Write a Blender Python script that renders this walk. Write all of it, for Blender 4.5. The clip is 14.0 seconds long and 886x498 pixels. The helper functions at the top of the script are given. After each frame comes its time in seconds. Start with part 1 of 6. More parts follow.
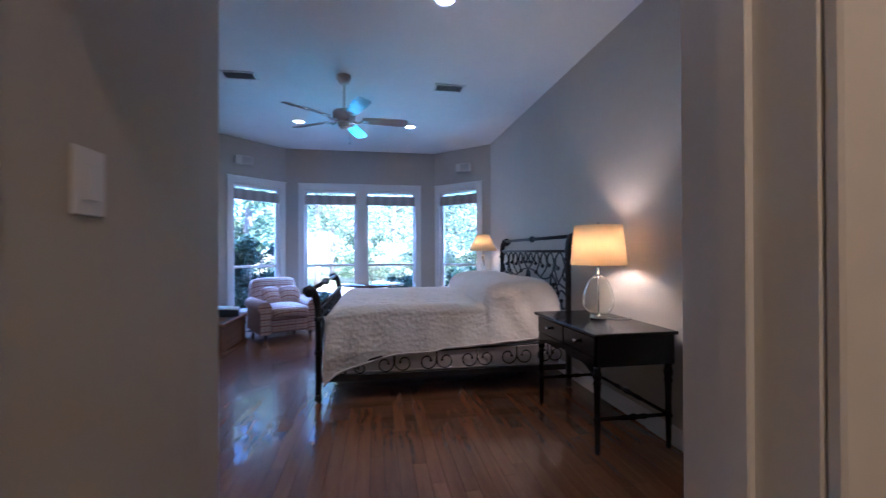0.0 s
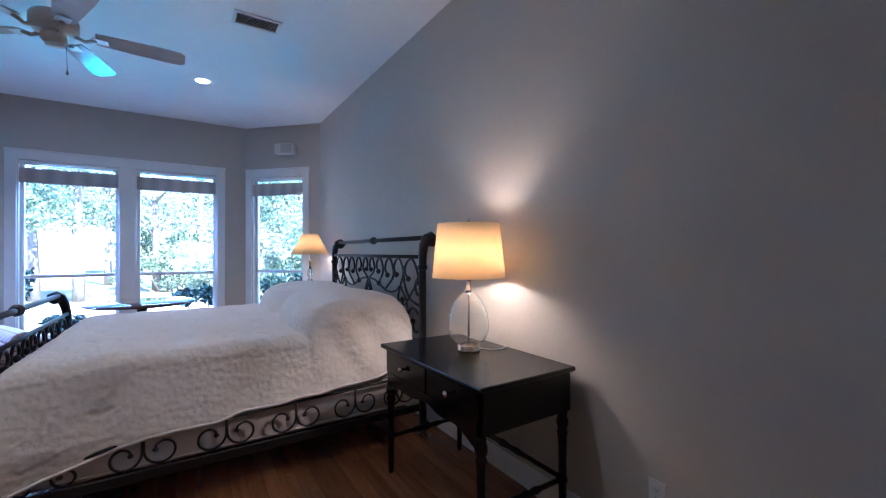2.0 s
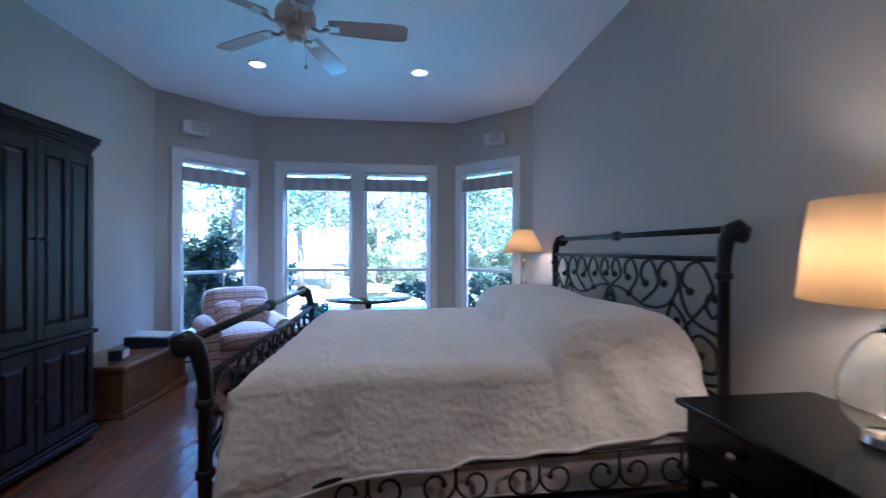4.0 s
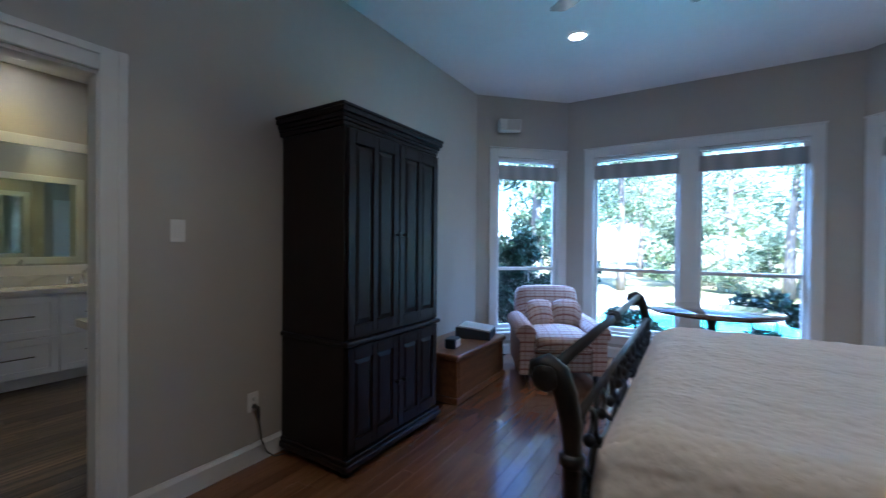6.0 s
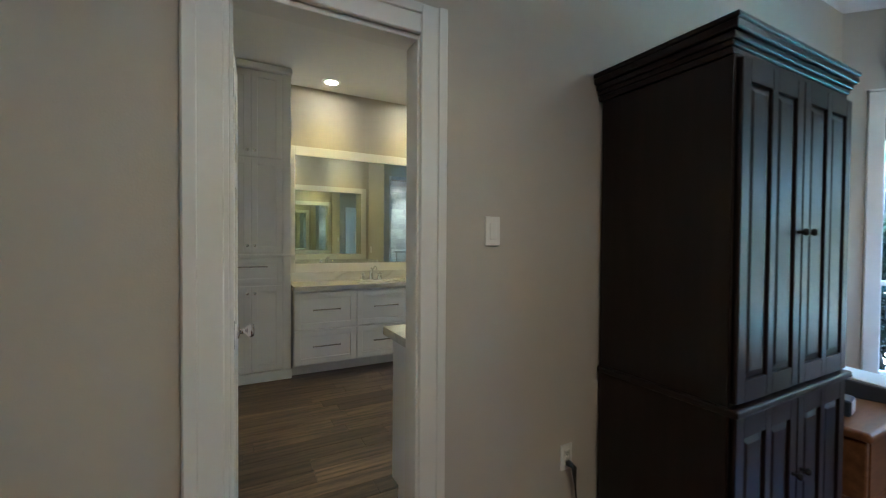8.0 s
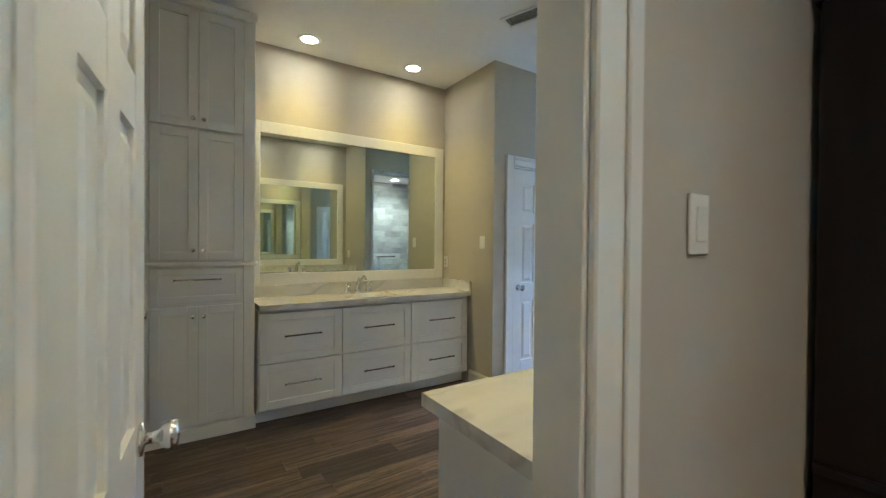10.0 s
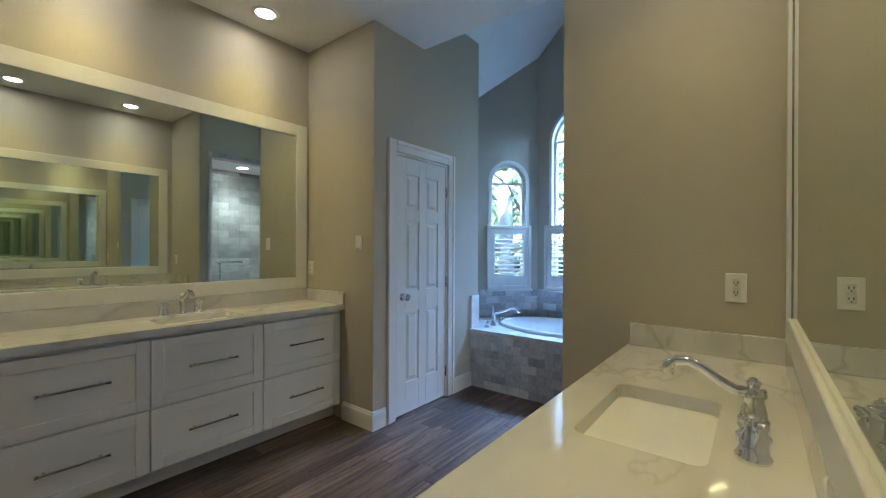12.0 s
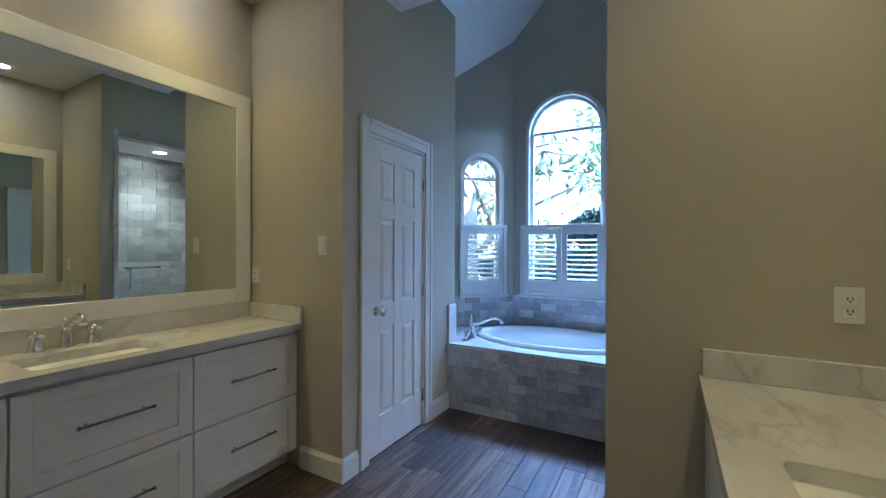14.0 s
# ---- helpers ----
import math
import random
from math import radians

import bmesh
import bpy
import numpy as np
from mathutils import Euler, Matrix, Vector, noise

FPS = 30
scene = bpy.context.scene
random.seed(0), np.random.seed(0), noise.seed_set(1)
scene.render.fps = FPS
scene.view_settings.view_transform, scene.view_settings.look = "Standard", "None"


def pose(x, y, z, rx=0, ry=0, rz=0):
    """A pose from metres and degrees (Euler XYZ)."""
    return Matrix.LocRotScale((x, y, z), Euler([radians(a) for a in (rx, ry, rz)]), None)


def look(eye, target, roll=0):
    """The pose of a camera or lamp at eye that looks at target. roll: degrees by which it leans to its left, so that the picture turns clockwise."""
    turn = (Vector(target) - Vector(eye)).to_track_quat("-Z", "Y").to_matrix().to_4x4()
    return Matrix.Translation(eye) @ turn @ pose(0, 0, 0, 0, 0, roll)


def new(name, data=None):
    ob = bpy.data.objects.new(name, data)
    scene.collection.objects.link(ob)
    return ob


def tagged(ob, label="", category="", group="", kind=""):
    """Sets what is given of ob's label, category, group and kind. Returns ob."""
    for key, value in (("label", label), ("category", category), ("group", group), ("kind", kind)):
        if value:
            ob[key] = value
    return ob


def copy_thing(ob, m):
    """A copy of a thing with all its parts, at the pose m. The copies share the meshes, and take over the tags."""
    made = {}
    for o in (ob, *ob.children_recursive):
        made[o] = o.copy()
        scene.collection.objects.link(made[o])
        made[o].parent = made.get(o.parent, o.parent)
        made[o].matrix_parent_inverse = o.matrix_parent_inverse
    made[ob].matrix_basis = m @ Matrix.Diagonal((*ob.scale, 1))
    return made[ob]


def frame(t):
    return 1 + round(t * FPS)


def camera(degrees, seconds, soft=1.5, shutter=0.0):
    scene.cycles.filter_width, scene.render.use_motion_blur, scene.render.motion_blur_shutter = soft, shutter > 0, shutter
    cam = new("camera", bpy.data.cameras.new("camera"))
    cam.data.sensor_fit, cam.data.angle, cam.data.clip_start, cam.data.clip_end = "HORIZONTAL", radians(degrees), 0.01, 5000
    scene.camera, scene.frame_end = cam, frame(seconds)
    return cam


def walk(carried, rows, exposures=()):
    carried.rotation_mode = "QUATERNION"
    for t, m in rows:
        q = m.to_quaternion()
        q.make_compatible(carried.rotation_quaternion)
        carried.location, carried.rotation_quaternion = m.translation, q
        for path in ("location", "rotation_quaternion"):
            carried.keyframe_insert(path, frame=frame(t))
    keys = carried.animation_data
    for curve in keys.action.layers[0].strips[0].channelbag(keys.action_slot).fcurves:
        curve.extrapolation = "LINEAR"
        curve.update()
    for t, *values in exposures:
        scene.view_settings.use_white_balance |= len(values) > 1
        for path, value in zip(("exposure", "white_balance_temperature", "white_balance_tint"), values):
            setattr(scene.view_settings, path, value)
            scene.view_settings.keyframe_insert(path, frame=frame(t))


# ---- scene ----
cam = camera(95.5, 14.0, 1.2, 0.4)
METRES, EYE, TILT, LEAN, TURN = 5.8, 1.265, 0.0, 0.0, -9.5
ROWS = [
    (0.0, 0.0, 0.0, 0.0, 0.0, 0.36, 0.17),
    (0.5, 0.0057, 0.0456, 0.0021, -9.13, 0.51, 0.24),
    (1.0, 0.0115, 0.0899, 0.0026, -16.27, 0.37, 0.13),
    (1.5, 0.0164, 0.1361, 0.006, -22.23, 0.41, 0.22),
    (2.0, 0.0266, 0.18, 0.007, -23.42, 0.32, 0.19),
    (4.5, -0.0161, 0.3435, 0.0077, 13.19, 0.01, -0.26),
    (5.0, -0.0407, 0.3633, 0.0066, 22.87, -0.14, -0.45),
    (5.5, -0.0696, 0.3776, 0.0066, 32.08, -0.28, -0.49),
    (6.0, -0.0988, 0.3957, 0.006, 41.67, -0.49, -0.48),
    (6.5, -0.1286, 0.403, 0.0052, 53.25, -0.55, -0.64),
    (7.0, -0.1683, 0.3938, 0.007, 63.12, -0.81, -0.7),
    (7.5, -0.2089, 0.387, 0.0068, 68.5, -0.9, -0.53),
    (8.0, -0.255, 0.3845, 0.0096, 71.34, -1.07, -0.42),
    (10.5, -0.4499, 0.3773, 0.0096, 62.52, -0.36, -0.38),
    (11.0, -0.4803, 0.3831, 0.0103, 56.35, -0.19, -0.22),
    (11.5, -0.5033, 0.4005, 0.0081, 50.49, -0.1, -0.19),
    (12.0, -0.5241, 0.4159, 0.0072, 47.47, -0.01, -0.25),
    (12.5, -0.5503, 0.4223, 0.0089, 44.8, 0.03, -0.42),
    (13.0, -0.5777, 0.4261, 0.0131, 43.1, -0.03, -0.26),
    (13.5, -0.5999, 0.4318, 0.0099, 40.81, 0.03, -0.16),
    (14.0, -0.626, 0.4434, 0.0115, 38.78, -0.09, -0.18),
]
EXPOSURES = [(0.0, 3.4, 4600, 27), (1.0, 3.5, 4550, 25), (2.0, 3.6, 4600, 25), (5.0, 3.15, 4500, 17), (6.0, 3.15, 4850, 15), (7.0, 3.65, 5250, 11), (8.0, 4.1, 5400, 8), (10.5, 4.36, 5550, 7), (12.5, 3.75, 5450, 11), (14.0, 3.68, 5300, 13)]
walk(cam, [(t, pose(0, 0, EYE, TILT, LEAN, TURN) @ pose(METRES * x, METRES * y, METRES * z, 90 + pitch, roll, yaw)) for t, x, y, z, yaw, pitch, roll in ROWS],
     exposures=EXPOSURES)

# ---- world and light ----
world = bpy.data.worlds.new("World")
scene.world = world
world.use_nodes = True
wn = world.node_tree.nodes
sky = wn.new("ShaderNodeTexSky")
sky.sky_type, sky.sun_disc = "NISHITA", False
sky.altitude, sky.ozone_density, sky.dust_density = 2500, 5.0, 0.2
sky.sun_elevation, sky.sun_rotation = radians(52), radians(160)
scene.cycles.max_bounces, scene.cycles.glossy_bounces, scene.cycles.transparent_max_bounces = 24, 20, 24
wn["Background"].inputs["Strength"].default_value = 0.15
world.node_tree.links.new(sky.outputs["Color"], wn["Background"].inputs["Color"])


def lamp(name, kind, m, energy, color, **settings):
    data = bpy.data.lights.new(name, kind)
    data.energy, data.color = energy, color
    for key, value in settings.items():
        setattr(data, key, value)
    ob = new(name, data)
    ob.matrix_world = m
    return ob


SUN = Vector((math.sin(radians(160)) * math.cos(radians(52)), math.cos(radians(160)) * math.cos(radians(52)), math.sin(radians(52))))
lamp("sun", "SUN", look(SUN * 50, (0, 0, 0)), 4.3, (1.0, 0.95, 0.87), angle=radians(0.5))
WARM = (1.0, 0.72, 0.19)
SOFT = (1.0, 0.76, 0.42)
HALL = (1.0, 0.60, 0.21)


# unseen blue area lamps above the garden, added to strengthen each window group's skylight
SKY_FILL = (0.44, 0.70, 1.0)
lamp("sky_at_bay", "AREA", look((-0.2, 8.5, 3.75), (-0.2, 4.9, 0.3)), 76, SKY_FILL, shape="RECTANGLE", size=3.4, size_y=1.0)
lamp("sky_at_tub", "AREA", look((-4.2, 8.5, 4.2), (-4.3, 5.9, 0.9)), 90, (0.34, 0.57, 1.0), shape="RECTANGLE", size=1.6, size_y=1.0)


# ---- materials ----
def material(name, color, rough=0.5, metal=0.0, second=None, scale=6.0, detail=6.0, mix=0.5, bump=0.0, bump_scale=120.0,
             rand=0.0, stretch=(1, 1, 1), coat=0.0, spec=0.5, trans=0.0, island=False, sharp=(0.35, 0.65)):
    """A node material: two-tone noise at a large and a small scale, relief, and per-piece variation."""
    m = bpy.data.materials.new(name)
    m.use_nodes = True
    n, l = m.node_tree.nodes, m.node_tree.links
    b = n["Principled BSDF"]
    b.inputs["Roughness"].default_value, b.inputs["Metallic"].default_value = rough, metal
    b.inputs["Coat Weight"].default_value = coat
    b.inputs["Specular IOR Level"].default_value = spec
    b.inputs["Transmission Weight"].default_value = trans
    b.inputs["Base Color"].default_value = (*color, 1)
    if second is None and not bump and not rand:
        return m
    co = n.new("ShaderNodeTexCoord")
    mp = n.new("ShaderNodeMapping")
    mp.inputs["Scale"].default_value = stretch
    l.new(co.outputs["Object"], mp.inputs["Vector"])
    vec = mp.outputs["Vector"]
    if rand:
        ran = n.new("ShaderNodeNewGeometry") if island else n.new("ShaderNodeObjectInfo")
        rout = ran.outputs["Random Per Island"] if island else ran.outputs["Random"]
        add = n.new("ShaderNodeVectorMath")
        add.operation = "MULTIPLY_ADD"
        l.new(rout, add.inputs[0])
        add.inputs[1].default_value = (37.0, 53.0, 71.0)
        l.new(vec, add.inputs[2])
        vec = add.outputs[0]
    out = None
    if second is not None:
        t1, t2 = n.new("ShaderNodeTexNoise"), n.new("ShaderNodeTexNoise")
        t1.inputs["Scale"].default_value, t1.inputs["Detail"].default_value = scale, detail
        t2.inputs["Scale"].default_value, t2.inputs["Detail"].default_value = scale * 9, 4
        l.new(vec, t1.inputs["Vector"]), l.new(vec, t2.inputs["Vector"])
        av = n.new("ShaderNodeMix")
        av.inputs[0].default_value = 0.35
        l.new(t1.outputs["Fac"], av.inputs[2]), l.new(t2.outputs["Fac"], av.inputs[3])
        mr = n.new("ShaderNodeMapRange")
        mr.inputs["From Min"].default_value, mr.inputs["From Max"].default_value = sharp
        mr.inputs["To Max"].default_value = mix * 2
        l.new(av.outputs[0], mr.inputs["Value"])
        cm = n.new("ShaderNodeMix")
        cm.data_type = "RGBA"
        cm.inputs[6].default_value, cm.inputs[7].default_value = (*color, 1), (*second, 1)
        l.new(mr.outputs[0], cm.inputs[0])
        out = cm.outputs[2]
    if rand:
        hv = n.new("ShaderNodeHueSaturation")
        vr = n.new("ShaderNodeMapRange")
        vr.inputs["To Min"].default_value, vr.inputs["To Max"].default_value = 1 - rand, 1 + rand
        l.new(rout, vr.inputs["Value"])
        l.new(vr.outputs[0], hv.inputs["Value"])
        if out:
            l.new(out, hv.inputs["Color"])
        else:
            hv.inputs["Color"].default_value = (*color, 1)
        out = hv.outputs["Color"]
    if out:
        l.new(out, b.inputs["Base Color"])
    if bump:
        bt = n.new("ShaderNodeTexNoise")
        bt.inputs["Scale"].default_value, bt.inputs["Detail"].default_value = bump_scale, 3
        l.new(vec, bt.inputs["Vector"])
        bp = n.new("ShaderNodeBump")
        bp.inputs["Strength"].default_value, bp.inputs["Distance"].default_value = bump, 0.004
        l.new(bt.outputs["Fac"], bp.inputs["Height"])
        l.new(bp.outputs["Normal"], b.inputs["Normal"])
    return m


def glowing(name, color, strength):
    m = bpy.data.materials.new(name)
    m.use_nodes = True
    b = m.node_tree.nodes["Principled BSDF"]
    b.inputs["Base Color"].default_value = (*color, 1)
    b.inputs["Emission Color"].default_value = (*color, 1)
    b.inputs["Emission Strength"].default_value = strength
    return m


WALL = material("wall_paint", (0.50, 0.465, 0.405), 0.62, second=(0.47, 0.435, 0.38), scale=1.3, bump=0.12, bump_scale=160)
BATHWALL = material("bath_wall_paint", (0.49, 0.45, 0.365), 0.62, second=(0.46, 0.42, 0.34), scale=1.3, bump=0.12, bump_scale=160)
CEIL = material("ceiling_paint", (0.84, 0.83, 0.81), 0.7, second=(0.80, 0.79, 0.77), scale=2.0, bump=0.35, bump_scale=60)
TRIM = material("white_trim_paint", (0.76, 0.75, 0.72), 0.35, second=(0.72, 0.71, 0.68), scale=3, bump=0.03, bump_scale=40)
CAB = material("white_cabinet_paint", (0.80, 0.80, 0.80), 0.34, second=(0.77, 0.77, 0.77), scale=2.5, bump=0.04, bump_scale=60)
SUBFLOOR = material("joint_dark", (0.025, 0.017, 0.012), 0.8)
OAK = material("red_oak_boards", (0.205, 0.088, 0.035), 0.25, second=(0.10, 0.040, 0.016), scale=5, mix=0.35, bump=0.06,
               bump_scale=40, rand=0.22, stretch=(5, 0.5, 5), coat=0.5)
OAK_I = material("red_oak_far_boards", (0.205, 0.088, 0.035), 0.25, second=(0.10, 0.040, 0.016), scale=5, mix=0.35, bump=0.06,
                 bump_scale=40, rand=0.22, stretch=(5, 0.5, 5), coat=0.5, island=True)
PLANK = material("grey_brown_wood_look_tile", (0.165, 0.108, 0.075), 0.46, second=(0.026, 0.018, 0.016), scale=4.5, mix=0.6,
                 bump=0.08, bump_scale=50, rand=0.6, stretch=(9, 0.5, 9))
PLANK_I = material("grey_brown_far_tile", (0.165, 0.108, 0.075), 0.46, second=(0.026, 0.018, 0.016), scale=4.5, mix=0.6,
                   bump=0.08, bump_scale=50, rand=0.6, stretch=(9, 0.5, 9), island=True)
def marble(name, base, cloud, vein, rough):
    """Polished marble: soft clouds, a few thin winding veins and finer threads."""
    m = bpy.data.materials.new(name)
    m.use_nodes = True
    n, l = m.node_tree.nodes, m.node_tree.links
    b = n["Principled BSDF"]
    b.inputs["Roughness"].default_value = rough
    co, mp = n.new("ShaderNodeTexCoord"), n.new("ShaderNodeMapping")
    mp.inputs["Rotation"].default_value, mp.inputs["Scale"].default_value = (0.3, 0.2, 0.7), (1.3, 0.5, 1.0)
    l.new(co.outputs["Object"], mp.inputs["Vector"])
    last = None
    for scale, width, amount, colour in ((1.6, 0.13, 0.85, cloud), (1.5, 0.014, 0.42, vein), (3.1, 0.013, 0.28, vein), (7.0, 0.016, 0.14, vein)):
        t, s, a, r, x = (n.new(k) for k in ("ShaderNodeTexNoise", "ShaderNodeMath", "ShaderNodeMath", "ShaderNodeMapRange", "ShaderNodeMix"))
        t.inputs["Scale"].default_value, t.inputs["Detail"].default_value, t.inputs["Distortion"].default_value = scale, 4, 0.25
        l.new(mp.outputs[0], t.inputs["Vector"])
        s.operation, s.inputs[1].default_value = "SUBTRACT", 0.5 + 0.03 * scale
        a.operation = "ABSOLUTE"
        l.new(t.outputs["Fac"], s.inputs[0]), l.new(s.outputs[0], a.inputs[0]), l.new(a.outputs[0], r.inputs["Value"])
        r.inputs["From Max"].default_value, r.inputs["To Min"].default_value, r.inputs["To Max"].default_value = width, amount, 0.0
        x.data_type = "RGBA"
        x.inputs[6].default_value, x.inputs[7].default_value = (*base, 1), (*colour, 1)
        if last:
            l.new(last, x.inputs[6])
        l.new(r.outputs[0], x.inputs[0])
        last = x.outputs[2]
    l.new(last, b.inputs["Base Color"])
    return m


MARBLE = marble("white_marble_slab", (0.70, 0.69, 0.67), (0.53, 0.52, 0.51), (0.32, 0.31, 0.30), 0.07)
MTILE = material("grey_marble_tile", (0.58, 0.57, 0.56), 0.3, second=(0.36, 0.36, 0.38), scale=3.5, detail=9, mix=0.5,
                 rand=0.24, sharp=(0.42, 0.62))
MTILE_I = material("grey_marble_tile_far", (0.58, 0.57, 0.56), 0.3, second=(0.36, 0.36, 0.38), scale=3.5, detail=9, mix=0.5,
                   rand=0.24, sharp=(0.42, 0.62), island=True)
GROUT = material("pale_grout", (0.42, 0.41, 0.40), 0.85, second=(0.36, 0.35, 0.34), scale=20)
CHROME = material("polished_chrome", (0.82, 0.82, 0.84), 0.09, 1.0)
NICKEL = material("brushed_nickel", (0.50, 0.48, 0.46), 0.18, 1.0)
BRASS = material("aged_brass", (0.35, 0.26, 0.14), 0.35, 1.0)
MIRROR = material("mirror_silver", (0.80, 0.86, 0.80), 0.0, 1.0)
PORCELAIN = material("white_porcelain", (0.80, 0.79, 0.76), 0.12, coat=0.4)
ACRYLIC = material("white_tub_acrylic", (0.80, 0.80, 0.80), 0.18, coat=0.3)
PLASTIC = material("white_plastic", (0.76, 0.75, 0.72), 0.4)
DARKHOLE = material("dark_slot", (0.01, 0.01, 0.01), 0.9)
ESPRESSO = material("espresso_stained_wood", (0.010, 0.0050, 0.0050), 0.38, second=(0.005, 0.0028, 0.0028), scale=4, stretch=(6, 6, 0.5), bump=0.05,
                    bump_scale=60, spec=0.32)
BLACKWOOD = material("black_painted_wood", (0.006, 0.005, 0.005), 0.2, second=(0.004, 0.0035, 0.0035), scale=5, bump=0.04, bump_scale=50, spec=0.35)
IRON = material("dark_wrought_iron", (0.009, 0.0085, 0.009), 0.38, 0.2, second=(0.017, 0.016, 0.016), scale=14, bump=0.25, bump_scale=90)
GRASS = material("dry_lawn", (0.20, 0.21, 0.07), 0.9, second=(0.33, 0.28, 0.15), scale=0.8, bump=0.6, bump_scale=25)


def glass_material(name, tint=(1, 1, 1)):
    m = bpy.data.materials.new(name)
    m.use_nodes = True
    b = m.node_tree.nodes["Principled BSDF"]
    b.inputs["Base Color"].default_value = (*tint, 1)
    b.inputs["Roughness"].default_value, b.inputs["Transmission Weight"].default_value, b.inputs["IOR"].default_value = 0.0, 1.0, 1.45
    return m


CLEAR = glass_material("clear_glass", (0.97, 0.99, 0.98))


# ---- mesh helpers ----
def box(bm, x0, x1, y0, y1, z0, z1, bev=0.0, m=None, seg=1):
    """A box in bm, its edges bevelled by bev, moved by m."""
    vs = [bm.verts.new((x, y, z)) for x in (x0, x1) for y in (y0, y1) for z in (z0, z1)]
    fs = [bm.faces.new([vs[i] for i in q]) for q in ((0, 1, 3, 2), (4, 6, 7, 5), (0, 4, 5, 1), (2, 3, 7, 6), (0, 2, 6, 4), (1, 5, 7, 3))]
    if bev:
        es = list({e for f in fs for e in f.edges})
        made = bmesh.ops.bevel(bm, geom=es, offset=bev, segments=seg, affect="EDGES", profile=0.5)
        vs = list({v for f in made["faces"] for v in f.verts} | {v for v in vs if v.is_valid})
    if m is not None:
        bmesh.ops.transform(bm, matrix=m, verts=[v for v in vs if v.is_valid])
    return bm


def tube(bm, pts, r, seg=8, closed=False):
    """A round bar through the points; r is one radius or one for each point."""
    pts = [Vector(p) for p in pts]
    rs = r if isinstance(r, (list, tuple)) else [r] * len(pts)
    rings, up = [], None
    for i, p in enumerate(pts):
        a = pts[max(i - 1, 0)] if not closed else pts[i - 1]
        b = pts[min(i + 1, len(pts) - 1)] if not closed else pts[(i + 1) % len(pts)]
        d = (b - a).normalized()
        if up is None:
            up = d.orthogonal().normalized()
        up = (up - d * up.dot(d)).normalized()
        side = d.cross(up)
        rings.append([bm.verts.new(p + (up * math.cos(k * math.tau / seg) + side * math.sin(k * math.tau / seg)) * rs[i]) for k in range(seg)])
    for i in range(len(rings) - (0 if closed else 1)):
        a, b = rings[i], rings[(i + 1) % len(rings)]
        for k in range(seg):
            f = bm.faces.new((a[k], a[(k + 1) % seg], b[(k + 1) % seg], b[k]))
            f.smooth = True
    if not closed:
        bm.faces.new(rings[0][::-1])
        bm.faces.new(rings[-1])
    return bm


def lathe(bm, profile, at=(0, 0, 0), seg=24, m=None, smooth=True):
    """A turned shape from (radius, height) steps."""
    rings = []
    for r, z in profile:
        if r < 1e-5:
            rings.append([bm.verts.new((at[0], at[1], at[2] + z))])
        else:
            rings.append([bm.verts.new((at[0] + r * math.cos(k * math.tau / seg), at[1] + r * math.sin(k * math.tau / seg), at[2] + z)) for k in range(seg)])
    for a, b in zip(rings, rings[1:]):
        for k in range(seg):
            q = [a[k % len(a)], a[(k + 1) % len(a)], b[(k + 1) % len(b)], b[k % len(b)]]
            q = list(dict.fromkeys(q))
            if len(q) > 2:
                bm.faces.new(q).smooth = smooth
    for ring, flip in ((rings[0], True), (rings[-1], False)):
        if len(ring) > 2:
            bm.faces.new(ring[::-1] if flip else ring)
    if m is not None:
        bmesh.ops.transform(bm, matrix=m, verts=[v for g in rings for v in g])
    return bm


def part(name, bm, mat, parent=None, label="", smooth=False):
    """Links bm as one mesh object, under parent if there is one."""
    me = bpy.data.meshes.new(name)
    bmesh.ops.recalc_face_normals(bm, faces=bm.faces)
    bm.to_mesh(me)
    bm.free()
    me.materials.append(mat)
    if smooth:
        me.polygons.foreach_set("use_smooth", [True] * len(me.polygons))
    ob = new(name, me)
    if parent is not None:
        ob.parent = parent
    if label:
        ob["label"] = label
    return ob


def empty(name, m, label="", category="", group="", kind=""):
    ob = new(name)
    ob.matrix_world = m
    ob.empty_display_size = 0.1
    return tagged(ob, label, category, group, kind)


def boxpart(name, mat, parent, *dims, bev=0.004, label="", seg=1):
    return part(name, box(bmesh.new(), *dims, bev=bev, seg=seg), mat, parent, label)


def structure(ob, label, category):
    return tagged(ob, label, category, kind="structure")


def run(p0, p1):
    """The frame of a wall: its x axis goes along from p0 to p1, its y axis to the left of that, z up."""
    d = Vector((p1[0] - p0[0], p1[1] - p0[1], 0))
    return Matrix.Translation((p0[0], p0[1], 0)) @ Matrix.Rotation(math.atan2(d.y, d.x), 4, "Z"), d.length


def prism(bm, s0, s1, t0, t1, za0, za1, zb0, zb1):
    """A block between s0 and s1 whose bottom and top may slope."""
    vs = [bm.verts.new(v) for v in ((s0, t0, za0), (s0, t1, za0), (s0, t1, za1), (s0, t0, za1), (s1, t0, zb0), (s1, t1, zb0), (s1, t1, zb1), (s1, t0, zb1))]
    for q in ((0, 1, 2, 3), (7, 6, 5, 4), (0, 3, 7, 4), (1, 5, 6, 2), (0, 4, 5, 1), (3, 2, 6, 7)):
        bm.faces.new([vs[i] for i in q])


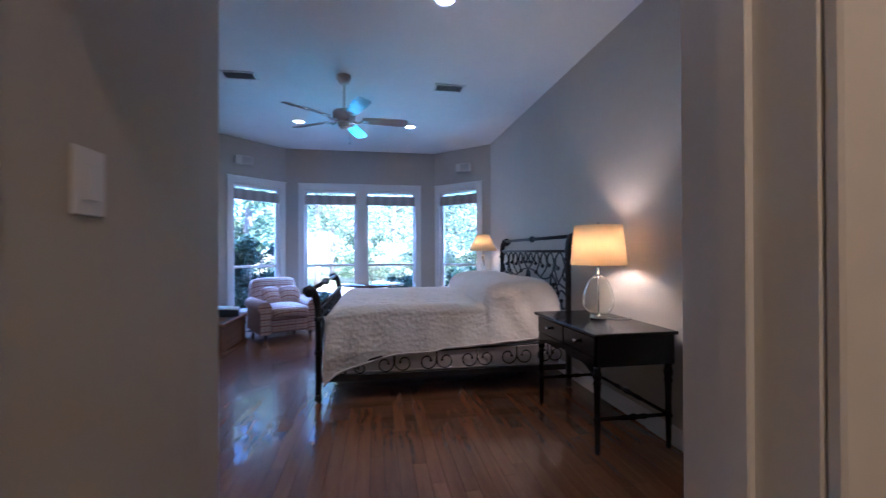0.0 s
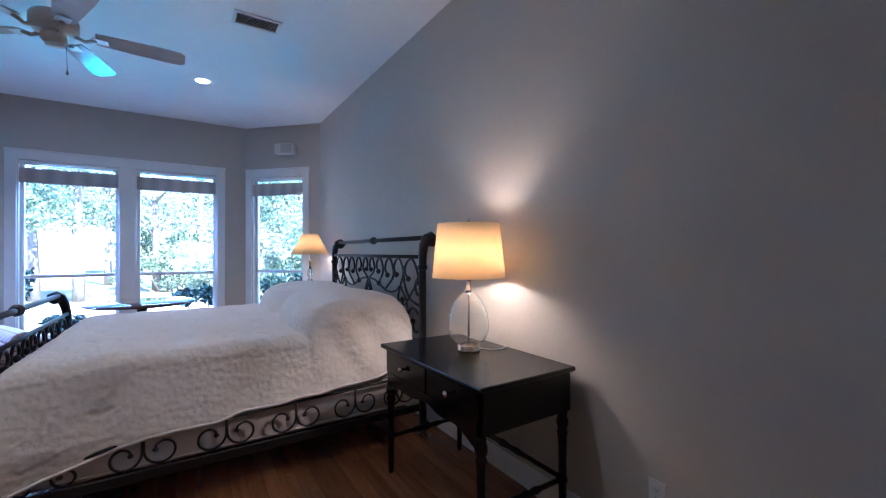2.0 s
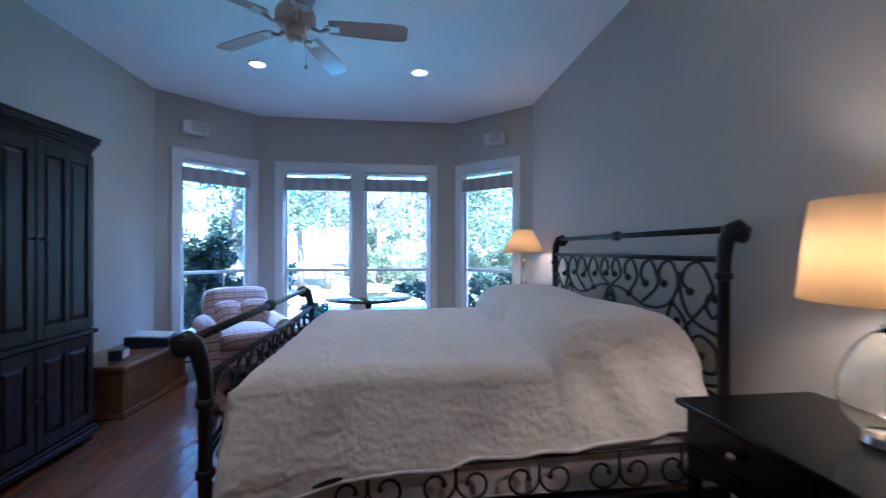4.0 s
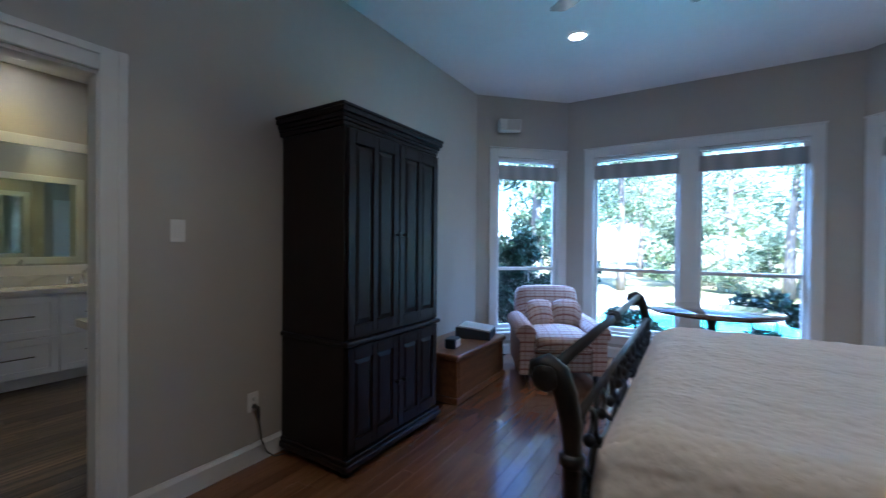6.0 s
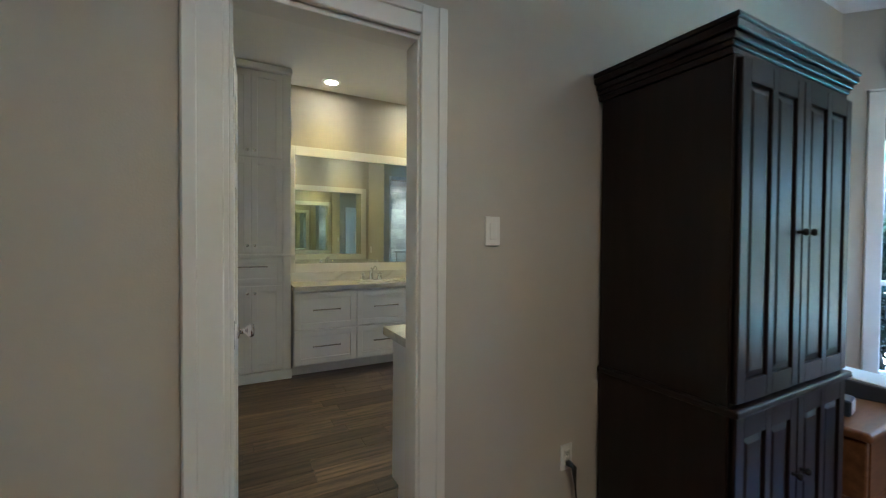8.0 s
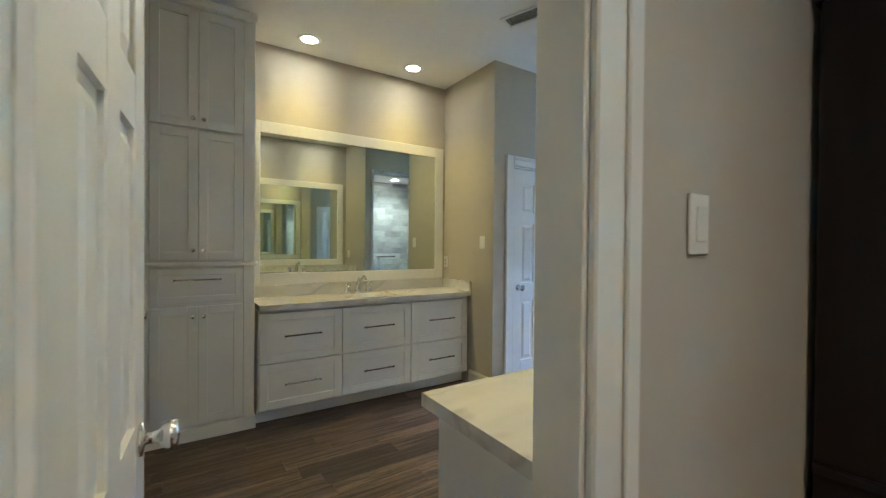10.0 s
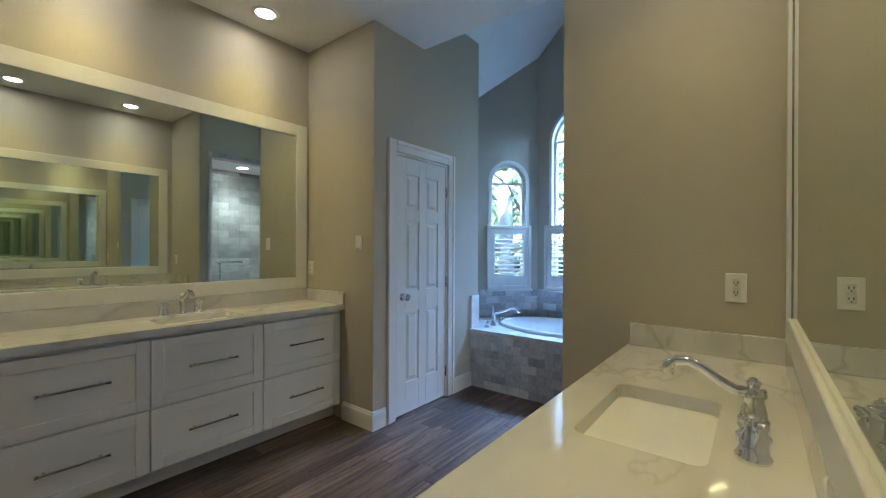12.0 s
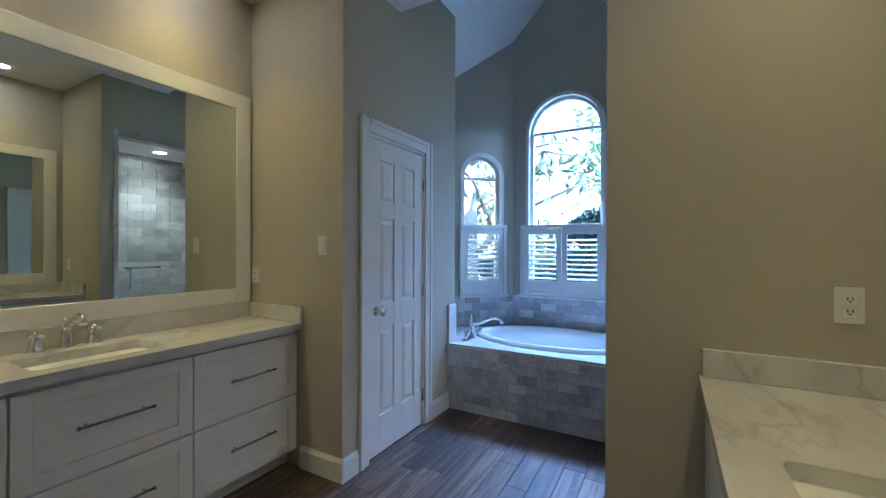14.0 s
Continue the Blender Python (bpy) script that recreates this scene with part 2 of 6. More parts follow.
def wall(name, p0, p1, thick, top, openings=(), label="", mat=None, bottom=0.0, breaks=()):
    """A wall from p0 to p1, its far side thick to the left. An opening is (s0, s1, z0, z1, arched)."""
    m, length = run(p0, p1)
    topf = top if callable(top) else (lambda s: top)
    bm = bmesh.new()
    cuts = sorted({0.0, length, *breaks, *[c for o in openings for c in o[:2]]})
    for a, b in zip(cuts, cuts[1:]):
        inside = [o for o in openings if o[0] - 1e-6 <= a and b <= o[1] + 1e-6]
        if not inside:
            prism(bm, a, b, 0, thick, bottom, topf(a), bottom, topf(b))
            continue
        o = inside[0]
        if o[2] > bottom:
            prism(bm, a, b, 0, thick, bottom, o[2], bottom, o[2])
        if not o[4]:
            prism(bm, a, b, 0, thick, o[3], topf(a), o[3], topf(b))
            continue
        mid, rad, n = (o[0] + o[1]) / 2, (o[1] - o[0]) / 2, 24
        for k in range(n):
            sa, sb = (mid - rad * math.cos(math.pi * i / n) for i in (k, k + 1))
            sa, sb = max(sa, a), min(sb, b)
            if sb - sa > 1e-6:
                za, zb = (o[3] + math.sqrt(max(rad * rad - (s - mid) ** 2, 0)) for s in (sa, sb))
                prism(bm, sa, sb, 0, thick, za, topf(sa), zb, topf(sb))
    bmesh.ops.remove_doubles(bm, verts=bm.verts, dist=1e-5)
    ob = part(name, bm, mat or WALL)
    ob.matrix_world = m
    return structure(ob, label or "painted plaster wall", "wall")


# ---- plan ----
XL, XR, XB = -2.40, 1.93, -2.495          # bedroom walls, bathroom side of the shared wall
BL, LL, RR, BR = (-1.56, 7.45), (-2.40, 6.61), (1.93, 6.61), (1.09, 7.45)   # bay corners
H, HB = 3.09, 2.95                        # ceilings
T = 0.14
XM, YA, XD = -5.58, 4.85, -4.77           # mirror wall, alcove side, closet-door wall
YE, YT, YW = 5.40, 6.09, 7.20             # end of the flat ceiling, tub front, tub window wall
XS = -3.37                                # end of the short partition
XC = -4.06                                # middle of the tub window


def vault(x):
    return 3.33 + (min(x, 2 * XC - x) + 4.77) * 1.0


# ---- walls ----
GREIGE = "warm grey painted wall with fine roller texture"
wall("wall_bedroom_east", (XR, 0.56), RR, -T, H, label=GREIGE)
wall("wall_bedroom_west", LL, (XL, 1.40), -0.095, H, [(LL[1] - 3.055, LL[1] - 2.43, 0, 2.05, False)], GREIGE)
wall("wall_bay_west", BL, LL, -T, H, [(0.115, 0.925, 0.30, 2.37, False)], GREIGE)
wall("wall_bay_east", RR, BR, -T, H, [(0.263, 1.073, 0.30, 2.37, False)], GREIGE)
wall("wall_bay_north", BR, BL, -T, H, [(0.36, 1.27, 0.30, 2.37, False), (1.43, 2.34, 0.30, 2.37, False)], GREIGE)
wall("wall_bedroom_southwest", (XL, 1.40), (-0.50, 1.40), -T, H, label=GREIGE)
wall("wall_vestibule_west", (-0.50, 1.40 - T), (-0.50, -1.6), -T, H, label=GREIGE, mat=BATHWALL)
wall("wall_entry", (-0.50, 0.56), (XR, 0.56), -0.20, H, [(0.03, 0.99, 0, 2.05, False)], GREIGE)
wall("wall_hall_east", (1.1, -1.6), (1.1, 0.36), -T, H, label=GREIGE, mat=BATHWALL)
wall("wall_hall_south", (-0.5, -1.6), (1.1, -1.6), -T, H, label=GREIGE)
wall("wall_bath_mirror", (XM, YA), (XM, 2.31), -T, HB, label=GREIGE, mat=BATHWALL)
wall("wall_bath_south", (XM, 2.31), (XB, 2.31), -T, HB, label=GREIGE, mat=BATHWALL)
wall("wall_bath_alcove", (XD - 0.10, YA), (XM, YA), -0.12, HB, label=GREIGE, mat=BATHWALL)
wall("wall_bath_closet", (XD, 6.22), (XD, YA), -0.10, 3.34, [(6.22 - 5.72, 6.22 - 5.07, 0, 2.045, False)], GREIGE, mat=BATHWALL)
wall("wall_closet_back", (XM, YA + 0.12), (XM, 6.22), 0.10, 3.34, label=GREIGE)
wall("wall_tub_return", (XM, 6.12), (XD - 0.10, 6.12), 0.10, 3.34, label=GREIGE, mat=BATHWALL)
P45, PB, PC = (-5.57, 6.22), (-4.59, YW), (-3.53, YW)
s45 = math.sqrt(0.5)
wall("wall_tub_angled", PB, P45, -T, lambda s: vault(-4.59 - s * s45) + 0.02, [(0.13, 0.56, 0.90, 2.08, True)], GREIGE, mat=BATHWALL)
wall("wall_tub_window", PC, PB, -T, lambda s: vault(-3.53 - s) + 0.02, [(0.16, 0.90, 0.88, 2.50, True)], GREIGE, breaks=(0.53,), mat=BATHWALL)
wall("wall_tub_east_angled", (XS, 7.04), PC, -T, 3.6, label=GREIGE, mat=BATHWALL)
wall("wall_shower_front", (XS, YA), (XS, 7.04), -0.12, 3.34, [(0.13, 0.90, 0.08, 2.40, False)], GREIGE, mat=BATHWALL)
wall("wall_bath_partition", (XB, YA), (XS + 0.12, YA), -0.12, HB, label=GREIGE, mat=BATHWALL)

# gable above the edge of the flat ceiling
bm = bmesh.new()
for xa, xb in ((XD - 0.1, XC), (XC, XS + 0.1)):
    prism(bm, xa, xb, YE - 0.08, YE, HB + 0.1, vault(xa) + 0.02, HB + 0.1, vault(xb) + 0.02)
structure(part("wall_tub_gable", bm, BATHWALL), "small gable wall above the lowered ceiling edge", "wall")

# ---- ceilings ----
def slab(name, pts, z, thick, mat, label, category):
    bm = bmesh.new()
    lo = [bm.verts.new((*p, z)) for p in pts]
    hi = [bm.verts.new((*p, z + thick)) for p in pts]
    bm.faces.new(lo), bm.faces.new(hi[::-1])
    for i in range(len(pts)):
        j = (i + 1) % len(pts)
        bm.faces.new((lo[i], hi[i], hi[j], lo[j]))
    return structure(part(name, bm, mat), label, category)


O = 0.14
slab("ceiling_bedroom", [(XL - 0.02, 0.36), (XR + O, 0.36), (XR + O, RR[1] + 0.06), (BR[0] + 0.06, BR[1] + O), (BL[0] - 0.06, BL[1] + O), (XL - O, LL[1] + 0.06), (XL - 0.04, LL[1])],
     H, 0.15, CEIL, "white painted ceiling with light texture", "ceiling")
slab("ceiling_hall", [(-0.64, -1.74), (1.24, -1.74), (1.24, 0.36), (-0.64, 0.36)], H, 0.15, CEIL, "white painted hall ceiling", "ceiling")
slab("ceiling_bath", [(XM - O, 2.17), (XB + 0.08, 2.17), (XB + 0.08, YA + 0.6), (XS, YA + 0.6), (XS, YE), (XM - O, YE)], HB, 0.1, CEIL, "white painted bathroom ceiling", "ceiling")
bm = bmesh.new()
for xa, xb in ((-5.8, XC), (XC, XS + 0.16)):
    prism(bm, xa, xb, YE - 0.1, YW + 0.2, vault(xa), vault(xa) + 0.12, vault(xb), vault(xb) + 0.12)
structure(part("ceiling_vault", bm, CEIL), "white vaulted ceiling above the bathtub", "ceiling")

# ---- floors ----
slab("floor_bedroom", [(XL - 0.05, 0.36), (XR + O, 0.36), (XR + O, RR[1]), (BR[0], BR[1] + 0.1), (BL[0], BL[1] + 0.1), (XL - 0.05, LL[1])], -0.2, 0.188, SUBFLOOR, "dark subfloor under the oak boards", "floor")
slab("floor_hall", [(-0.64, -1.74), (1.24, -1.74), (1.24, 0.36), (-0.64, 0.36)], -0.2, 0.2, OAK, "red oak hall floor", "floor")
slab("floor_bath", [(XM - O, 2.17), (XL - 0.05, 2.17), (XL - 0.05, YA), (XS + 1.0, YA), (XS + 1.0, YW), (PB[0], YW + 0.1), (XM - O, 6.1)], -0.2, 0.192, SUBFLOOR, "dark joints under the bathroom planks", "floor")


# ---- trim ----
def trim_bar(name, p0, p1, z0, z1, depth, label, category="trim", mat=None, cap=True):
    """A moulded board along a wall, standing out to the right of p0 to p1."""
    m, length = run(p0, p1)
    bm = bmesh.new()
    prof = [(0, z0), (-depth, z0), (-depth, z1 - 0.025), (-depth * 0.55, z1 - 0.008), (-depth * 0.4, z1), (0, z1)] if cap else [(0, z0), (-depth, z0), (-depth, z1), (0, z1)]
    a = [bm.verts.new((0, y, z)) for y, z in prof]
    b = [bm.verts.new((length, y, z)) for y, z in prof]
    bm.faces.new(a), bm.faces.new(b[::-1])
    for i in range(len(prof)):
        j = (i + 1) % len(prof)
        bm.faces.new((a[i], b[i], b[j], a[j]))
    ob = part(name, bm, mat or TRIM)
    ob.matrix_world = m
    return structure(ob, label, category)


BB = "white painted baseboard with a moulded top"
for p0, p1 in (((XR - 0.001, 6.61), (XR - 0.001, 0.57)), ((XL + 0.001, 1.41), (XL + 0.001, 2.325)), ((XL + 0.001, 3.151), (XL + 0.001, 6.61)),
               ((-2.39, 6.612), (-1.56, 7.442)), ((-1.55, 7.449), (1.08, 7.449)), ((1.09, 7.442), (1.92, 6.612)), ((-0.51, 1.401), (-2.38, 1.401))):
    trim_bar("baseboard", p0, p1, 0.0, 0.12, 0.016, BB, "baseboard")
for p0, p1 in (((XD + 0.001, YA), (XD + 0.001, 4.97)), ((XD + 0.001, 5.82), (XD + 0.001, YT)), ((-5.10, YA - 0.001), (XD + 0.0175, YA - 0.001)), ((XS + 0.1, YA - 0.001), (-3.06, YA - 0.001))):
    trim_bar("baseboard", p0, p1, 0.0, 0.135, 0.016, BB, "baseboard")


def casing(name, p0, p1, s0, s1, z0, z1, width=0.10, depth=0.018, sill=False, label="white moulded casing"):
    """A frame of moulded boards round an opening, on the right-hand face of p0 to p1."""
    m, _ = run(p0, p1)
    top = empty(name, m, label, "casing", kind="structure")

    def board(x0, x1, za, zb, wide_x):
        bm = bmesh.new()
        box(bm, x0, x1, -depth, -0.001, za, zb, 0.004)
        if wide_x:
            box(bm, x0 + width * 0.62, x1 - 0.004, -depth - 0.008, -depth + 0.001, za, zb, 0.003) if x0 >= s1 - 1e-6 else box(bm, x0 + 0.004, x1 - width * 0.62, -depth - 0.008, -depth + 0.001, za, zb, 0.003)
        else:
            box(bm, x0, x1, -depth - 0.008, -depth + 0.001, za + width * 0.62, zb - 0.004, 0.003)
        part("casing_board", bm, TRIM, top)
    board(s0 - width, s0, z0, z1 + width, True)
    board(s1, s1 + width, z0, z1 + width, True)
    board(s0 + 0.0005, s1 - 0.0005, z1, z1 + width, False)
    if sill:
        board(s0 + 0.0005, s1 - 0.0005, z0, z0 + width * 0.8, False)
    return top


def pane_material(name, tint, gloss):
    """Thin glass: clear, with a mirror-like sheen that grows at a slant."""
    m = bpy.data.materials.new(name)
    m.use_nodes = True
    n, l = m.node_tree.nodes, m.node_tree.links
    n.remove(n["Principled BSDF"])
    tr, gl, mx, fr = n.new("ShaderNodeBsdfTransparent"), n.new("ShaderNodeBsdfGlossy"), n.new("ShaderNodeMixShader"), n.new("ShaderNodeFresnel")
    tr.inputs["Color"].default_value = (*tint, 1)
    gl.inputs["Roughness"].default_value = 0.0
    fr.inputs["IOR"].default_value = gloss
    l.new(fr.outputs[0], mx.inputs[0]), l.new(tr.outputs[0], mx.inputs[1]), l.new(gl.outputs[0], mx.inputs[2])
    l.new(mx.outputs[0], n["Material Output"].inputs["Surface"])
    return m


PANE = pane_material("window_pane_glass", (0.97, 0.99, 0.98), 1.3)
SHOWERGLASS = pane_material("shower_glass", (0.93, 0.97, 0.95), 1.4)
def shade_material(name, color, through_share=0.45, weave=90):
    """Cloth that lets some light through."""
    m = bpy.data.materials.new(name)
    m.use_nodes = True
    n, l = m.node_tree.nodes, m.node_tree.links
    n.remove(n["Principled BSDF"])
    d, t, mx = n.new("ShaderNodeBsdfDiffuse"), n.new("ShaderNodeBsdfTranslucent"), n.new("ShaderNodeMixShader")
    tx, rp = n.new("ShaderNodeTexNoise"), n.new("ShaderNodeMix")
    tx.inputs["Scale"].default_value = weave
    rp.data_type = "RGBA"
    rp.inputs[6].default_value, rp.inputs[7].default_value = (*color, 1), (*[c * 0.88 for c in color], 1)
    l.new(tx.outputs["Fac"], rp.inputs[0])
    l.new(rp.outputs[2], d.inputs["Color"]), l.new(rp.outputs[2], t.inputs["Color"])
    mx.inputs[0].default_value = through_share
    l.new(d.outputs[0], mx.inputs[1]), l.new(t.outputs[0], mx.inputs[2]), l.new(mx.outputs[0], n["Material Output"].inputs["Surface"])
    return m


SHADECLOTH = shade_material("beige_grey_shade_cloth", (0.50, 0.46, 0.42), 0.25, 25)
_n, _l = SHADECLOTH.node_tree.nodes, SHADECLOTH.node_tree.links
_co, _wv = _n.new("ShaderNodeTexCoord"), _n.new("ShaderNodeTexWave")
_wv.bands_direction = "X"
_wv.inputs["Scale"].default_value = 1.9
_l.new(_co.outputs["Object"], _wv.inputs["Vector"])
_mx = [k for k in _n if k.bl_idname == "ShaderNodeMix"][0]
_mx.inputs[6].default_value, _mx.inputs[7].default_value = (0.54, 0.50, 0.46, 1), (0.42, 0.39, 0.36, 1)
_l.new(_wv.outputs["Fac"], _mx.inputs[0])


# ---- windows ----
def ring(bm, x0, x1, z0, z1, y0, y1, w, bev=0.003):
    box(bm, x0, x0 + w, y0, y1, z0, z1, bev)
    box(bm, x1 - w, x1, y0, y1, z0, z1, bev)
    box(bm, x0 + w, x1 - w, y0 + 0.001, y1 - 0.001, z0, z0 + w, bev)
    box(bm, x0 + w, x1 - w, y0 + 0.001, y1 - 0.001, z1 - w, z1, bev)


def bay_window(name, p0, p1, opens, z0, z1, label):
    """Casement units in a wall whose room side is to the left of p0 to p1; each with a fixed upper and a low lower light."""
    m, _ = run(p0, p1)
    win = empty(name, m, label, "window", kind="structure")
    w, d = 0.10, 0.02
    edges = [c for o in opens for c in o]
    for i, (a, b) in enumerate(opens):
        bm = bmesh.new()
        ring(bm, a + 0.001, b - 0.001, z0 + 0.001, z1 - 0.001, -0.10, -0.05, 0.045)
        part("window_frame", bm, TRIM, win)
        boxpart("meeting_rail", TRIM, win, a + 0.046, b - 0.046, -0.095, -0.055, 1.005, 1.045)
        for za, zb in ((z0 + 0.046, 1.004), (1.046, z1 - 0.046)):
            g = boxpart("pane", PANE, win, a + 0.046, b - 0.046, -0.078, -0.074, za, zb, bev=0)
            g.visible_shadow = False
        boxpart("jamb_lining", TRIM, win, a - 0.0005, a + 0.012, -0.049, 0.0, z0, z1, bev=0.002)
        boxpart("jamb_lining", TRIM, win, b - 0.012, b + 0.0005, -0.049, 0.0, z0, z1, bev=0.002)
    lo, hi = min(edges), max(edges)
    boxpart("casing_board", TRIM, win, lo - w, lo, 0.001, d, z0 - 0.03, z1 + w, label="white casing board")
    boxpart("casing_board", TRIM, win, hi, hi + w, 0.001, d, z0 - 0.03, z1 + w, label="white casing board")
    boxpart("head_casing", TRIM, win, lo, hi, 0.001, d, z1, z1 + w)
    boxpart("head_cap", TRIM, win, lo - w - 0.008, hi + w + 0.008, 0.001, d + 0.012, z1 + w + 0.0005, z1 + w + 0.018)
    if len(opens) > 1:
        boxpart("mullion_casing", TRIM, win, opens[0][1], opens[1][0], 0.001, d, z0, z1)
    boxpart("window_sill", TRIM, win, lo - w - 0.02, hi + w + 0.02, -0.049, 0.05, z0 - 0.06, z0 - 0.031, bev=0.006)
    boxpart("apron", TRIM, win, lo - w, hi + w, 0.001, 0.016, z0 - 0.14, z0 - 0.061)
    for a, b in opens:
        blind = empty("roman_shade", m, "grey striped roman shade drawn up at the window head", "window shade", "shades in the bay")
        bm = bmesh.new()
        for k in range(4):
            zz = z1 - 0.092 - k * 0.038
            prism(bm, a + 0.014, b - 0.014, -0.035 - 0.004 * k, -0.012 + 0.004 * k, zz - 0.05, zz, zz - 0.05, zz)
        part("folded_cloth", bm, SHADECLOTH, blind)
        boxpart("headrail", TRIM, blind, a + 0.014, b - 0.014, -0.045, -0.005, z1 - 0.035, z1 - 0.002)
        boxpart("bottom_bar", SHADECLOTH, blind, a + 0.016, b - 0.016, -0.03, -0.016, z1 - 0.262, z1 - 0.242)


WL = "white framed bay window with a low lower light"
bay_window("window_1", BL, LL, [(0.115, 0.925)], 0.30, 2.37, WL)
bay_window("window_2", BR, BL, [(0.36, 1.27), (1.43, 2.34)], 0.30, 2.37, "white double bay window divided by a wide mullion")
bay_window("window_3", RR, BR, [(0.263, 1.073)], 0.30, 2.37, WL)


def arched_window(name, p0, p1, a, b, z0, spring, bar, panels, shut, label):
    """An arched window with plantation shutters over its lower part."""
    m, _ = run(p0, p1)
    win = empty(name, m, label, "window", kind="structure")
    mid, rad, n = (a + b) / 2, (b - a) / 2, 28

    def arch(name, r0, r1, y0, y1, mat, foot):
        bm = bmesh.new()
        for k in range(n):
            vs = []
            for i in (k, k + 1):
                c, s = math.cos(math.pi * i / n), math.sin(math.pi * i / n)
                vs.append([bm.verts.new((mid - r * c, y, spring + r * s)) for r in (r0, r1) for y in (y0, y1)])
            p, q = vs
            for f in ((0, 1, 3, 2),):
                if k == 0:
                    bm.faces.new([p[i] for i in f])
                if k == n - 1:
                    bm.faces.new([q[i] for i in f])
            bm.faces.new((p[0], q[0], q[1], p[1])), bm.faces.new((p[2], p[3], q[3], q[2]))
            bm.faces.new((p[0], p[2], q[2], q[0])), bm.faces.new((p[1], q[1], q[3], p[3]))
        bmesh.ops.remove_doubles(bm, verts=bm.verts, dist=1e-5)
        if foot is not None:
            box(bm, mid - r1, mid - r0, y0, y1, foot, spring)
            box(bm, mid + r0, mid + r1, y0, y1, foot, spring)
        return part(name, bm, mat, win)
    arch("window_frame", rad - 0.04, rad - 0.001, -0.11, -0.06, TRIM, z0)
    arch("jamb_lining", rad - 0.01, rad + 0.022, -0.058, 0.006, TRIM, z0)
    boxpart("glazing_bar", TRIM, win, a + 0.041, b - 0.041, -0.10, -0.07, bar - 0.014, bar + 0.014)
    boxpart("bottom_rail", TRIM, win, a + 0.041, b - 0.041, -0.11, -0.06, z0 + 0.001, z0 + 0.05)
    bm = bmesh.new()
    ps = [(a + 0.04, z0 + 0.05), (b - 0.04, z0 + 0.05)] + [(mid + (rad - 0.04) * math.cos(math.pi * k / n), spring + (rad - 0.04) * math.sin(math.pi * k / n)) for k in range(n + 1)]
    lo, hi = ([bm.verts.new((x, y, z)) for x, z in ps] for y in (-0.087, -0.083))
    bm.faces.new(lo), bm.faces.new(hi[::-1])
    for i in range(len(ps)):
        bm.faces.new((lo[i], lo[i - 1], hi[i - 1], hi[i]))
    g = part("pane", bm, PANE, win)
    g.visible_shadow = False
    # shutters
    s0, s1, b0, b1 = shut
    sh = empty("plantation_shutter", m, "white plantation shutters with open louvres over the lower window", "shutter", "shutters by the bathtub")
    bm = bmesh.new()
    ring(bm, s0, s1, b0, b1, 0.003, 0.045, 0.035)
    part("shutter_frame", bm, TRIM, sh)
    boxpart("shutter_sill", TRIM, sh, s0 - 0.012, s1 + 0.012, 0.003, 0.065, b0 - 0.024, b0 - 0.001)
    step = (s1 - s0 - 0.07) / panels
    for k in range(panels):
        x0, x1 = s0 + 0.037 + k * step, s0 + 0.033 + (k + 1) * step
        bm = bmesh.new()
        sw = 0.05
        box(bm, x0, x0 + sw, 0.008, 0.034, b0 + 0.037, b1 - 0.037, 0.002)
        box(bm, x1 - sw, x1, 0.008, 0.034, b0 + 0.037, b1 - 0.037, 0.002)
        box(bm, x0 + sw, x1 - sw, 0.009, 0.033, b0 + 0.037, b0 + 0.15, 0.002)
        box(bm, x0 + sw, x1 - sw, 0.009, 0.033, b1 - 0.10, b1 - 0.037, 0.002)
        pan = part("shutter_panel", bm, TRIM, sh)
        z = b0 + 0.17
        while z < b1 - 0.115:
            bm = box(bmesh.new(), x0 + sw + 0.001, x1 - sw - 0.001, -0.027, 0.027, -0.004, 0.004, 0.002)
            bmesh.ops.transform(bm, matrix=Matrix.Translation((0, 0.02, z)) @ Matrix.Rotation(radians(-14), 4, "X"), verts=bm.verts)
            part("louvre", bm, TRIM, pan)
            z += 0.048


arched_window("window_4", PC, PB, 0.16, 0.90, 0.88, 2.50, 2.52, 2, (0.13, 0.965, 0.86, 1.575), "tall arched window with clear glass above the bathtub")
arched_window("window_5", PB, P45, 0.13, 0.56, 0.90, 2.08, 2.06, 1, (0.09, 0.60, 0.86, 1.575), "small arched window with clear glass beside the bathtub")


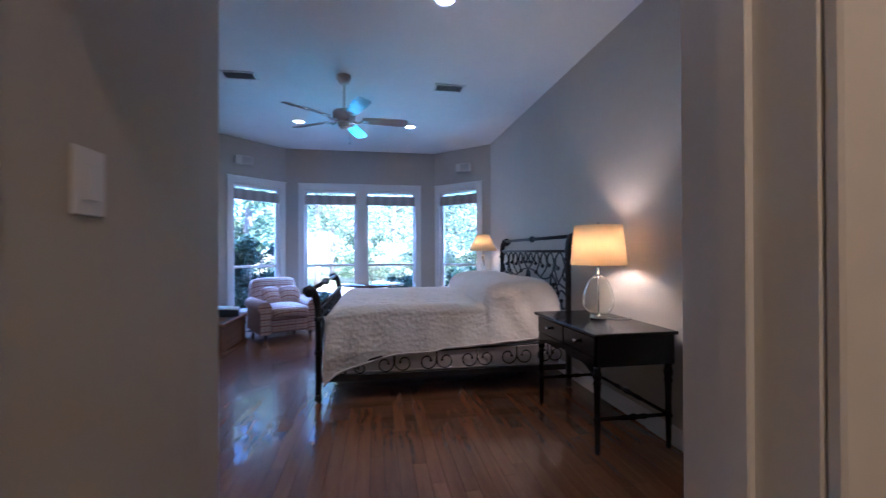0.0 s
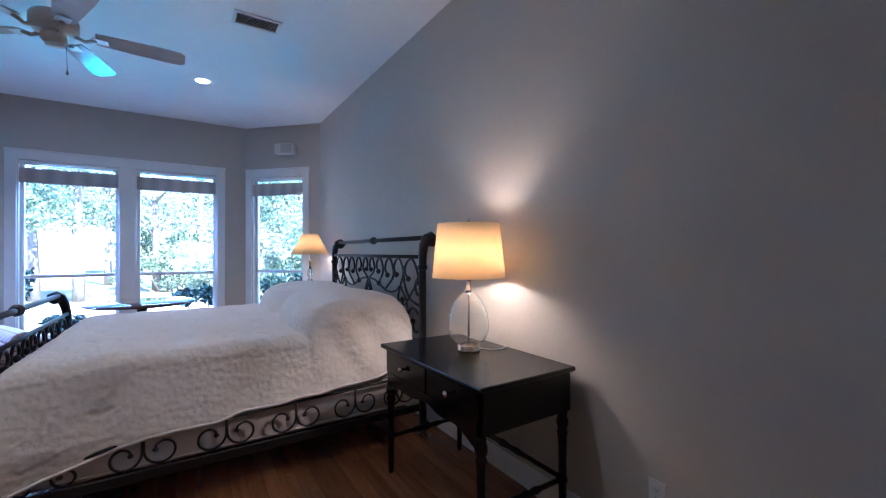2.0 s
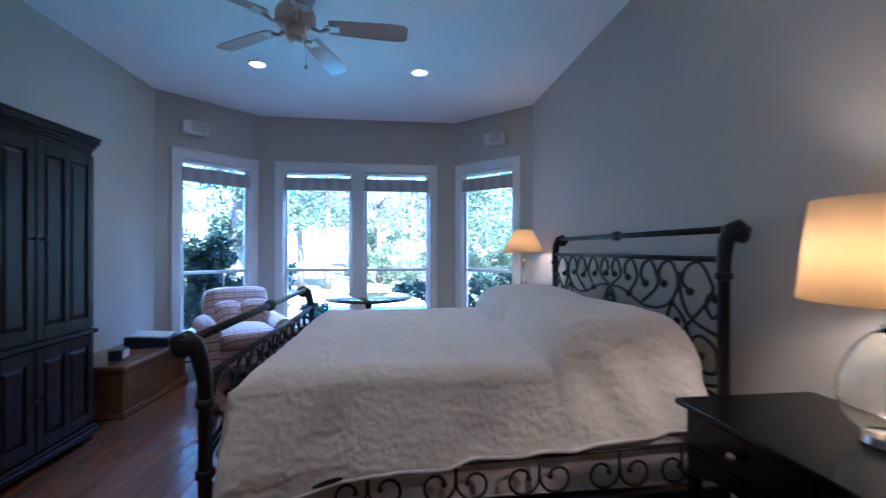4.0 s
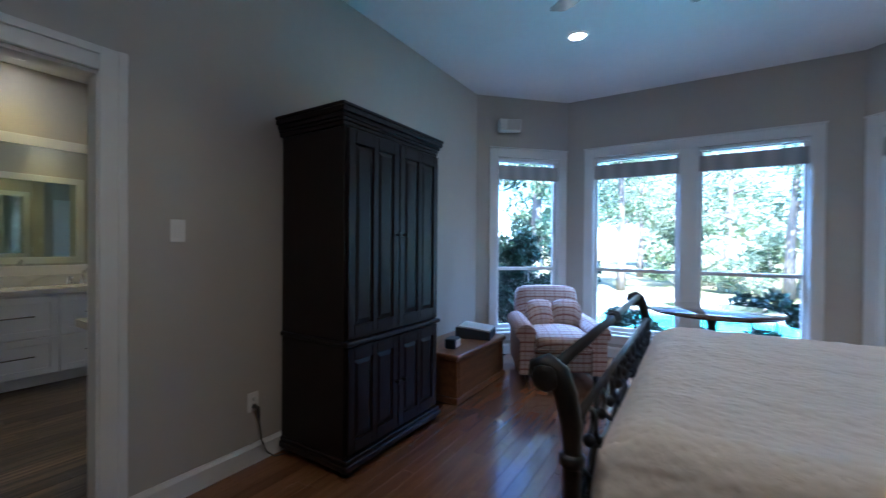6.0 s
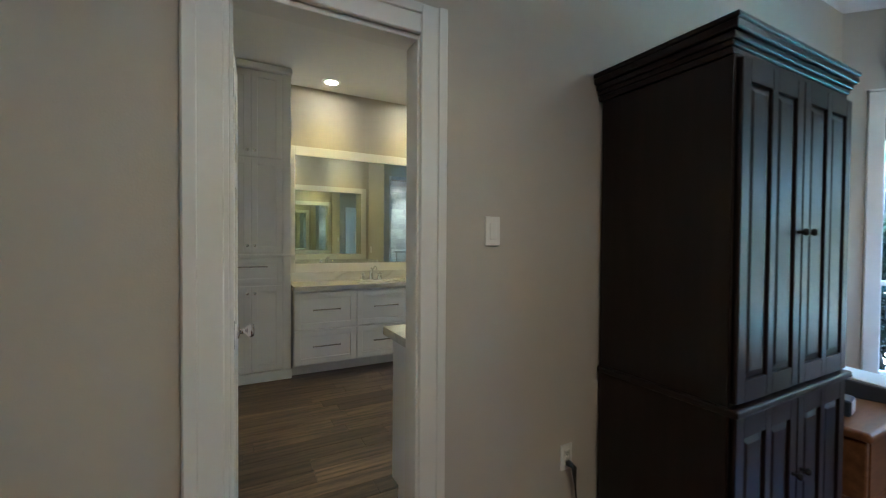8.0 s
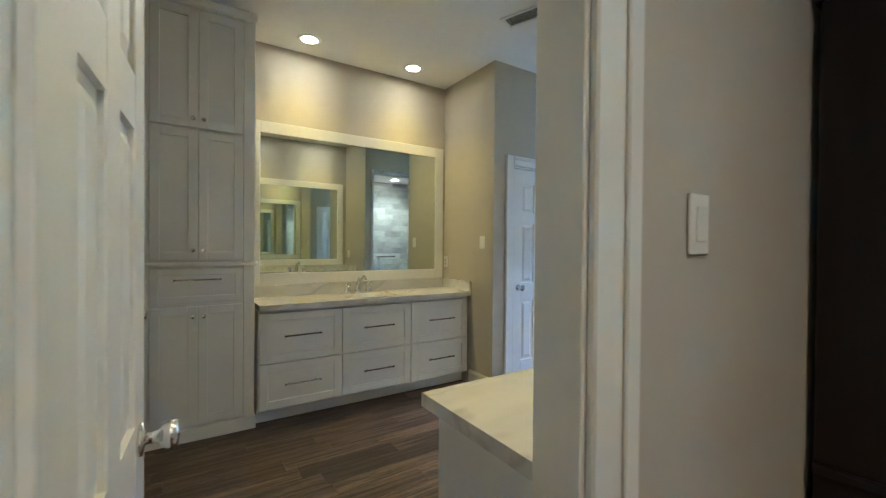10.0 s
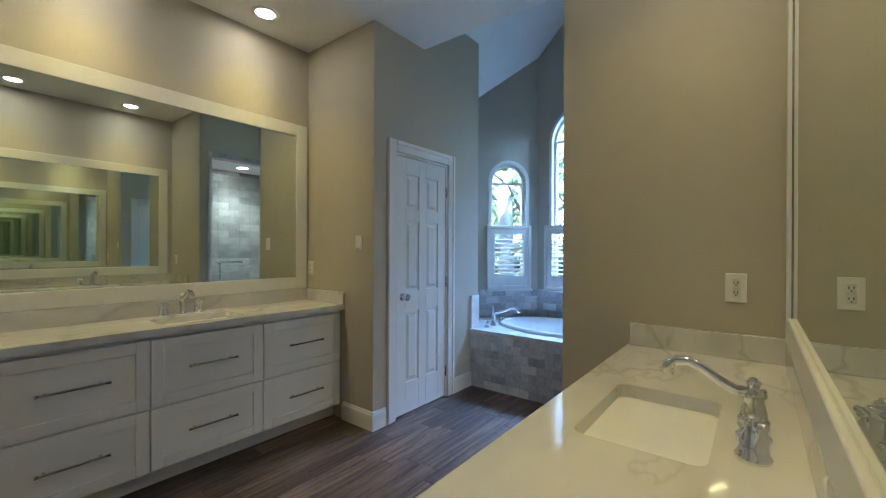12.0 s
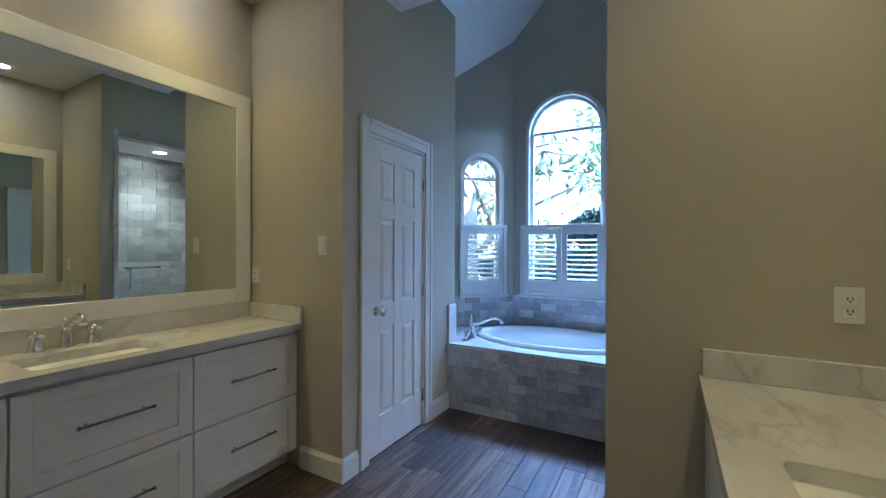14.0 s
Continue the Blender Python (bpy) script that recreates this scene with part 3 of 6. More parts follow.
# ---- doors ----
def six_panel(name, m, w, h, t, label, knob_x, hinges_x, stop=None):
    """A six-panel door leaf in the frame m: x along its width, y its thickness, z up."""
    door = empty(name, m, label, "door", kind="structure")
    bm = bmesh.new()
    st, cols = 0.105, [(0.105, w / 2 - 0.045), (w / 2 + 0.045, w - 0.105)]
    rows = [(0.24, 0.80), (0.96, h - 0.50), (h - 0.40, h - 0.13)]
    box(bm, 0, w, 0.012, t - 0.012, 0, h)
    for x0, x1 in ((0, st), (w / 2 - 0.045, w / 2 + 0.045), (w - st, w)):
        box(bm, x0, x1, 0, t, 0, h, 0.003)
    for z0, z1 in ((0, 0.24), (0.80, 0.96), (h - 0.50, h - 0.40), (h - 0.13, h)):
        for x0, x1 in cols:
            box(bm, x0 - 0.001, x1 + 0.001, 0.0005, t - 0.0005, z0, z1)
    part("door_leaf", bm, TRIM, door)
    for x0, x1 in cols:
        for z0, z1 in rows:
            bm = bmesh.new()
            for ys in ((0.012, 0.003), (t - 0.012, t - 0.003)):
                o = [bm.verts.new((x, ys[0], z)) for x, z in ((x0 + 0.018, z0 + 0.018), (x1 - 0.018, z0 + 0.018), (x1 - 0.018, z1 - 0.018), (x0 + 0.018, z1 - 0.018))]
                i = [bm.verts.new((x, ys[1], z)) for x, z in ((x0 + 0.04, z0 + 0.04), (x1 - 0.04, z0 + 0.04), (x1 - 0.04, z1 - 0.04), (x0 + 0.04, z1 - 0.04))]
                bm.faces.new(i)
                for k in range(4):
                    bm.faces.new((o[k], o[(k + 1) % 4], i[(k + 1) % 4], i[k]))
            part("raised_panel", bm, TRIM, door)
    bm = bmesh.new()
    for s in (-1, 1):
        ang = Matrix.Translation((knob_x, 0 if s < 0 else t, 0.92)) @ Matrix.Rotation(radians(90 * s * -1), 4, "X")
        lathe(bm, [(0.032, 0), (0.032, 0.006), (0.012, 0.010), (0.011, 0.032), (0.024, 0.040), (0.030, 0.052), (0.026, 0.064), (0.0, 0.068)], seg=20, m=ang)
    part("door_knob", bm, CHROME, door, "polished chrome knob")
    for z in (0.22, h / 2, h - 0.22):
        part("hinge", tube(bmesh.new(), [(hinges_x, -0.006, z - 0.045), (hinges_x, -0.006, z + 0.045)], 0.007, 8), NICKEL, door)
    return door


def jambs(name, m, w, h, depth, label, stops=2):
    """The lining of a doorway: x across it, y through the wall."""
    j = empty(name, m, label, "door frame", kind="structure")
    boxpart("jamb", TRIM, j, 0.0005, 0.018, 0, depth, 0, h - 0.0005, bev=0.002)
    boxpart("jamb", TRIM, j, w - 0.018, w - 0.0005, 0, depth, 0, h - 0.0005, bev=0.002)
    boxpart("head_jamb", TRIM, j, 0.018, w - 0.018, 0, depth, h - 0.018, h - 0.0005, bev=0.002)
    boxpart("door_stop", TRIM, j, 0.018, 0.030, depth * 0.40, depth * 0.62, 0, h - 0.018, bev=0.002)
    if stops > 1:
        boxpart("door_stop", TRIM, j, w - 0.030, w - 0.018, depth * 0.40, depth * 0.62, 0, h - 0.018, bev=0.002)
    return j


# bathroom doorway in the shared wall
casing("trim_bath_door_bedroom_side", (XL, 0), (XL, 7), 2.435, 3.045, 0.0, 2.05, width=0.105)
casing("trim_bath_door_bath_side", (XB, 0), (XB, -7), -3.065, -2.43, 0.0, 2.05, width=0.09)
jambs("door_frame_1", pose(XL + 0.001, 2.43, 0, 0, 0, 90), 0.625, 2.05, 0.097, "white jambs of the bathroom doorway", 1)
six_panel("door_1", pose(XB - 0.012, 2.449, 0.012, 0, 0, 176.5), 0.562, 2.018, 0.035, "white six-panel door standing open against the bathroom wall", 0.50, 0.004)
# closet door
casing("trim_closet_door", (XD, 0), (XD, 7), 5.07, 5.72, 0.0, 2.045, width=0.09)
jambs("door_frame_2", pose(XD + 0.001, 5.07, 0, 0, 0, 90), 0.65, 2.045, 0.10, "white jambs of the closet doorway")
six_panel("door_2", pose(XD - 0.005, 5.09, 0.012, 0, 0, 90), 0.61, 2.012, 0.035, "white six-panel closet door, closed", 0.065, 0.612)
# toilet-room door in the south wall
casing("trim_south_door", (-3.0, 2.31), (-6.0, 2.31), 1.07, 1.77, 0.0, 2.05, width=0.09)
six_panel("door_3", pose(-4.06, 2.322, 0.012, 0, 0, 180), 0.70, 2.03, 0.035, "white six-panel toilet-room door, closed", 0.64, 0.0)
# entry doorway
jambs("door_frame_3", pose(-0.47, 0.56, 0, 180, 0, 0) @ Matrix.Diagonal((1, 1, -1, 1)), 0.96, 2.05, 0.20, "white jambs of the bedroom entry")
for x0, x1 in ((0.474, 0.565),):
    structure(boxpart("trim_entry_casing", TRIM, None, x0, x1, 0.34, 0.359, 0, 2.14), "white casing board of the bedroom entry", "casing")


# ---- bathroom cabinets ----
def shaker(name, parent, x, y0, y1, z0, z1, rail=0.055):
    """A recessed-panel front that faces +x."""
    front = part(name, box(bmesh.new(), x - 0.02, x - 0.012, y0 + 0.001, y1 - 0.001, z0 + 0.001, z1 - 0.001), CAB, parent)
    for a in ((y0, y0 + rail), (y1 - rail, y1)):
        part("stile", box(bmesh.new(), x - 0.0199, x, a[0], a[1], z0, z1, 0.002), CAB, front)
    for a in ((z0, z0 + rail), (z1 - rail, z1)):
        part("rail", box(bmesh.new(), x - 0.0199, x - 0.0003, y0 + rail, y1 - rail, a[0], a[1], 0.002), CAB, front)
    return front


def bar_pull(parent, x, yc, z, length):
    bm = bmesh.new()
    tube(bm, [(x + 0.028, yc - length / 2, z), (x + 0.028, yc + length / 2, z)], 0.006, 10)
    for s in (-1, 1):
        tube(bm, [(x - 0.001, yc + s * length * 0.38, z), (x + 0.028, yc + s * length * 0.38, z)], 0.005, 8)
        lathe(bm, [(0.008, -0.004), (0.0085, 0), (0.008, 0.004)], m=Matrix.Translation((x + 0.028, yc + s * length / 2, z)) @ Matrix.Rotation(radians(90), 4, "X"), seg=10)
    return part("bar_handle", bm, NICKEL, parent, "brushed nickel bar handle")


def small_knob(parent, x, y, z):
    m = Matrix.Translation((x - 0.0005, y, z)) @ Matrix.Rotation(radians(90), 4, "Y")
    return part("knob", lathe(bmesh.new(), [(0.006, 0), (0.005, 0.012), (0.013, 0.018), (0.015, 0.024), (0.011, 0.030), (0, 0.031)], seg=14, m=m), CHROME, parent, "chrome knob")


# tall linen cabinet
XF = -5.165
tall = empty("linen_cabinet", pose(0, 0, 0), "tall white linen cabinet with recessed-panel doors and a ledge", "cabinet")
boxpart("body", CAB, tall, XM + 0.003, XF - 0.021, 2.33, 2.98, 0.09, 2.88, bev=0.003)
boxpart("plinth", CAB, tall, XM + 0.003, XF + 0.015, 2.325, 2.985, 0, 0.089, bev=0.003)
boxpart("ledge", CAB, tall, XM + 0.003, XF + 0.03, 2.322, 2.995, 1.165, 1.19, bev=0.004)
bm = bmesh.new()
box(bm, XM + 0.003, XF + 0.02, 2.322, 2.99, 2.881, 2.945, 0.012)
part("cornice", bm, CAB, tall)
for za, zb, kz in ((0.105, 0.895, 0.83), (1.205, 2.07, 1.27), (2.085, 2.865, 2.14)):
    for a, b, ky in ((2.365, 2.628, 2.60), (2.634, 2.90, 2.662)):
        d = shaker("cabinet_door", tall, XF, a, b, za, zb)
        small_knob(d, XF, ky, kz)
d = shaker("drawer", tall, XF, 2.365, 2.90, 0.92, 1.15, 0.045)
bar_pull(d, XF, 2.63, 1.075, 0.27)
for a, b in ((2.332, 2.36), (2.905, 2.978)):
    boxpart("stile", CAB, tall, XF - 0.0205, XF - 0.004, a, b, 0.09, 1.164, bev=0.002)
    boxpart("stile", CAB, tall, XF - 0.0205, XF - 0.004, a, b, 1.191, 2.88, bev=0.002)


def slab_with_hole(name, x0, x1, y0, y1, z0, z1, hole, parent, mat, radius=0.03):
    """A stone top with a rounded cut-out."""
    hx0, hx1, hy0, hy1 = hole
    bm = bmesh.new()
    outer = [(x0, y0), (x1, y0), (x1, y1), (x0, y1)]
    inner = []
    for cx, cy, a0 in ((hx0 + radius, hy0 + radius, 180), (hx1 - radius, hy0 + radius, 270), (hx1 - radius, hy1 - radius, 0), (hx0 + radius, hy1 - radius, 90)):
        inner.append([(cx + radius * math.cos(radians(a0 + k * 22.5)), cy + radius * math.sin(radians(a0 + k * 22.5))) for k in range(5)])
    for z, flip in ((z0, True), (z1, False)):
        o = [bm.verts.new((*p, z)) for p in outer]
        i = [[bm.verts.new((*p, z)) for p in c] for c in inner]
        for k in range(4):
            j = (k + 1) % 4
            bm.faces.new([o[k], o[j], i[j][0], i[k][-1]])
            for q in range(4):
                bm.faces.new((o[k], i[k][q + 1], i[k][q]))
    bmesh.ops.remove_doubles(bm, verts=bm.verts, dist=1e-6)
    bm.verts.ensure_lookup_table()
    lo = [e for e in bm.edges if e.is_boundary and abs(e.verts[0].co.z - z0) < 1e-5]
    hi = {tuple(round(c, 4) for c in v.co[:2]): v for v in bm.verts if abs(v.co.z - z1) < 1e-5}
    for e in lo:
        a, b = e.verts
        bm.faces.new((a, b, hi[tuple(round(c, 4) for c in b.co[:2])], hi[tuple(round(c, 4) for c in a.co[:2])]))
    return part(name, bm, mat, parent)


def basin(name, x0, x1, y0, y1, z, label):
    """An undermount sink bowl with rounded walls, hung below z."""
    bm = bmesh.new()
    rings = []
    for k, (ins, dz) in enumerate(((-0.012, -0.001), (0.0, -0.001), (0.004, -0.03), (0.012, -0.09), (0.035, -0.125), (0.09, -0.135))):
        r = 0.045 if ins < 0.02 else 0.06
        a, b, c, d = x0 + ins, x1 - ins, y0 + ins, y1 - ins
        pts = []
        for cx, cy, a0 in ((a + r, c + r, 180), (b - r, c + r, 270), (b - r, d - r, 0), (a + r, d - r, 90)):
            pts += [(cx + r * math.cos(radians(a0 + q * 18)), cy + r * math.sin(radians(a0 + q * 18)), z + dz) for q in range(6)]
        rings.append([bm.verts.new(p) for p in pts])
    for p, q in zip(rings, rings[1:]):
        for k in range(len(p)):
            bm.faces.new((p[k], p[k - 1], q[k - 1], q[k])).smooth = True
    bm.faces.new(rings[-1])
    sink = part(name, bm, PORCELAIN, None)
    mod = sink.modifiers.new("thick", "SOLIDIFY")
    mod.thickness, mod.offset = 0.008, -1
    tagged(sink, label, "sink")
    bm = lathe(bmesh.new(), [(0.022, 0), (0.022, 0.004), (0.014, 0.005), (0.0, 0.004)], at=((x0 + x1) / 2, (y0 + y1) / 2, z - 0.135), seg=18)
    part("drain", bm, CHROME, sink, "chrome drain")
    for k in (-1, 0, 1):
        boxpart("overflow_slot", DARKHOLE, sink, x0 + 0.0042, x0 + 0.0062, (y0 + y1) / 2 + k * 0.016 - 0.004, (y0 + y1) / 2 + k * 0.016 + 0.004, z - 0.045, z - 0.030, bev=0)
    return sink


def faucet(name, m, label, valves=0.11):
    """A widespread basin tap: x points out over the bowl, y along the wall."""
    f = empty(name, m, label, "faucet", "basin taps")
    bm = lathe(bmesh.new(), [(0.033, 0), (0.034, 0.008), (0.027, 0.014), (0.024, 0.04), (0.021, 0.07), (0.019, 0.09), (0.022, 0.098), (0.018, 0.108), (0.012, 0.112), (0.011, 0.12), (0.015, 0.128), (0.006, 0.138), (0, 0.14)], seg=18)
    part("spout_body", bm, CHROME, f)
    pts = [(0.0, 0, 0.100), (0.035, 0, 0.104), (0.065, 0, 0.120), (0.095, 0, 0.142), (0.125, 0, 0.155), (0.152, 0, 0.152), (0.170, 0, 0.136), (0.174, 0, 0.118)]
    part("spout", tube(bmesh.new(), pts, [0.015, 0.013, 0.012, 0.012, 0.012, 0.013, 0.015, 0.017], 12), CHROME, f)
    for s in (-1, 1):
        bm = lathe(bmesh.new(), [(0.032, 0), (0.033, 0.007), (0.028, 0.012), (0.027, 0.03), (0.022, 0.05), (0.014, 0.062), (0.011, 0.068), (0.013, 0.080), (0.009, 0.088), (0, 0.092)], at=(0, s * valves, 0), seg=18)
        v = part("valve", bm, CHROME, f)
        bm = bmesh.new()
        for k in range(4):
            a = radians(45 + 90 * k)
            tube(bm, [(0, s * valves, 0.072), (0.030 * math.cos(a), s * valves + 0.030 * math.sin(a), 0.074)], [0.006, 0.0075], 8)
        part("cross_handle", bm, CHROME, v)
    return f


# long vanity under the big mirror
XV = -5.125
van = empty("vanity_cabinet", pose(0, 0, 0), "long white vanity cabinet with six recessed-panel drawers", "vanity")
boxpart("body", CAB, van, XM + 0.003, XV - 0.021, 2.997, YA - 0.003, 0.105, 0.838, bev=0.002)
boxpart("toe_board", CAB, van, XM + 0.003, XV - 0.10, 2.997, YA - 0.003, 0, 0.104, bev=0.002)
ys = [(3.003, 3.605), (3.612, 4.222), (4.229, 4.835)]
for a, b in ys:
    for za, zb in ((0.115, 0.445), (0.455, 0.815)):
        d = shaker("drawer", van, XV, a, b, za, zb, 0.06)
        bar_pull(d, XV, (a + b) / 2, (za + zb) / 2 + 0.01, 0.26)
ctop = slab_with_hole("countertop", XM + 0.002, -5.088, 2.997, YA - 0.002, 0.840, 0.880, (-5.44, -5.17, 3.68, 4.14), None, MARBLE)
tagged(ctop, "white veined marble countertop on the long vanity", "countertop")
boxpart("backsplash", MARBLE, ctop, XM + 0.002, XM + 0.022, 2.997, YA - 0.024, 0.8805, 0.978, bev=0.002)
boxpart("side_splash", MARBLE, ctop, XM + 0.002, -5.09, YA - 0.023, YA - 0.002, 0.8805, 0.978, bev=0.002)
basin("sink", -5.44, -5.17, 3.68, 4.14, 0.84, "white undermount basin in the long vanity")
faucet("faucet", pose(-5.515, 3.885, 0.8805), "chrome widespread tap with cross handles on the long vanity", 0.10)


def framed_mirror(name, m, w, z0, z1, fw, label):
    """A wall mirror: x along the wall, y out into the room."""
    mi = empty(name, m, label, "mirror")
    boxpart("glass", MIRROR, mi, fw - 0.004, w - fw + 0.004, 0.004, 0.009, z0 + fw - 0.004, z1 - fw + 0.004, bev=0)
    for d in ((0, fw, z0, z1), (w - fw, w, z0, z1)):
        boxpart("frame_board", TRIM, mi, d[0], d[1], 0.001, 0.022, d[2], d[3], bev=0.003)
    for za, zb in ((z0, z0 + fw), (z1 - fw, z1)):
        boxpart("frame_board", TRIM, mi, fw, w - fw, 0.001, 0.022, za, zb, bev=0.003)
    bm = bmesh.new()
    ring(bm, fw - 0.003, w - fw + 0.003, z0 + fw - 0.003, z1 - fw + 0.003, 0.0095, 0.0115, 0.0035, 0)
    part("inner_edge", bm, DARKHOLE, mi)
    return mi


framed_mirror("wall_mirror", pose(XM, YA - 0.025, 0, 0, 0, -90), 1.85, 0.979, 2.315, 0.095, "large wall mirror in a flat white frame above the long vanity")
framed_mirror("wall_mirror", pose(XB, 3.16, 0, 0, 0, 90), YA - 0.055 - 3.16, 0.979, 2.315, 0.095, "large white-framed mirror facing another mirror")

# second vanity on the shared wall
v2 = empty("vanity_cabinet", pose(0, 0, 0), "white vanity cabinet with doors under a marble top", "vanity")
X2 = -3.02
boxpart("body", CAB, v2, X2 + 0.0, XB - 0.003, 3.19, YA - 0.003, 0.105, 0.838, bev=0.002)
boxpart("toe_board", CAB, v2, X2 + 0.08, XB - 0.003, 3.19, YA - 0.003, 0, 0.104, bev=0.002)
for k in range(3):
    a = 3.20 + k * 0.548
    bm = bmesh.new()
    ring(bm, a, a + 0.54, 0.115, 0.825, 0, 0.02, 0.06, 0.002)
    box(bm, a + 0.06, a + 0.48, 0.004, 0.012, 0.175, 0.765)
    bmesh.ops.transform(bm, matrix=Matrix(((0, 1, 0, X2 - 0.0205), (1, 0, 0, 0), (0, 0, 1, 0), (0, 0, 0, 1))), verts=bm.verts)
    d = part("cabinet_door", bm, CAB, v2)
c2 = slab_with_hole("countertop", -3.06, XB - 0.002, 3.15, YA - 0.002, 0.840, 0.880, (-2.945, -2.675, 3.815, 4.25), None, MARBLE)
tagged(c2, "polished white marble countertop with grey veins", "countertop")
boxpart("backsplash", MARBLE, c2, XB - 0.022, XB - 0.002, 3.165, YA - 0.024, 0.8805, 0.978, bev=0.002)
boxpart("side_splash", MARBLE, c2, -3.05, XB - 0.002, YA - 0.023, YA - 0.002, 0.8805, 0.978, bev=0.002)
basin("sink", -2.945, -2.675, 3.815, 4.25, 0.84, "white undermount basin in the polished marble top")
faucet("faucet", pose(-2.605, 4.03, 0.8805, 0, 0, 180), "chrome widespread tap with cross handles on polished marble")


# ---- bathtub ----
deck = empty("tub_surround", pose(0, 0, 0), "tiled bathtub surround with a marble deck", "tub surround")
XT0, XT1 = XD + 0.002, XS - 0.002
TC, TA, TB = Vector((-4.02, 6.63, 0.545)), 0.66, 0.40
boxpart("front_backing", GROUT, deck, XT0, XT1, YT + 0.010, YT + 0.05, 0.0, 0.514, bev=0)
bm = bmesh.new()
N = 48
outer = [(XT0, YT - 0.012), (XT1, YT - 0.012), (XT1, 7.03), (PC[0], YW - 0.003), (PB[0], YW - 0.003), (-5.555, 6.225), (XT0, 6.225)]


def along(angle):
    """The point of the deck's outline in a direction from the tub's middle."""
    d = Vector((math.cos(angle), math.sin(angle)))
    best = None
    for p, q in zip(outer, outer[1:] + outer[:1]):
        p, q = Vector(p) - TC.xy, Vector(q) - TC.xy
        e = q - p
        det = d.x * -e.y + e.x * d.y
        if abs(det) > 1e-9:
            r, u = (p.x * -e.y + e.x * p.y) / det, (d.x * p.y - d.y * p.x) / det
            if r > 0 and -1e-6 <= u <= 1 + 1e-6:
                best = r if best is None else min(best, r)
    return TC.xy + d * best


angs = sorted({k * math.tau / N for k in range(N)} | {math.atan2(p[1] - TC.y, p[0] - TC.x) % math.tau for p in outer})
rim = [(TC.x + TA * math.cos(a), TC.y + TB * math.sin(a)) for a in angs]
out = [along(a) for a in angs]
vv = [[[bm.verts.new((p[0], p[1], z)) for p in loop] for loop in (rim, out)] for z in (0.515, 0.545)]
for k in range(len(angs)):
    j = (k + 1) % len(angs)
    for z in range(2):
        bm.faces.new((vv[z][0][k], vv[z][0][j], vv[z][1][j], vv[z][1][k]))
    for q in range(2):
        bm.faces.new((vv[0][q][k], vv[0][q][j], vv[1][q][j], vv[1][q][k]))
part("marble_deck", bm, MARBLE, deck, "white marble deck slab")
boxpart("side_splash", MARBLE, deck, XD + 0.002, XD + 0.022, YT - 0.005, 6.215, 0.546, 0.86, bev=0.003)

tub = empty("bathtub", pose(TC.x, TC.y, 0.546), "white oval drop-in bathtub", "bathtub")
bm = bmesh.new()
prof = [(1.06, 0.0), (1.065, 0.018), (1.04, 0.032), (0.98, 0.034), (0.93, 0.020), (0.90, -0.05), (0.86, -0.22), (0.80, -0.36), (0.66, -0.42), (0.3, -0.43), (0.0, -0.43)]
rings = []
for r, z in prof:
    rings.append([bm.verts.new((TA * r * math.cos(k * math.tau / 56), (TB + (r - 1) * 0.15 if r > 1 else TB * r) * math.sin(k * math.tau / 56), z)) for k in range(56)] if r else [bm.verts.new((0, 0, z))])
for a, b in zip(rings, rings[1:]):
    for k in range(56):
        q = list(dict.fromkeys((a[k], a[(k + 1) % 56], b[(k + 1) % len(b)], b[k % len(b)])))
        bm.faces.new(q).smooth = True
part("shell", bm, ACRYLIC, tub)
part("overflow_plate", lathe(bmesh.new(), [(0.035, 0), (0.035, 0.006), (0.02, 0.010), (0, 0.01)], seg=18, m=Matrix.Translation((-TA * 0.885, 0, -0.085)) @ Matrix.Rotation(radians(82), 4, "Y")), CHROME, tub, "chrome overflow plate")

filler = empty("tub_filler", pose(-4.66, 6.34, 0.546), "chrome deck-mounted tub filler with hand shower", "faucet")
part("spout_body", lathe(bmesh.new(), [(0.03, 0), (0.03, 0.01), (0.02, 0.018), (0.017, 0.06), (0.023, 0.10), (0.018, 0.14), (0.02, 0.16), (0.012, 0.17), (0.013, 0.20), (0.006, 0.21), (0, 0.212)], seg=18), CHROME, filler)
part("spout", tube(bmesh.new(), [(0, 0, 0.13), (0.06, -0.01, 0.135), (0.13, -0.01, 0.165), (0.20, -0.01, 0.195), (0.25, -0.01, 0.198), (0.28, -0.01, 0.18), (0.288, -0.01, 0.155)], [0.017, 0.016, 0.015, 0.014, 0.014, 0.015, 0.015], 12), CHROME, filler)
for dy in (-0.12, 0.12):
    v = part("valve", lathe(bmesh.new(), [(0.028, 0), (0.028, 0.008), (0.018, 0.014), (0.015, 0.03), (0.021, 0.05), (0.012, 0.066), (0.014, 0.08), (0, 0.09)], at=(0.0 if dy < 0 else 0.02, dy, 0), seg=16), CHROME, filler)
    bm = bmesh.new()
    for k in range(4):
        a = radians(45 + 90 * k)
        x = 0.0 if dy < 0 else 0.02
        tube(bm, [(x, dy, 0.075), (x + 0.034 * math.cos(a), dy + 0.034 * math.sin(a), 0.078)], 0.007, 8)
    part("cross_handle", bm, CHROME, v)


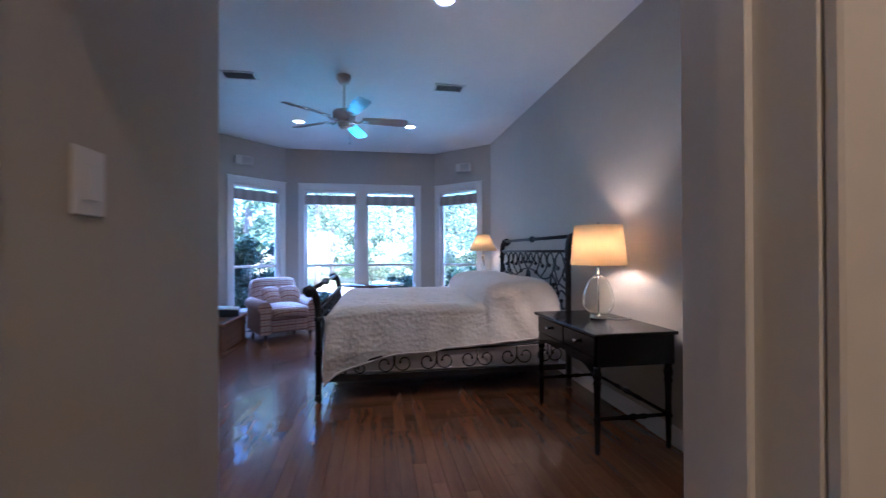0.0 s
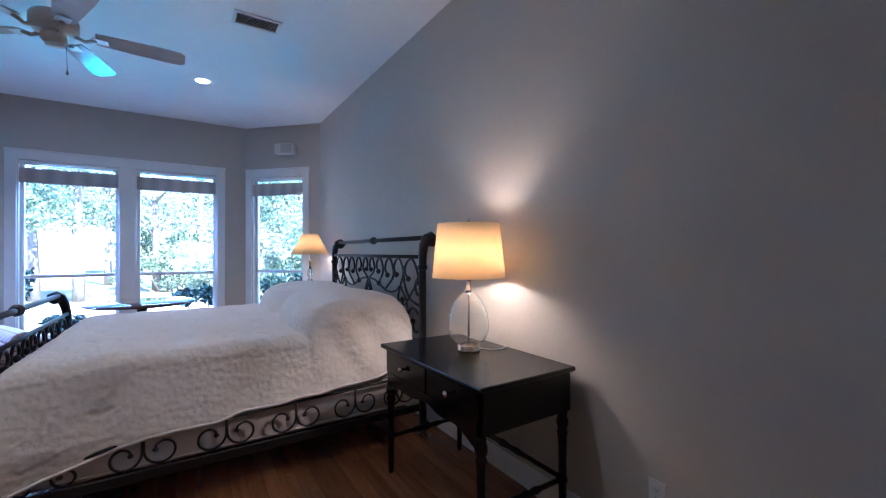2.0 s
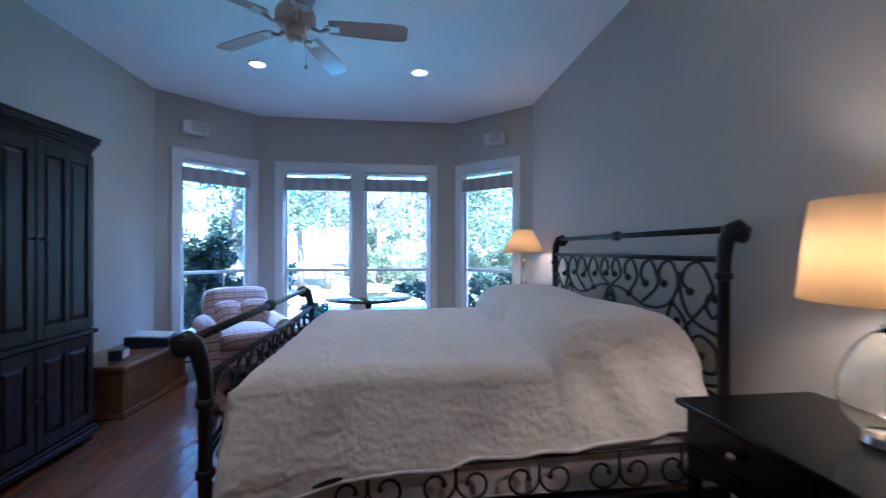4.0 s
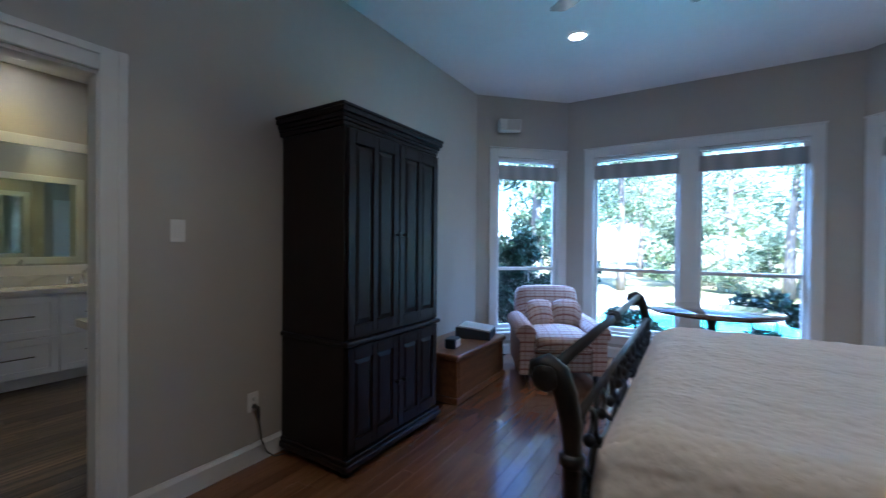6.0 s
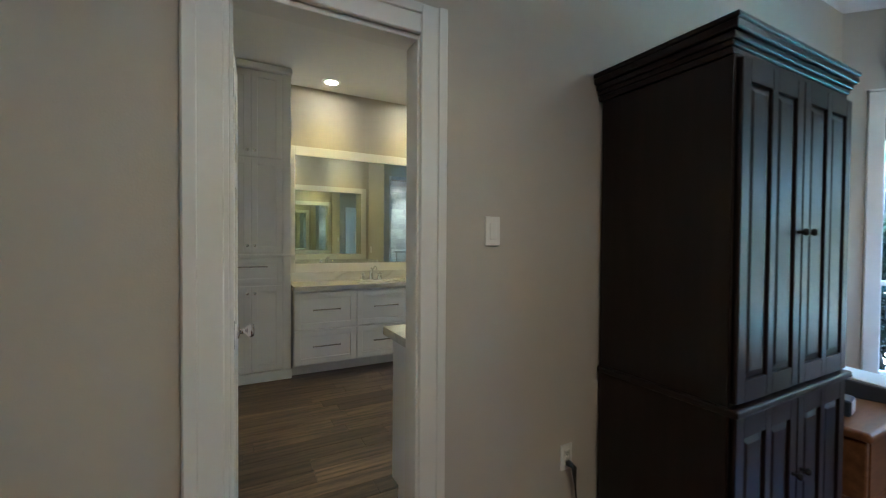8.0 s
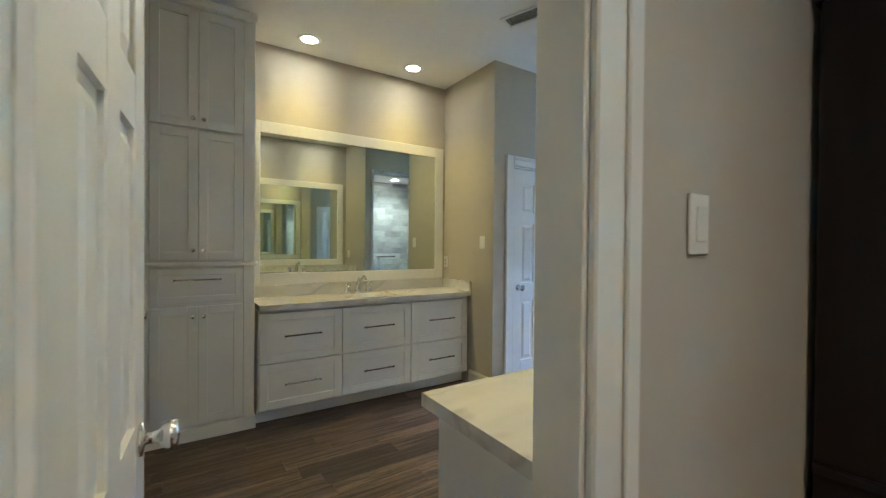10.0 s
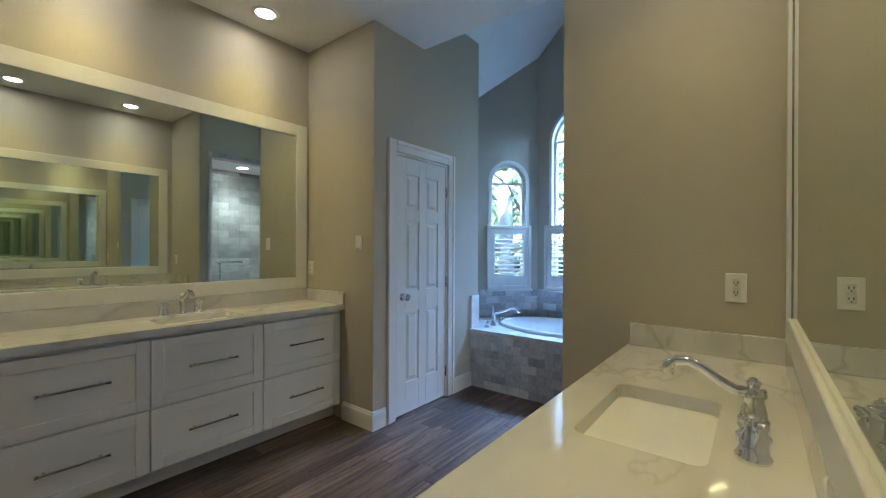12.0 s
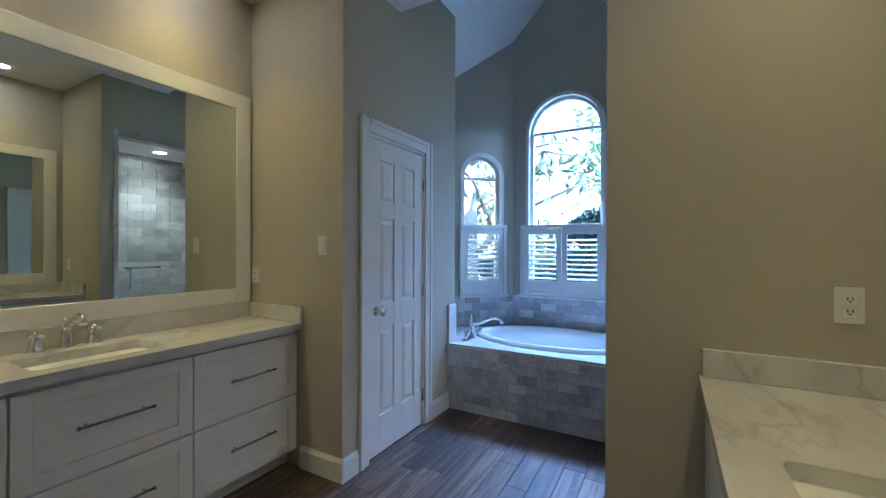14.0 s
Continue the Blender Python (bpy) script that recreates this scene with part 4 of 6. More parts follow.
def tiles(parent, m, w, h, tw, th, name="tile", joint=0.003, singles=True, depth=0.008):
    """Running-bond tiles in the frame m: x along, y out of the wall, z up. Alike tiles share one mesh."""
    meshes = {}
    left = None if singles else bmesh.new()
    for r in range(int(round(h / th))):
        x = -(r % 2) * tw / 2
        while x < w - 1e-6:
            a, b = max(x, 0), min(x + tw, w)
            x += tw
            if b - a < 0.015:
                continue
            L = round(b - a - joint, 4)
            if left is not None:
                box(left, a, a + L, 0, depth, r * th, r * th + th - joint, 0.0)
                continue
            if L not in meshes:
                me = bpy.data.meshes.new(name)
                bt = box(bmesh.new(), 0, L, 0, depth, 0, th - joint, 0.0012)
                bmesh.ops.recalc_face_normals(bt, faces=bt.faces)
                bt.to_mesh(me), bt.free()
                me.materials.append(MTILE)
                meshes[L] = me
            ob = new(name, meshes[L])
            ob.parent = parent
            ob.matrix_local = m @ Matrix.Translation((a, random.uniform(-0.0006, 0.0006), r * th))
    if left is not None:
        ob = part("far_tiles", left, MTILE_I, parent)
        ob.matrix_local = m
        ob["kind"] = "stuff"


def tile_field(name, m, w, h, tw, th, label, singles):
    f = empty(name, m, label, "tiled wall", kind="structure")
    boxpart("grout_bed", GROUT, f, 0, w, 0.001, 0.004, 0, h, bev=0)
    tiles(f, Matrix.Translation((0, 0.003, 0.001)), w, h, tw, th, singles=singles)
    return f


tiles(deck, Matrix.Translation((XT0, YT + 0.009, 0.001)) @ Matrix.Diagonal((1, -1, 1, 1)), XT1 - XT0, 0.513, 0.152, 0.0733)
SPL = "grey marble subway tile splash above the bathtub deck"
tile_field("tile_splash_north", pose(PC[0], YW, 0.546, 0, 0, 180), PC[0] - PB[0], 0.304, 0.152, 0.076, SPL, True)
m45, _ = run(PB, P45)
tile_field("tile_splash_angled", m45 @ Matrix.Translation((0, 0, 0.546)), 1.38, 0.304, 0.152, 0.076, SPL, True)

# ---- shower behind the partition ----
wall("wall_shower_end", (XS + 0.12, 6.18), (XB, 6.18), 0.1, 2.55, label="shower end wall")
slab("ceiling_shower", [(XS + 0.12, YA + 0.12), (XB, YA + 0.12), (XB, 6.3), (XS + 0.12, 6.3)], 2.42, 0.1, CEIL, "white shower ceiling", "ceiling")
slab("floor_shower", [(XS + 0.0, YA + 0.12), (XB, YA + 0.12), (XB, 6.18), (XS + 0.0, 6.18)], 0.0, 0.06, GROUT, "pale shower floor", "floor")
SHW = "grey marble subway tiles in the shower"
tile_field("tile_shower_back", pose(XB, 4.972, 0.06, 0, 0, 90), 1.20, 2.35, 0.30, 0.10, SHW, False)
tile_field("tile_shower_end", pose(XB - 0.01, 6.18, 0.06, 0, 0, 180), 0.74, 2.35, 0.30, 0.10, SHW, False)
tile_field("tile_shower_side", pose(XS + 0.13, YA + 0.1205, 0.06, 0, 0, 0), 0.73, 2.35, 0.30, 0.10, SHW, False)
js = empty("trim_shower_opening", pose(0, 0, 0), "grey marble frame round the shower opening", "casing", kind="structure")
for d in ((4.94, 4.9795, 0.0, 2.46), (5.7505, 5.82, 0.0, 2.46), (4.98, 5.75, 2.40, 2.46)):
    boxpart("marble_board", MTILE, js, XS - 0.016, XS - 0.001, d[0], d[1], d[2], d[3], bev=0.003)
boxpart("threshold", MTILE, js, XS - 0.014, XS + 0.118, 4.981, 5.749, 0.062, 0.098, bev=0.003)
sd = empty("shower_door", pose(XS + 0.05, 4.99, 0.11), "frameless clear glass shower door with chrome handle", "shower door")
g = boxpart("glass_leaf", SHOWERGLASS, sd, 0, 0.009, 0, 0.75, 0, 2.08, bev=0.001)
g.visible_shadow = False
bm = bmesh.new()
tube(bm, [(-0.05, 0.04, 1.02), (-0.05, 0.36, 1.02)], 0.010, 10)
for y in (0.06, 0.34):
    tube(bm, [(0.0, y, 1.02), (-0.05, y, 1.02)], 0.008, 8)
part("towel_bar", bm, CHROME, sd, "chrome towel bar")
part("pull_handle", tube(bmesh.new(), [(0.0, 0.09, 1.0), (-0.045, 0.09, 1.0), (-0.052, 0.09, 0.98), (-0.052, 0.09, 0.84), (-0.045, 0.09, 0.82), (0.0, 0.09, 0.82)], 0.009, 10), CHROME, sd, "chrome pull handle")
for z in (0.25, 1.65):
    boxpart("hinge_clamp", CHROME, sd, -0.006, 0.015, 0.70, 0.756, z, z + 0.09)
shower_head = empty("shower_head", pose(XS + 0.14, YA + 0.135, 0) @ pose(0.35, 0, 1.86), "chrome shower head on the tiled wall", "shower head")
part("arm", tube(bmesh.new(), [(0, 0, 0.02), (0, 0.08, 0.04), (0, 0.15, 0.0)], 0.009, 10), CHROME, shower_head)
part("spray_plate", lathe(bmesh.new(), [(0.012, 0.03), (0.05, 0.005), (0.055, 0.0), (0, -0.003)], seg=20, m=pose(0, 0.17, -0.03, 25)), CHROME, shower_head)


# ---- ceiling lamps ----
CANGLOW = glowing("lamp_lens", (1.0, 0.86, 0.62), 5.0)
CANDAY = glowing("lamp_lens_cool", (1.0, 0.93, 0.82), 6.5)


def downlight(x, y, z, watts, color, glow, label, spread=120, blend=0.7):
    d = empty("recessed_downlight", pose(x, y, z), label, "ceiling light", "recessed downlights")
    part("trim_ring", lathe(bmesh.new(), [(0.062, -0.001), (0.064, -0.008), (0.085, -0.009), (0.092, -0.003), (0.092, 0.0)], seg=28), TRIM, d)
    part("lens", lathe(bmesh.new(), [(0.061, 0.0), (0.061, -0.004), (0.0, -0.006)], seg=24), glow, d)
    lamp("downlight_beam", "SPOT", pose(x, y, z - 0.02), watts, color, spot_size=radians(spread), spot_blend=blend, shadow_soft_size=0.06)


for y in (3.39, 4.33):
    downlight(-5.315, y, HB, 2.7, WARM, CANGLOW, "lit recessed downlight over the vanity", 100, 1.0)
    downlight(-2.80, y, HB, 2.05, WARM, CANGLOW, "lit recessed downlight over the marble counter", 104, 1.0)
downlight(-2.9, 5.57, 2.42, 4.2, (1, 0.95, 0.86), CANDAY, "lit recessed downlight in the shower")
for x, y, watts in ((-1.06, 5.87, 2.8), (0.50, 5.87, 2.8), (0.50, 2.86, 2.0), (-1.06, 2.86, 3.6)):
    downlight(x, y, H, watts, SOFT, CANDAY, "lit recessed downlight in the bedroom ceiling")
# unseen hall fixture, added to brighten and warm the entry walls
downlight(0.3, -0.7, H, 7.2, HALL, CANDAY, "added recessed downlight out of view, warming the hall")


# ---- garden ----
GZ = -0.35
PAVE = material("pale_pool_deck", (0.60, 0.57, 0.53), 0.85, second=(0.50, 0.47, 0.43), scale=1.5, bump=0.4, bump_scale=60)
WATER = material("pool_water", (0.08, 0.66, 0.80), 0.05, second=(0.18, 0.78, 0.88), scale=3, bump=0.5, bump_scale=6)
BARK = material("grey_bark", (0.16, 0.13, 0.11), 0.9, second=(0.28, 0.25, 0.22), scale=9, stretch=(1, 1, 0.25), bump=1.0, bump_scale=30)
LEAF = material("green_leaves", (0.09, 0.14, 0.075), 0.45, second=(0.16, 0.21, 0.11), scale=1.2, rand=0.35, island=True)
LEAFD = material("dark_hedge_leaves", (0.012, 0.028, 0.016), 0.4, second=(0.025, 0.05, 0.028), scale=2, rand=0.35, island=True)
LEAFP = material("pale_spring_leaves", (0.24, 0.31, 0.20), 0.5, second=(0.38, 0.43, 0.29), scale=0.6, rand=0.35, island=True)
slab("ground", [(-300, -300), (300, -300), (300, 400), (-300, 400)], GZ - 0.5, 0.5, GRASS, "dry lawn reaching to the woods", "ground")
slab("pavement_pool_deck", [(-5.0, 8.6), (5.5, 8.6), (5.5, 17.5), (-5.0, 17.5)], GZ, 0.02, PAVE, "pale sunlit paving round the pool", "pavement")
slab("water_pool", [(-2.1, 9.5), (3.2, 9.5), (3.2, 13.6), (-2.1, 13.6)], GZ + 0.0205, 0.006, WATER, "turquoise swimming pool water", "water")
bmc = bmesh.new()
for a, b, c, d in ((-2.4, 3.5, 9.2, 9.5), (-2.4, 3.5, 13.6, 13.9), (-2.4, -2.1, 9.5, 13.6), (3.2, 3.5, 9.5, 13.6)):
    box(bmc, a, b, c, d, GZ + 0.02, GZ + 0.07, 0.01)
structure(part("pavement_pool_coping", bmc, PAVE), "raised pale stone coping of the pool", "coping")


def leaves(name, centers, radii, count, size, mat, parent=None, squash=0.8, droop=0.0, seed=1, long=1.8, wide=0.28):
    """Many small folded leaves scattered through clumps."""
    rng = np.random.default_rng(seed)
    cs = np.array(centers, float)
    rs = np.array(radii, float)
    pick = rng.integers(0, len(cs), count)
    d = rng.normal(size=(count, 3))
    d /= np.linalg.norm(d, axis=1)[:, None]
    p = cs[pick] + d * (rs[pick] * rng.uniform(0.45, 1.0, count) ** 0.6)[:, None] * (1, 1, squash)
    ax = rng.normal(size=(count, 3)) + (0, 0, -droop)
    ax /= np.linalg.norm(ax, axis=1)[:, None]
    sd = np.cross(ax, rng.normal(size=(count, 3)))
    sd /= np.linalg.norm(sd, axis=1)[:, None] + 1e-9
    up = np.cross(ax, sd)
    s = (size * rng.uniform(0.6, 1.3, count))[:, None]
    v = np.stack([p, p + ax * s * 0.5 * long / 1.8 + sd * s * wide + up * s * 0.06, p + ax * s * long / 1.8, p + ax * s * 0.5 * long / 1.8 - sd * s * wide + up * s * 0.06], 1).reshape(-1, 3)
    f = np.arange(count * 4).reshape(-1, 4)
    tri = np.concatenate([f[:, [0, 1, 2]], f[:, [0, 2, 3]]])
    me = bpy.data.meshes.new(name)
    me.from_pydata(v.tolist(), [], tri.tolist())
    me.materials.append(mat)
    ob = new(name, me)
    if parent is not None:
        ob.parent = parent
    return ob


def tree(x, y, height, crown, leaf, n, size, seed, label, trunk=0.16, low=0.4, group="garden trees", wide=0.28):
    """A tapered trunk, limbs and clumps of leaves."""
    rng = random.Random(seed)
    t = empty("tree", pose(x, y, GZ), label, "tree", group)
    bm = bmesh.new()
    lean = Vector((rng.uniform(-0.5, 0.5), rng.uniform(-0.5, 0.5), 0))
    spine = [Vector((0, 0, -0.05)) + lean * (k / 6) ** 2 + Vector((0, 0, height * 0.85 * k / 6)) for k in range(7)]
    tube(bm, spine, [trunk * (1 - 0.8 * k / 6) + 0.02 for k in range(7)], 9)
    cs, rs = [], []
    for k in range(11):
        h = rng.uniform(low, 0.82)
        a = rng.uniform(0, math.tau)
        base = spine[0].lerp(spine[-1], h)
        r = crown * rng.uniform(0.5, 1.0) * (1.15 - 0.5 * abs(h - 0.55))
        tip = base + Vector((math.cos(a) * r, math.sin(a) * r, height * rng.uniform(0.02, 0.16)))
        mid = base.lerp(tip, 0.5) + Vector((0, 0, 0.12 * r))
        tube(bm, [base, mid, tip], [trunk * 0.4, trunk * 0.22, 0.015], 6)
        cs += [mid, tip]
        rs += [crown * 0.30, crown * 0.40]
    cs.append(spine[-1] + Vector((0, 0, height * 0.05)))
    rs.append(crown * 0.45)
    part("trunk", bm, BARK, t, "grey bark trunk and limbs")
    leaves("crown", cs, rs, n, size, leaf, t, seed=seed, wide=wide, droop=0.0 if wide > 0.2 else 0.9)
    return t


def bush(x, y, rx, ry, h, leaf, n, size, seed, label):
    rng = random.Random(seed)
    b = empty("bush", pose(x, y, GZ), label, "bush", "hedge shrubs")
    cs = [(rng.uniform(-rx, rx), rng.uniform(-ry, ry), rng.uniform(0.2, h * 0.85)) for _ in range(14)]
    bm = bmesh.new()
    for c in cs[:8]:
        tube(bm, [(c[0] * 0.3, c[1] * 0.3, -0.05), (c[0] * 0.7, c[1] * 0.7, c[2] * 0.5), c], [0.03, 0.02, 0.008], 5)
    part("stems", bm, BARK, b)
    leaves("foliage", cs, [min(rx, ry, h) * 0.55] * len(cs), n, size, leaf, b, seed=seed)
    return b


# shrubs close to the bay, one by one
for i, (x, y, rx, ry, h, n) in enumerate(((-3.5, 8.9, 0.8, 0.5, 2.35, 10000), (-2.55, 8.85, 0.5, 0.35, 2.2, 9000), (-4.7, 9.6, 1.0, 0.6, 2.2, 8000), (-1.75, 8.55, 0.25, 0.3, 1.7, 3000),
                                          (0.75, 8.8, 0.5, 0.3, 1.12, 6500), (2.3, 8.5, 0.7, 0.4, 1.5, 11000), (3.6, 8.3, 0.9, 0.6, 1.2, 5000), (5.0, 9.5, 1.0, 0.8, 1.3, 4000), (-4.6, 11.6, 0.9, 0.5, 2.5, 7000), (-5.8, 12.6, 0.9, 0.5, 2.6, 6000), (-3.9, 13.0, 0.8, 0.5, 2.4, 5000), (-1.0, 8.5, 0.3, 0.25, 0.85, 3000), (-0.3, 8.45, 0.35, 0.2, 0.62, 2500), (1.35, 8.4, 0.3, 0.25, 0.95, 3000))):
    bush(x, y, rx, ry, h, LEAFD, n, 0.075, 20 + i, "dark evergreen shrub outside the bay windows")
for i, (x, y, hh, cr, n) in enumerate(((-3.4, 11.6, 6.0, 1.1, 4500), (-8.5, 12.5, 7.5, 2.4, 11000), (-3.7, 15.6, 7.0, 1.3, 5000), (-3.9, 20.0, 8.0, 1.8, 8000), (-2.6, 19.0, 8.5, 1.8, 4500), (-0.6, 22.0, 9.0, 1.9, 4000), (2.4, 19.5, 8.0, 2.2, 6000), (5.0, 17.5, 9.0, 2.6, 5500),
                                       (8.0, 14.5, 8.0, 2.4, 5500), (-11.5, 17.5, 9.0, 2.8, 8000), (4.2, 12.6, 6.5, 1.7, 4000), (7.5, 20.5, 9.5, 2.8, 7000), (1.0, 25.0, 10.0, 2.8, 5000), (-2.8, 27.0, 10.0, 3.0, 4000))):
    tree(x, y, hh, cr, LEAFP if i % 2 else LEAF, n, 0.13, 40 + i, "leafy garden tree in sunlight", low=0.28)
for i, (x, y, rx, ry, h, n) in enumerate(((-0.2, 21.5, 1.6, 0.7, 2.0, 3000), (2.2, 20.0, 1.8, 0.8, 2.4, 4500), (5.2, 18.5, 1.6, 0.8, 2.2, 4000), (8.0, 18.0, 1.8, 0.8, 2.6, 4000), (0.6, 23.5, 2.0, 0.8, 2.8, 4500), (6.5, 13.2, 1.3, 0.8, 2.0, 5000))):
    bush(x, y, rx, ry, h, LEAFP if i % 2 else LEAF, n, 0.13, 120 + i, "loose green shrub at the edge of the lawn")
# magnolia by the tub windows
tree(-5.57, 8.25, 6.0, 1.7, LEAF, 520, 0.22, 71, "magnolia with long glossy leaves outside the tub windows", trunk=0.13, low=0.30, group="magnolias by the tub", wide=0.15)
mag = tree(-5.55, 9.0, 6.4, 1.9, LEAF, 480, 0.22, 75, "magnolia with long glossy leaves outside the tub windows", trunk=0.10, low=0.36, group="magnolias by the tub", wide=0.15)
for i, (x, y, rx, ry, h, n) in enumerate(((-6.3, 8.6, 0.7, 0.35, 1.8, 4500), (-5.3, 9.1, 0.7, 0.3, 1.75, 4200), (-4.3, 9.2, 0.7, 0.3, 1.72, 3600), (-7.2, 7.4, 0.5, 0.7, 1.4, 3000))):
    bush(x, y, rx, ry, h, LEAFD, n, 0.07, 90 + i, "dark evergreen shrub outside the tub windows")
# a low bough of the magnolia across the tall tub window
bm = bmesh.new()
bough = [Vector(p) - Vector((-5.55, 9.0, GZ)) for p in ((-5.5, 8.98, 2.2), (-5.1, 8.7, 2.55), (-4.6, 8.45, 2.62), (-4.1, 8.4, 2.48), (-3.7, 8.45, 2.25), (-3.45, 8.5, 1.95))]
tube(bm, bough, [0.035, 0.026, 0.018, 0.012, 0.008, 0.005], 7)
part("bough", bm, BARK, mag)
leaves("bough_leaves", [tuple(p + Vector(d)) for p in bough[1:] for d in ((0, 0, -0.05), (0.12, 0, 0.15), (-0.1, 0.1, -0.22))], [0.16] * 15, 260, 0.21, LEAF, mag, droop=1.2, seed=12, wide=0.15)
# far woods
rng = random.Random(5)
cs, rs = [], []
for k in range(150):
    a = rng.uniform(-1.25, 1.25)
    d = rng.uniform(34, 60)
    if -0.42 < a < -0.12:
        continue
    r = rng.uniform(1.5, 3.2)
    cs.append((math.sin(a) * d, math.cos(a) * d, GZ + rng.uniform(0.5, 9.0)))
    rs.append(r)
woods = leaves("woods", cs, rs, 110000, 0.45, LEAFP, seed=9)
tagged(woods, "distant pale woods at the edge of the lawn", "woods", kind="stuff")


# ---- bedroom furniture ----
QUILT = material("cream_quilted_cotton", (0.80, 0.735, 0.68), 0.9, second=(0.75, 0.685, 0.63), scale=3, bump=0.0)
_n, _l = QUILT.node_tree.nodes, QUILT.node_tree.links
_co = _n.new("ShaderNodeTexCoord")
_v1, _v2, _add, _bp = _n.new("ShaderNodeTexVoronoi"), _n.new("ShaderNodeTexNoise"), _n.new("ShaderNodeMath"), _n.new("ShaderNodeBump")
_v1.feature = "SMOOTH_F1"
_v1.inputs["Scale"].default_value, _v2.inputs["Scale"].default_value, _v2.inputs["Detail"].default_value = 34, 26, 6
_l.new(_co.outputs["Object"], _v1.inputs["Vector"]), _l.new(_co.outputs["Object"], _v2.inputs["Vector"])
_add.operation = "ADD"
_l.new(_v1.outputs["Distance"], _add.inputs[0]), _l.new(_v2.outputs["Fac"], _add.inputs[1])
_bp.inputs["Strength"].default_value, _bp.inputs["Distance"].default_value = 0.65, 0.007
_l.new(_add.outputs[0], _bp.inputs["Height"]), _l.new(_bp.outputs["Normal"], _n["Principled BSDF"].inputs["Normal"])
LINEN = material("pale_bed_linen", (0.74, 0.68, 0.66), 0.9, second=(0.68, 0.62, 0.60), scale=8, bump=0.3, bump_scale=150)


def spiral(c, r, start, turns, plane, n=22, shrink=0.28):
    """Points of an inward scroll about c; plane maps (u, v) into the thing."""
    return [plane(c[0] + r * (1 - (1 - shrink) * k / n) * math.cos(start + turns * math.tau * k / n),
                  c[1] + r * (1 - (1 - shrink) * k / n) * math.sin(start + turns * math.tau * k / n)) for k in range(n + 1)]


YN, YF, XH, XFT = 3.51, 5.50, 1.77, -0.475
bed = empty("bed", pose(0, 0, 0), "dark wrought-iron king bed with scrollwork head and foot", "bed")
for y in (YN, YF):
    # foot post with a rolled top, head post
    pts = [(XFT, y, 0.06), (XFT, y, 0.72), (XFT - 0.003, y, 0.80), (XFT - 0.02, y, 0.88), (XFT - 0.042, y, 0.935), (XFT - 0.072, y, 0.955), (XFT - 0.100, y, 0.94), (XFT - 0.108, y, 0.915)]
    post = part("foot_post", tube(bmesh.new(), pts, [0.026, 0.026, 0.030, 0.033, 0.035, 0.036, 0.034, 0.024], 14), IRON, bed)
    bm = bmesh.new()
    lathe(bm, [(0.012, 0), (0.030, 0.012), (0.034, 0.03), (0.024, 0.048), (0.030, 0.056), (0.026, 0.07)], at=(XFT, y, 0.0), seg=16)
    part("foot_ball", bm, IRON, bed)
    for z in (0.42, 0.70):
        part("foot_collar", lathe(bmesh.new(), [(0.026, z - 0.02), (0.036, z - 0.012), (0.036, z + 0.012), (0.026, z + 0.02)], at=(XFT, y, 0), seg=16), IRON, bed)
    for s in (-1, 1):
        part("scroll_boss", lathe(bmesh.new(), [(0.034, 0), (0.040, 0.008), (0.036, 0.016), (0.02, 0.020), (0, 0.021)], seg=18, m=Matrix.Translation((XFT - 0.072, y + s * 0.022, 0.925)) @ Matrix.Rotation(radians(-90 * s), 4, "X")), IRON, bed)
    pts = [(XH, y, 0.06), (XH, y, 1.18), (XH + 0.002, y, 1.28), (XH + 0.012, y, 1.35), (XH + 0.035, y, 1.40), (XH + 0.07, y, 1.415), (XH + 0.10, y, 1.395), (XH + 0.105, y, 1.37)]
    part("head_post", tube(bmesh.new(), pts, [0.027, 0.027, 0.031, 0.034, 0.036, 0.036, 0.033, 0.024], 14), IRON, bed)
    bm = bmesh.new()
    lathe(bm, [(0.012, 0), (0.030, 0.012), (0.034, 0.03), (0.024, 0.048), (0.026, 0.07)], at=(XH, y, 0.0), seg=16)
    part("foot_ball", bm, IRON, bed)
    for z in (0.50, 1.19):
        part("head_collar", lathe(bmesh.new(), [(0.027, z - 0.02), (0.037, z - 0.012), (0.037, z + 0.012), (0.027, z + 0.02)], at=(XH, y, 0), seg=16), IRON, bed)
    for s in (-1, 1):
        part("scroll_boss", lathe(bmesh.new(), [(0.034, 0), (0.040, 0.008), (0.036, 0.016), (0.02, 0.020), (0, 0.021)], seg=18, m=Matrix.Translation((XH + 0.065, y + s * 0.022, 1.378)) @ Matrix.Rotation(radians(-90 * s), 4, "X")), IRON, bed)


def rail_with_knop(name, x, z, r):
    bm = tube(bmesh.new(), [(x, YN, z), (x, YF, z)], r, 12)
    for k in ((YN + YF) / 2,):
        lathe(bm, [(r, -0.05), (r * 1.6, -0.03), (r * 1.3, -0.012), (r * 2.0, 0), (r * 1.3, 0.012), (r * 1.6, 0.03), (r, 0.05)], seg=14, m=Matrix.Translation((x, k, z)) @ Matrix.Rotation(radians(90), 4, "X"))
    return part(name, bm, IRON, bed)


rail_with_knop("foot_top_rail", XFT - 0.055, 0.95, 0.019)
rail_with_knop("head_top_rail", XH + 0.05, 1.405, 0.018)
for name, x, z, r in (("foot_rail", XFT, 0.80, 0.014), ("foot_rail", XFT, 0.30, 0.014), ("head_rail", XH, 1.265, 0.014), ("head_rail", XH, 0.62, 0.014)):
    part(name, tube(bmesh.new(), [(x, YN, z), (x, YF, z)], r, 10), IRON, bed)

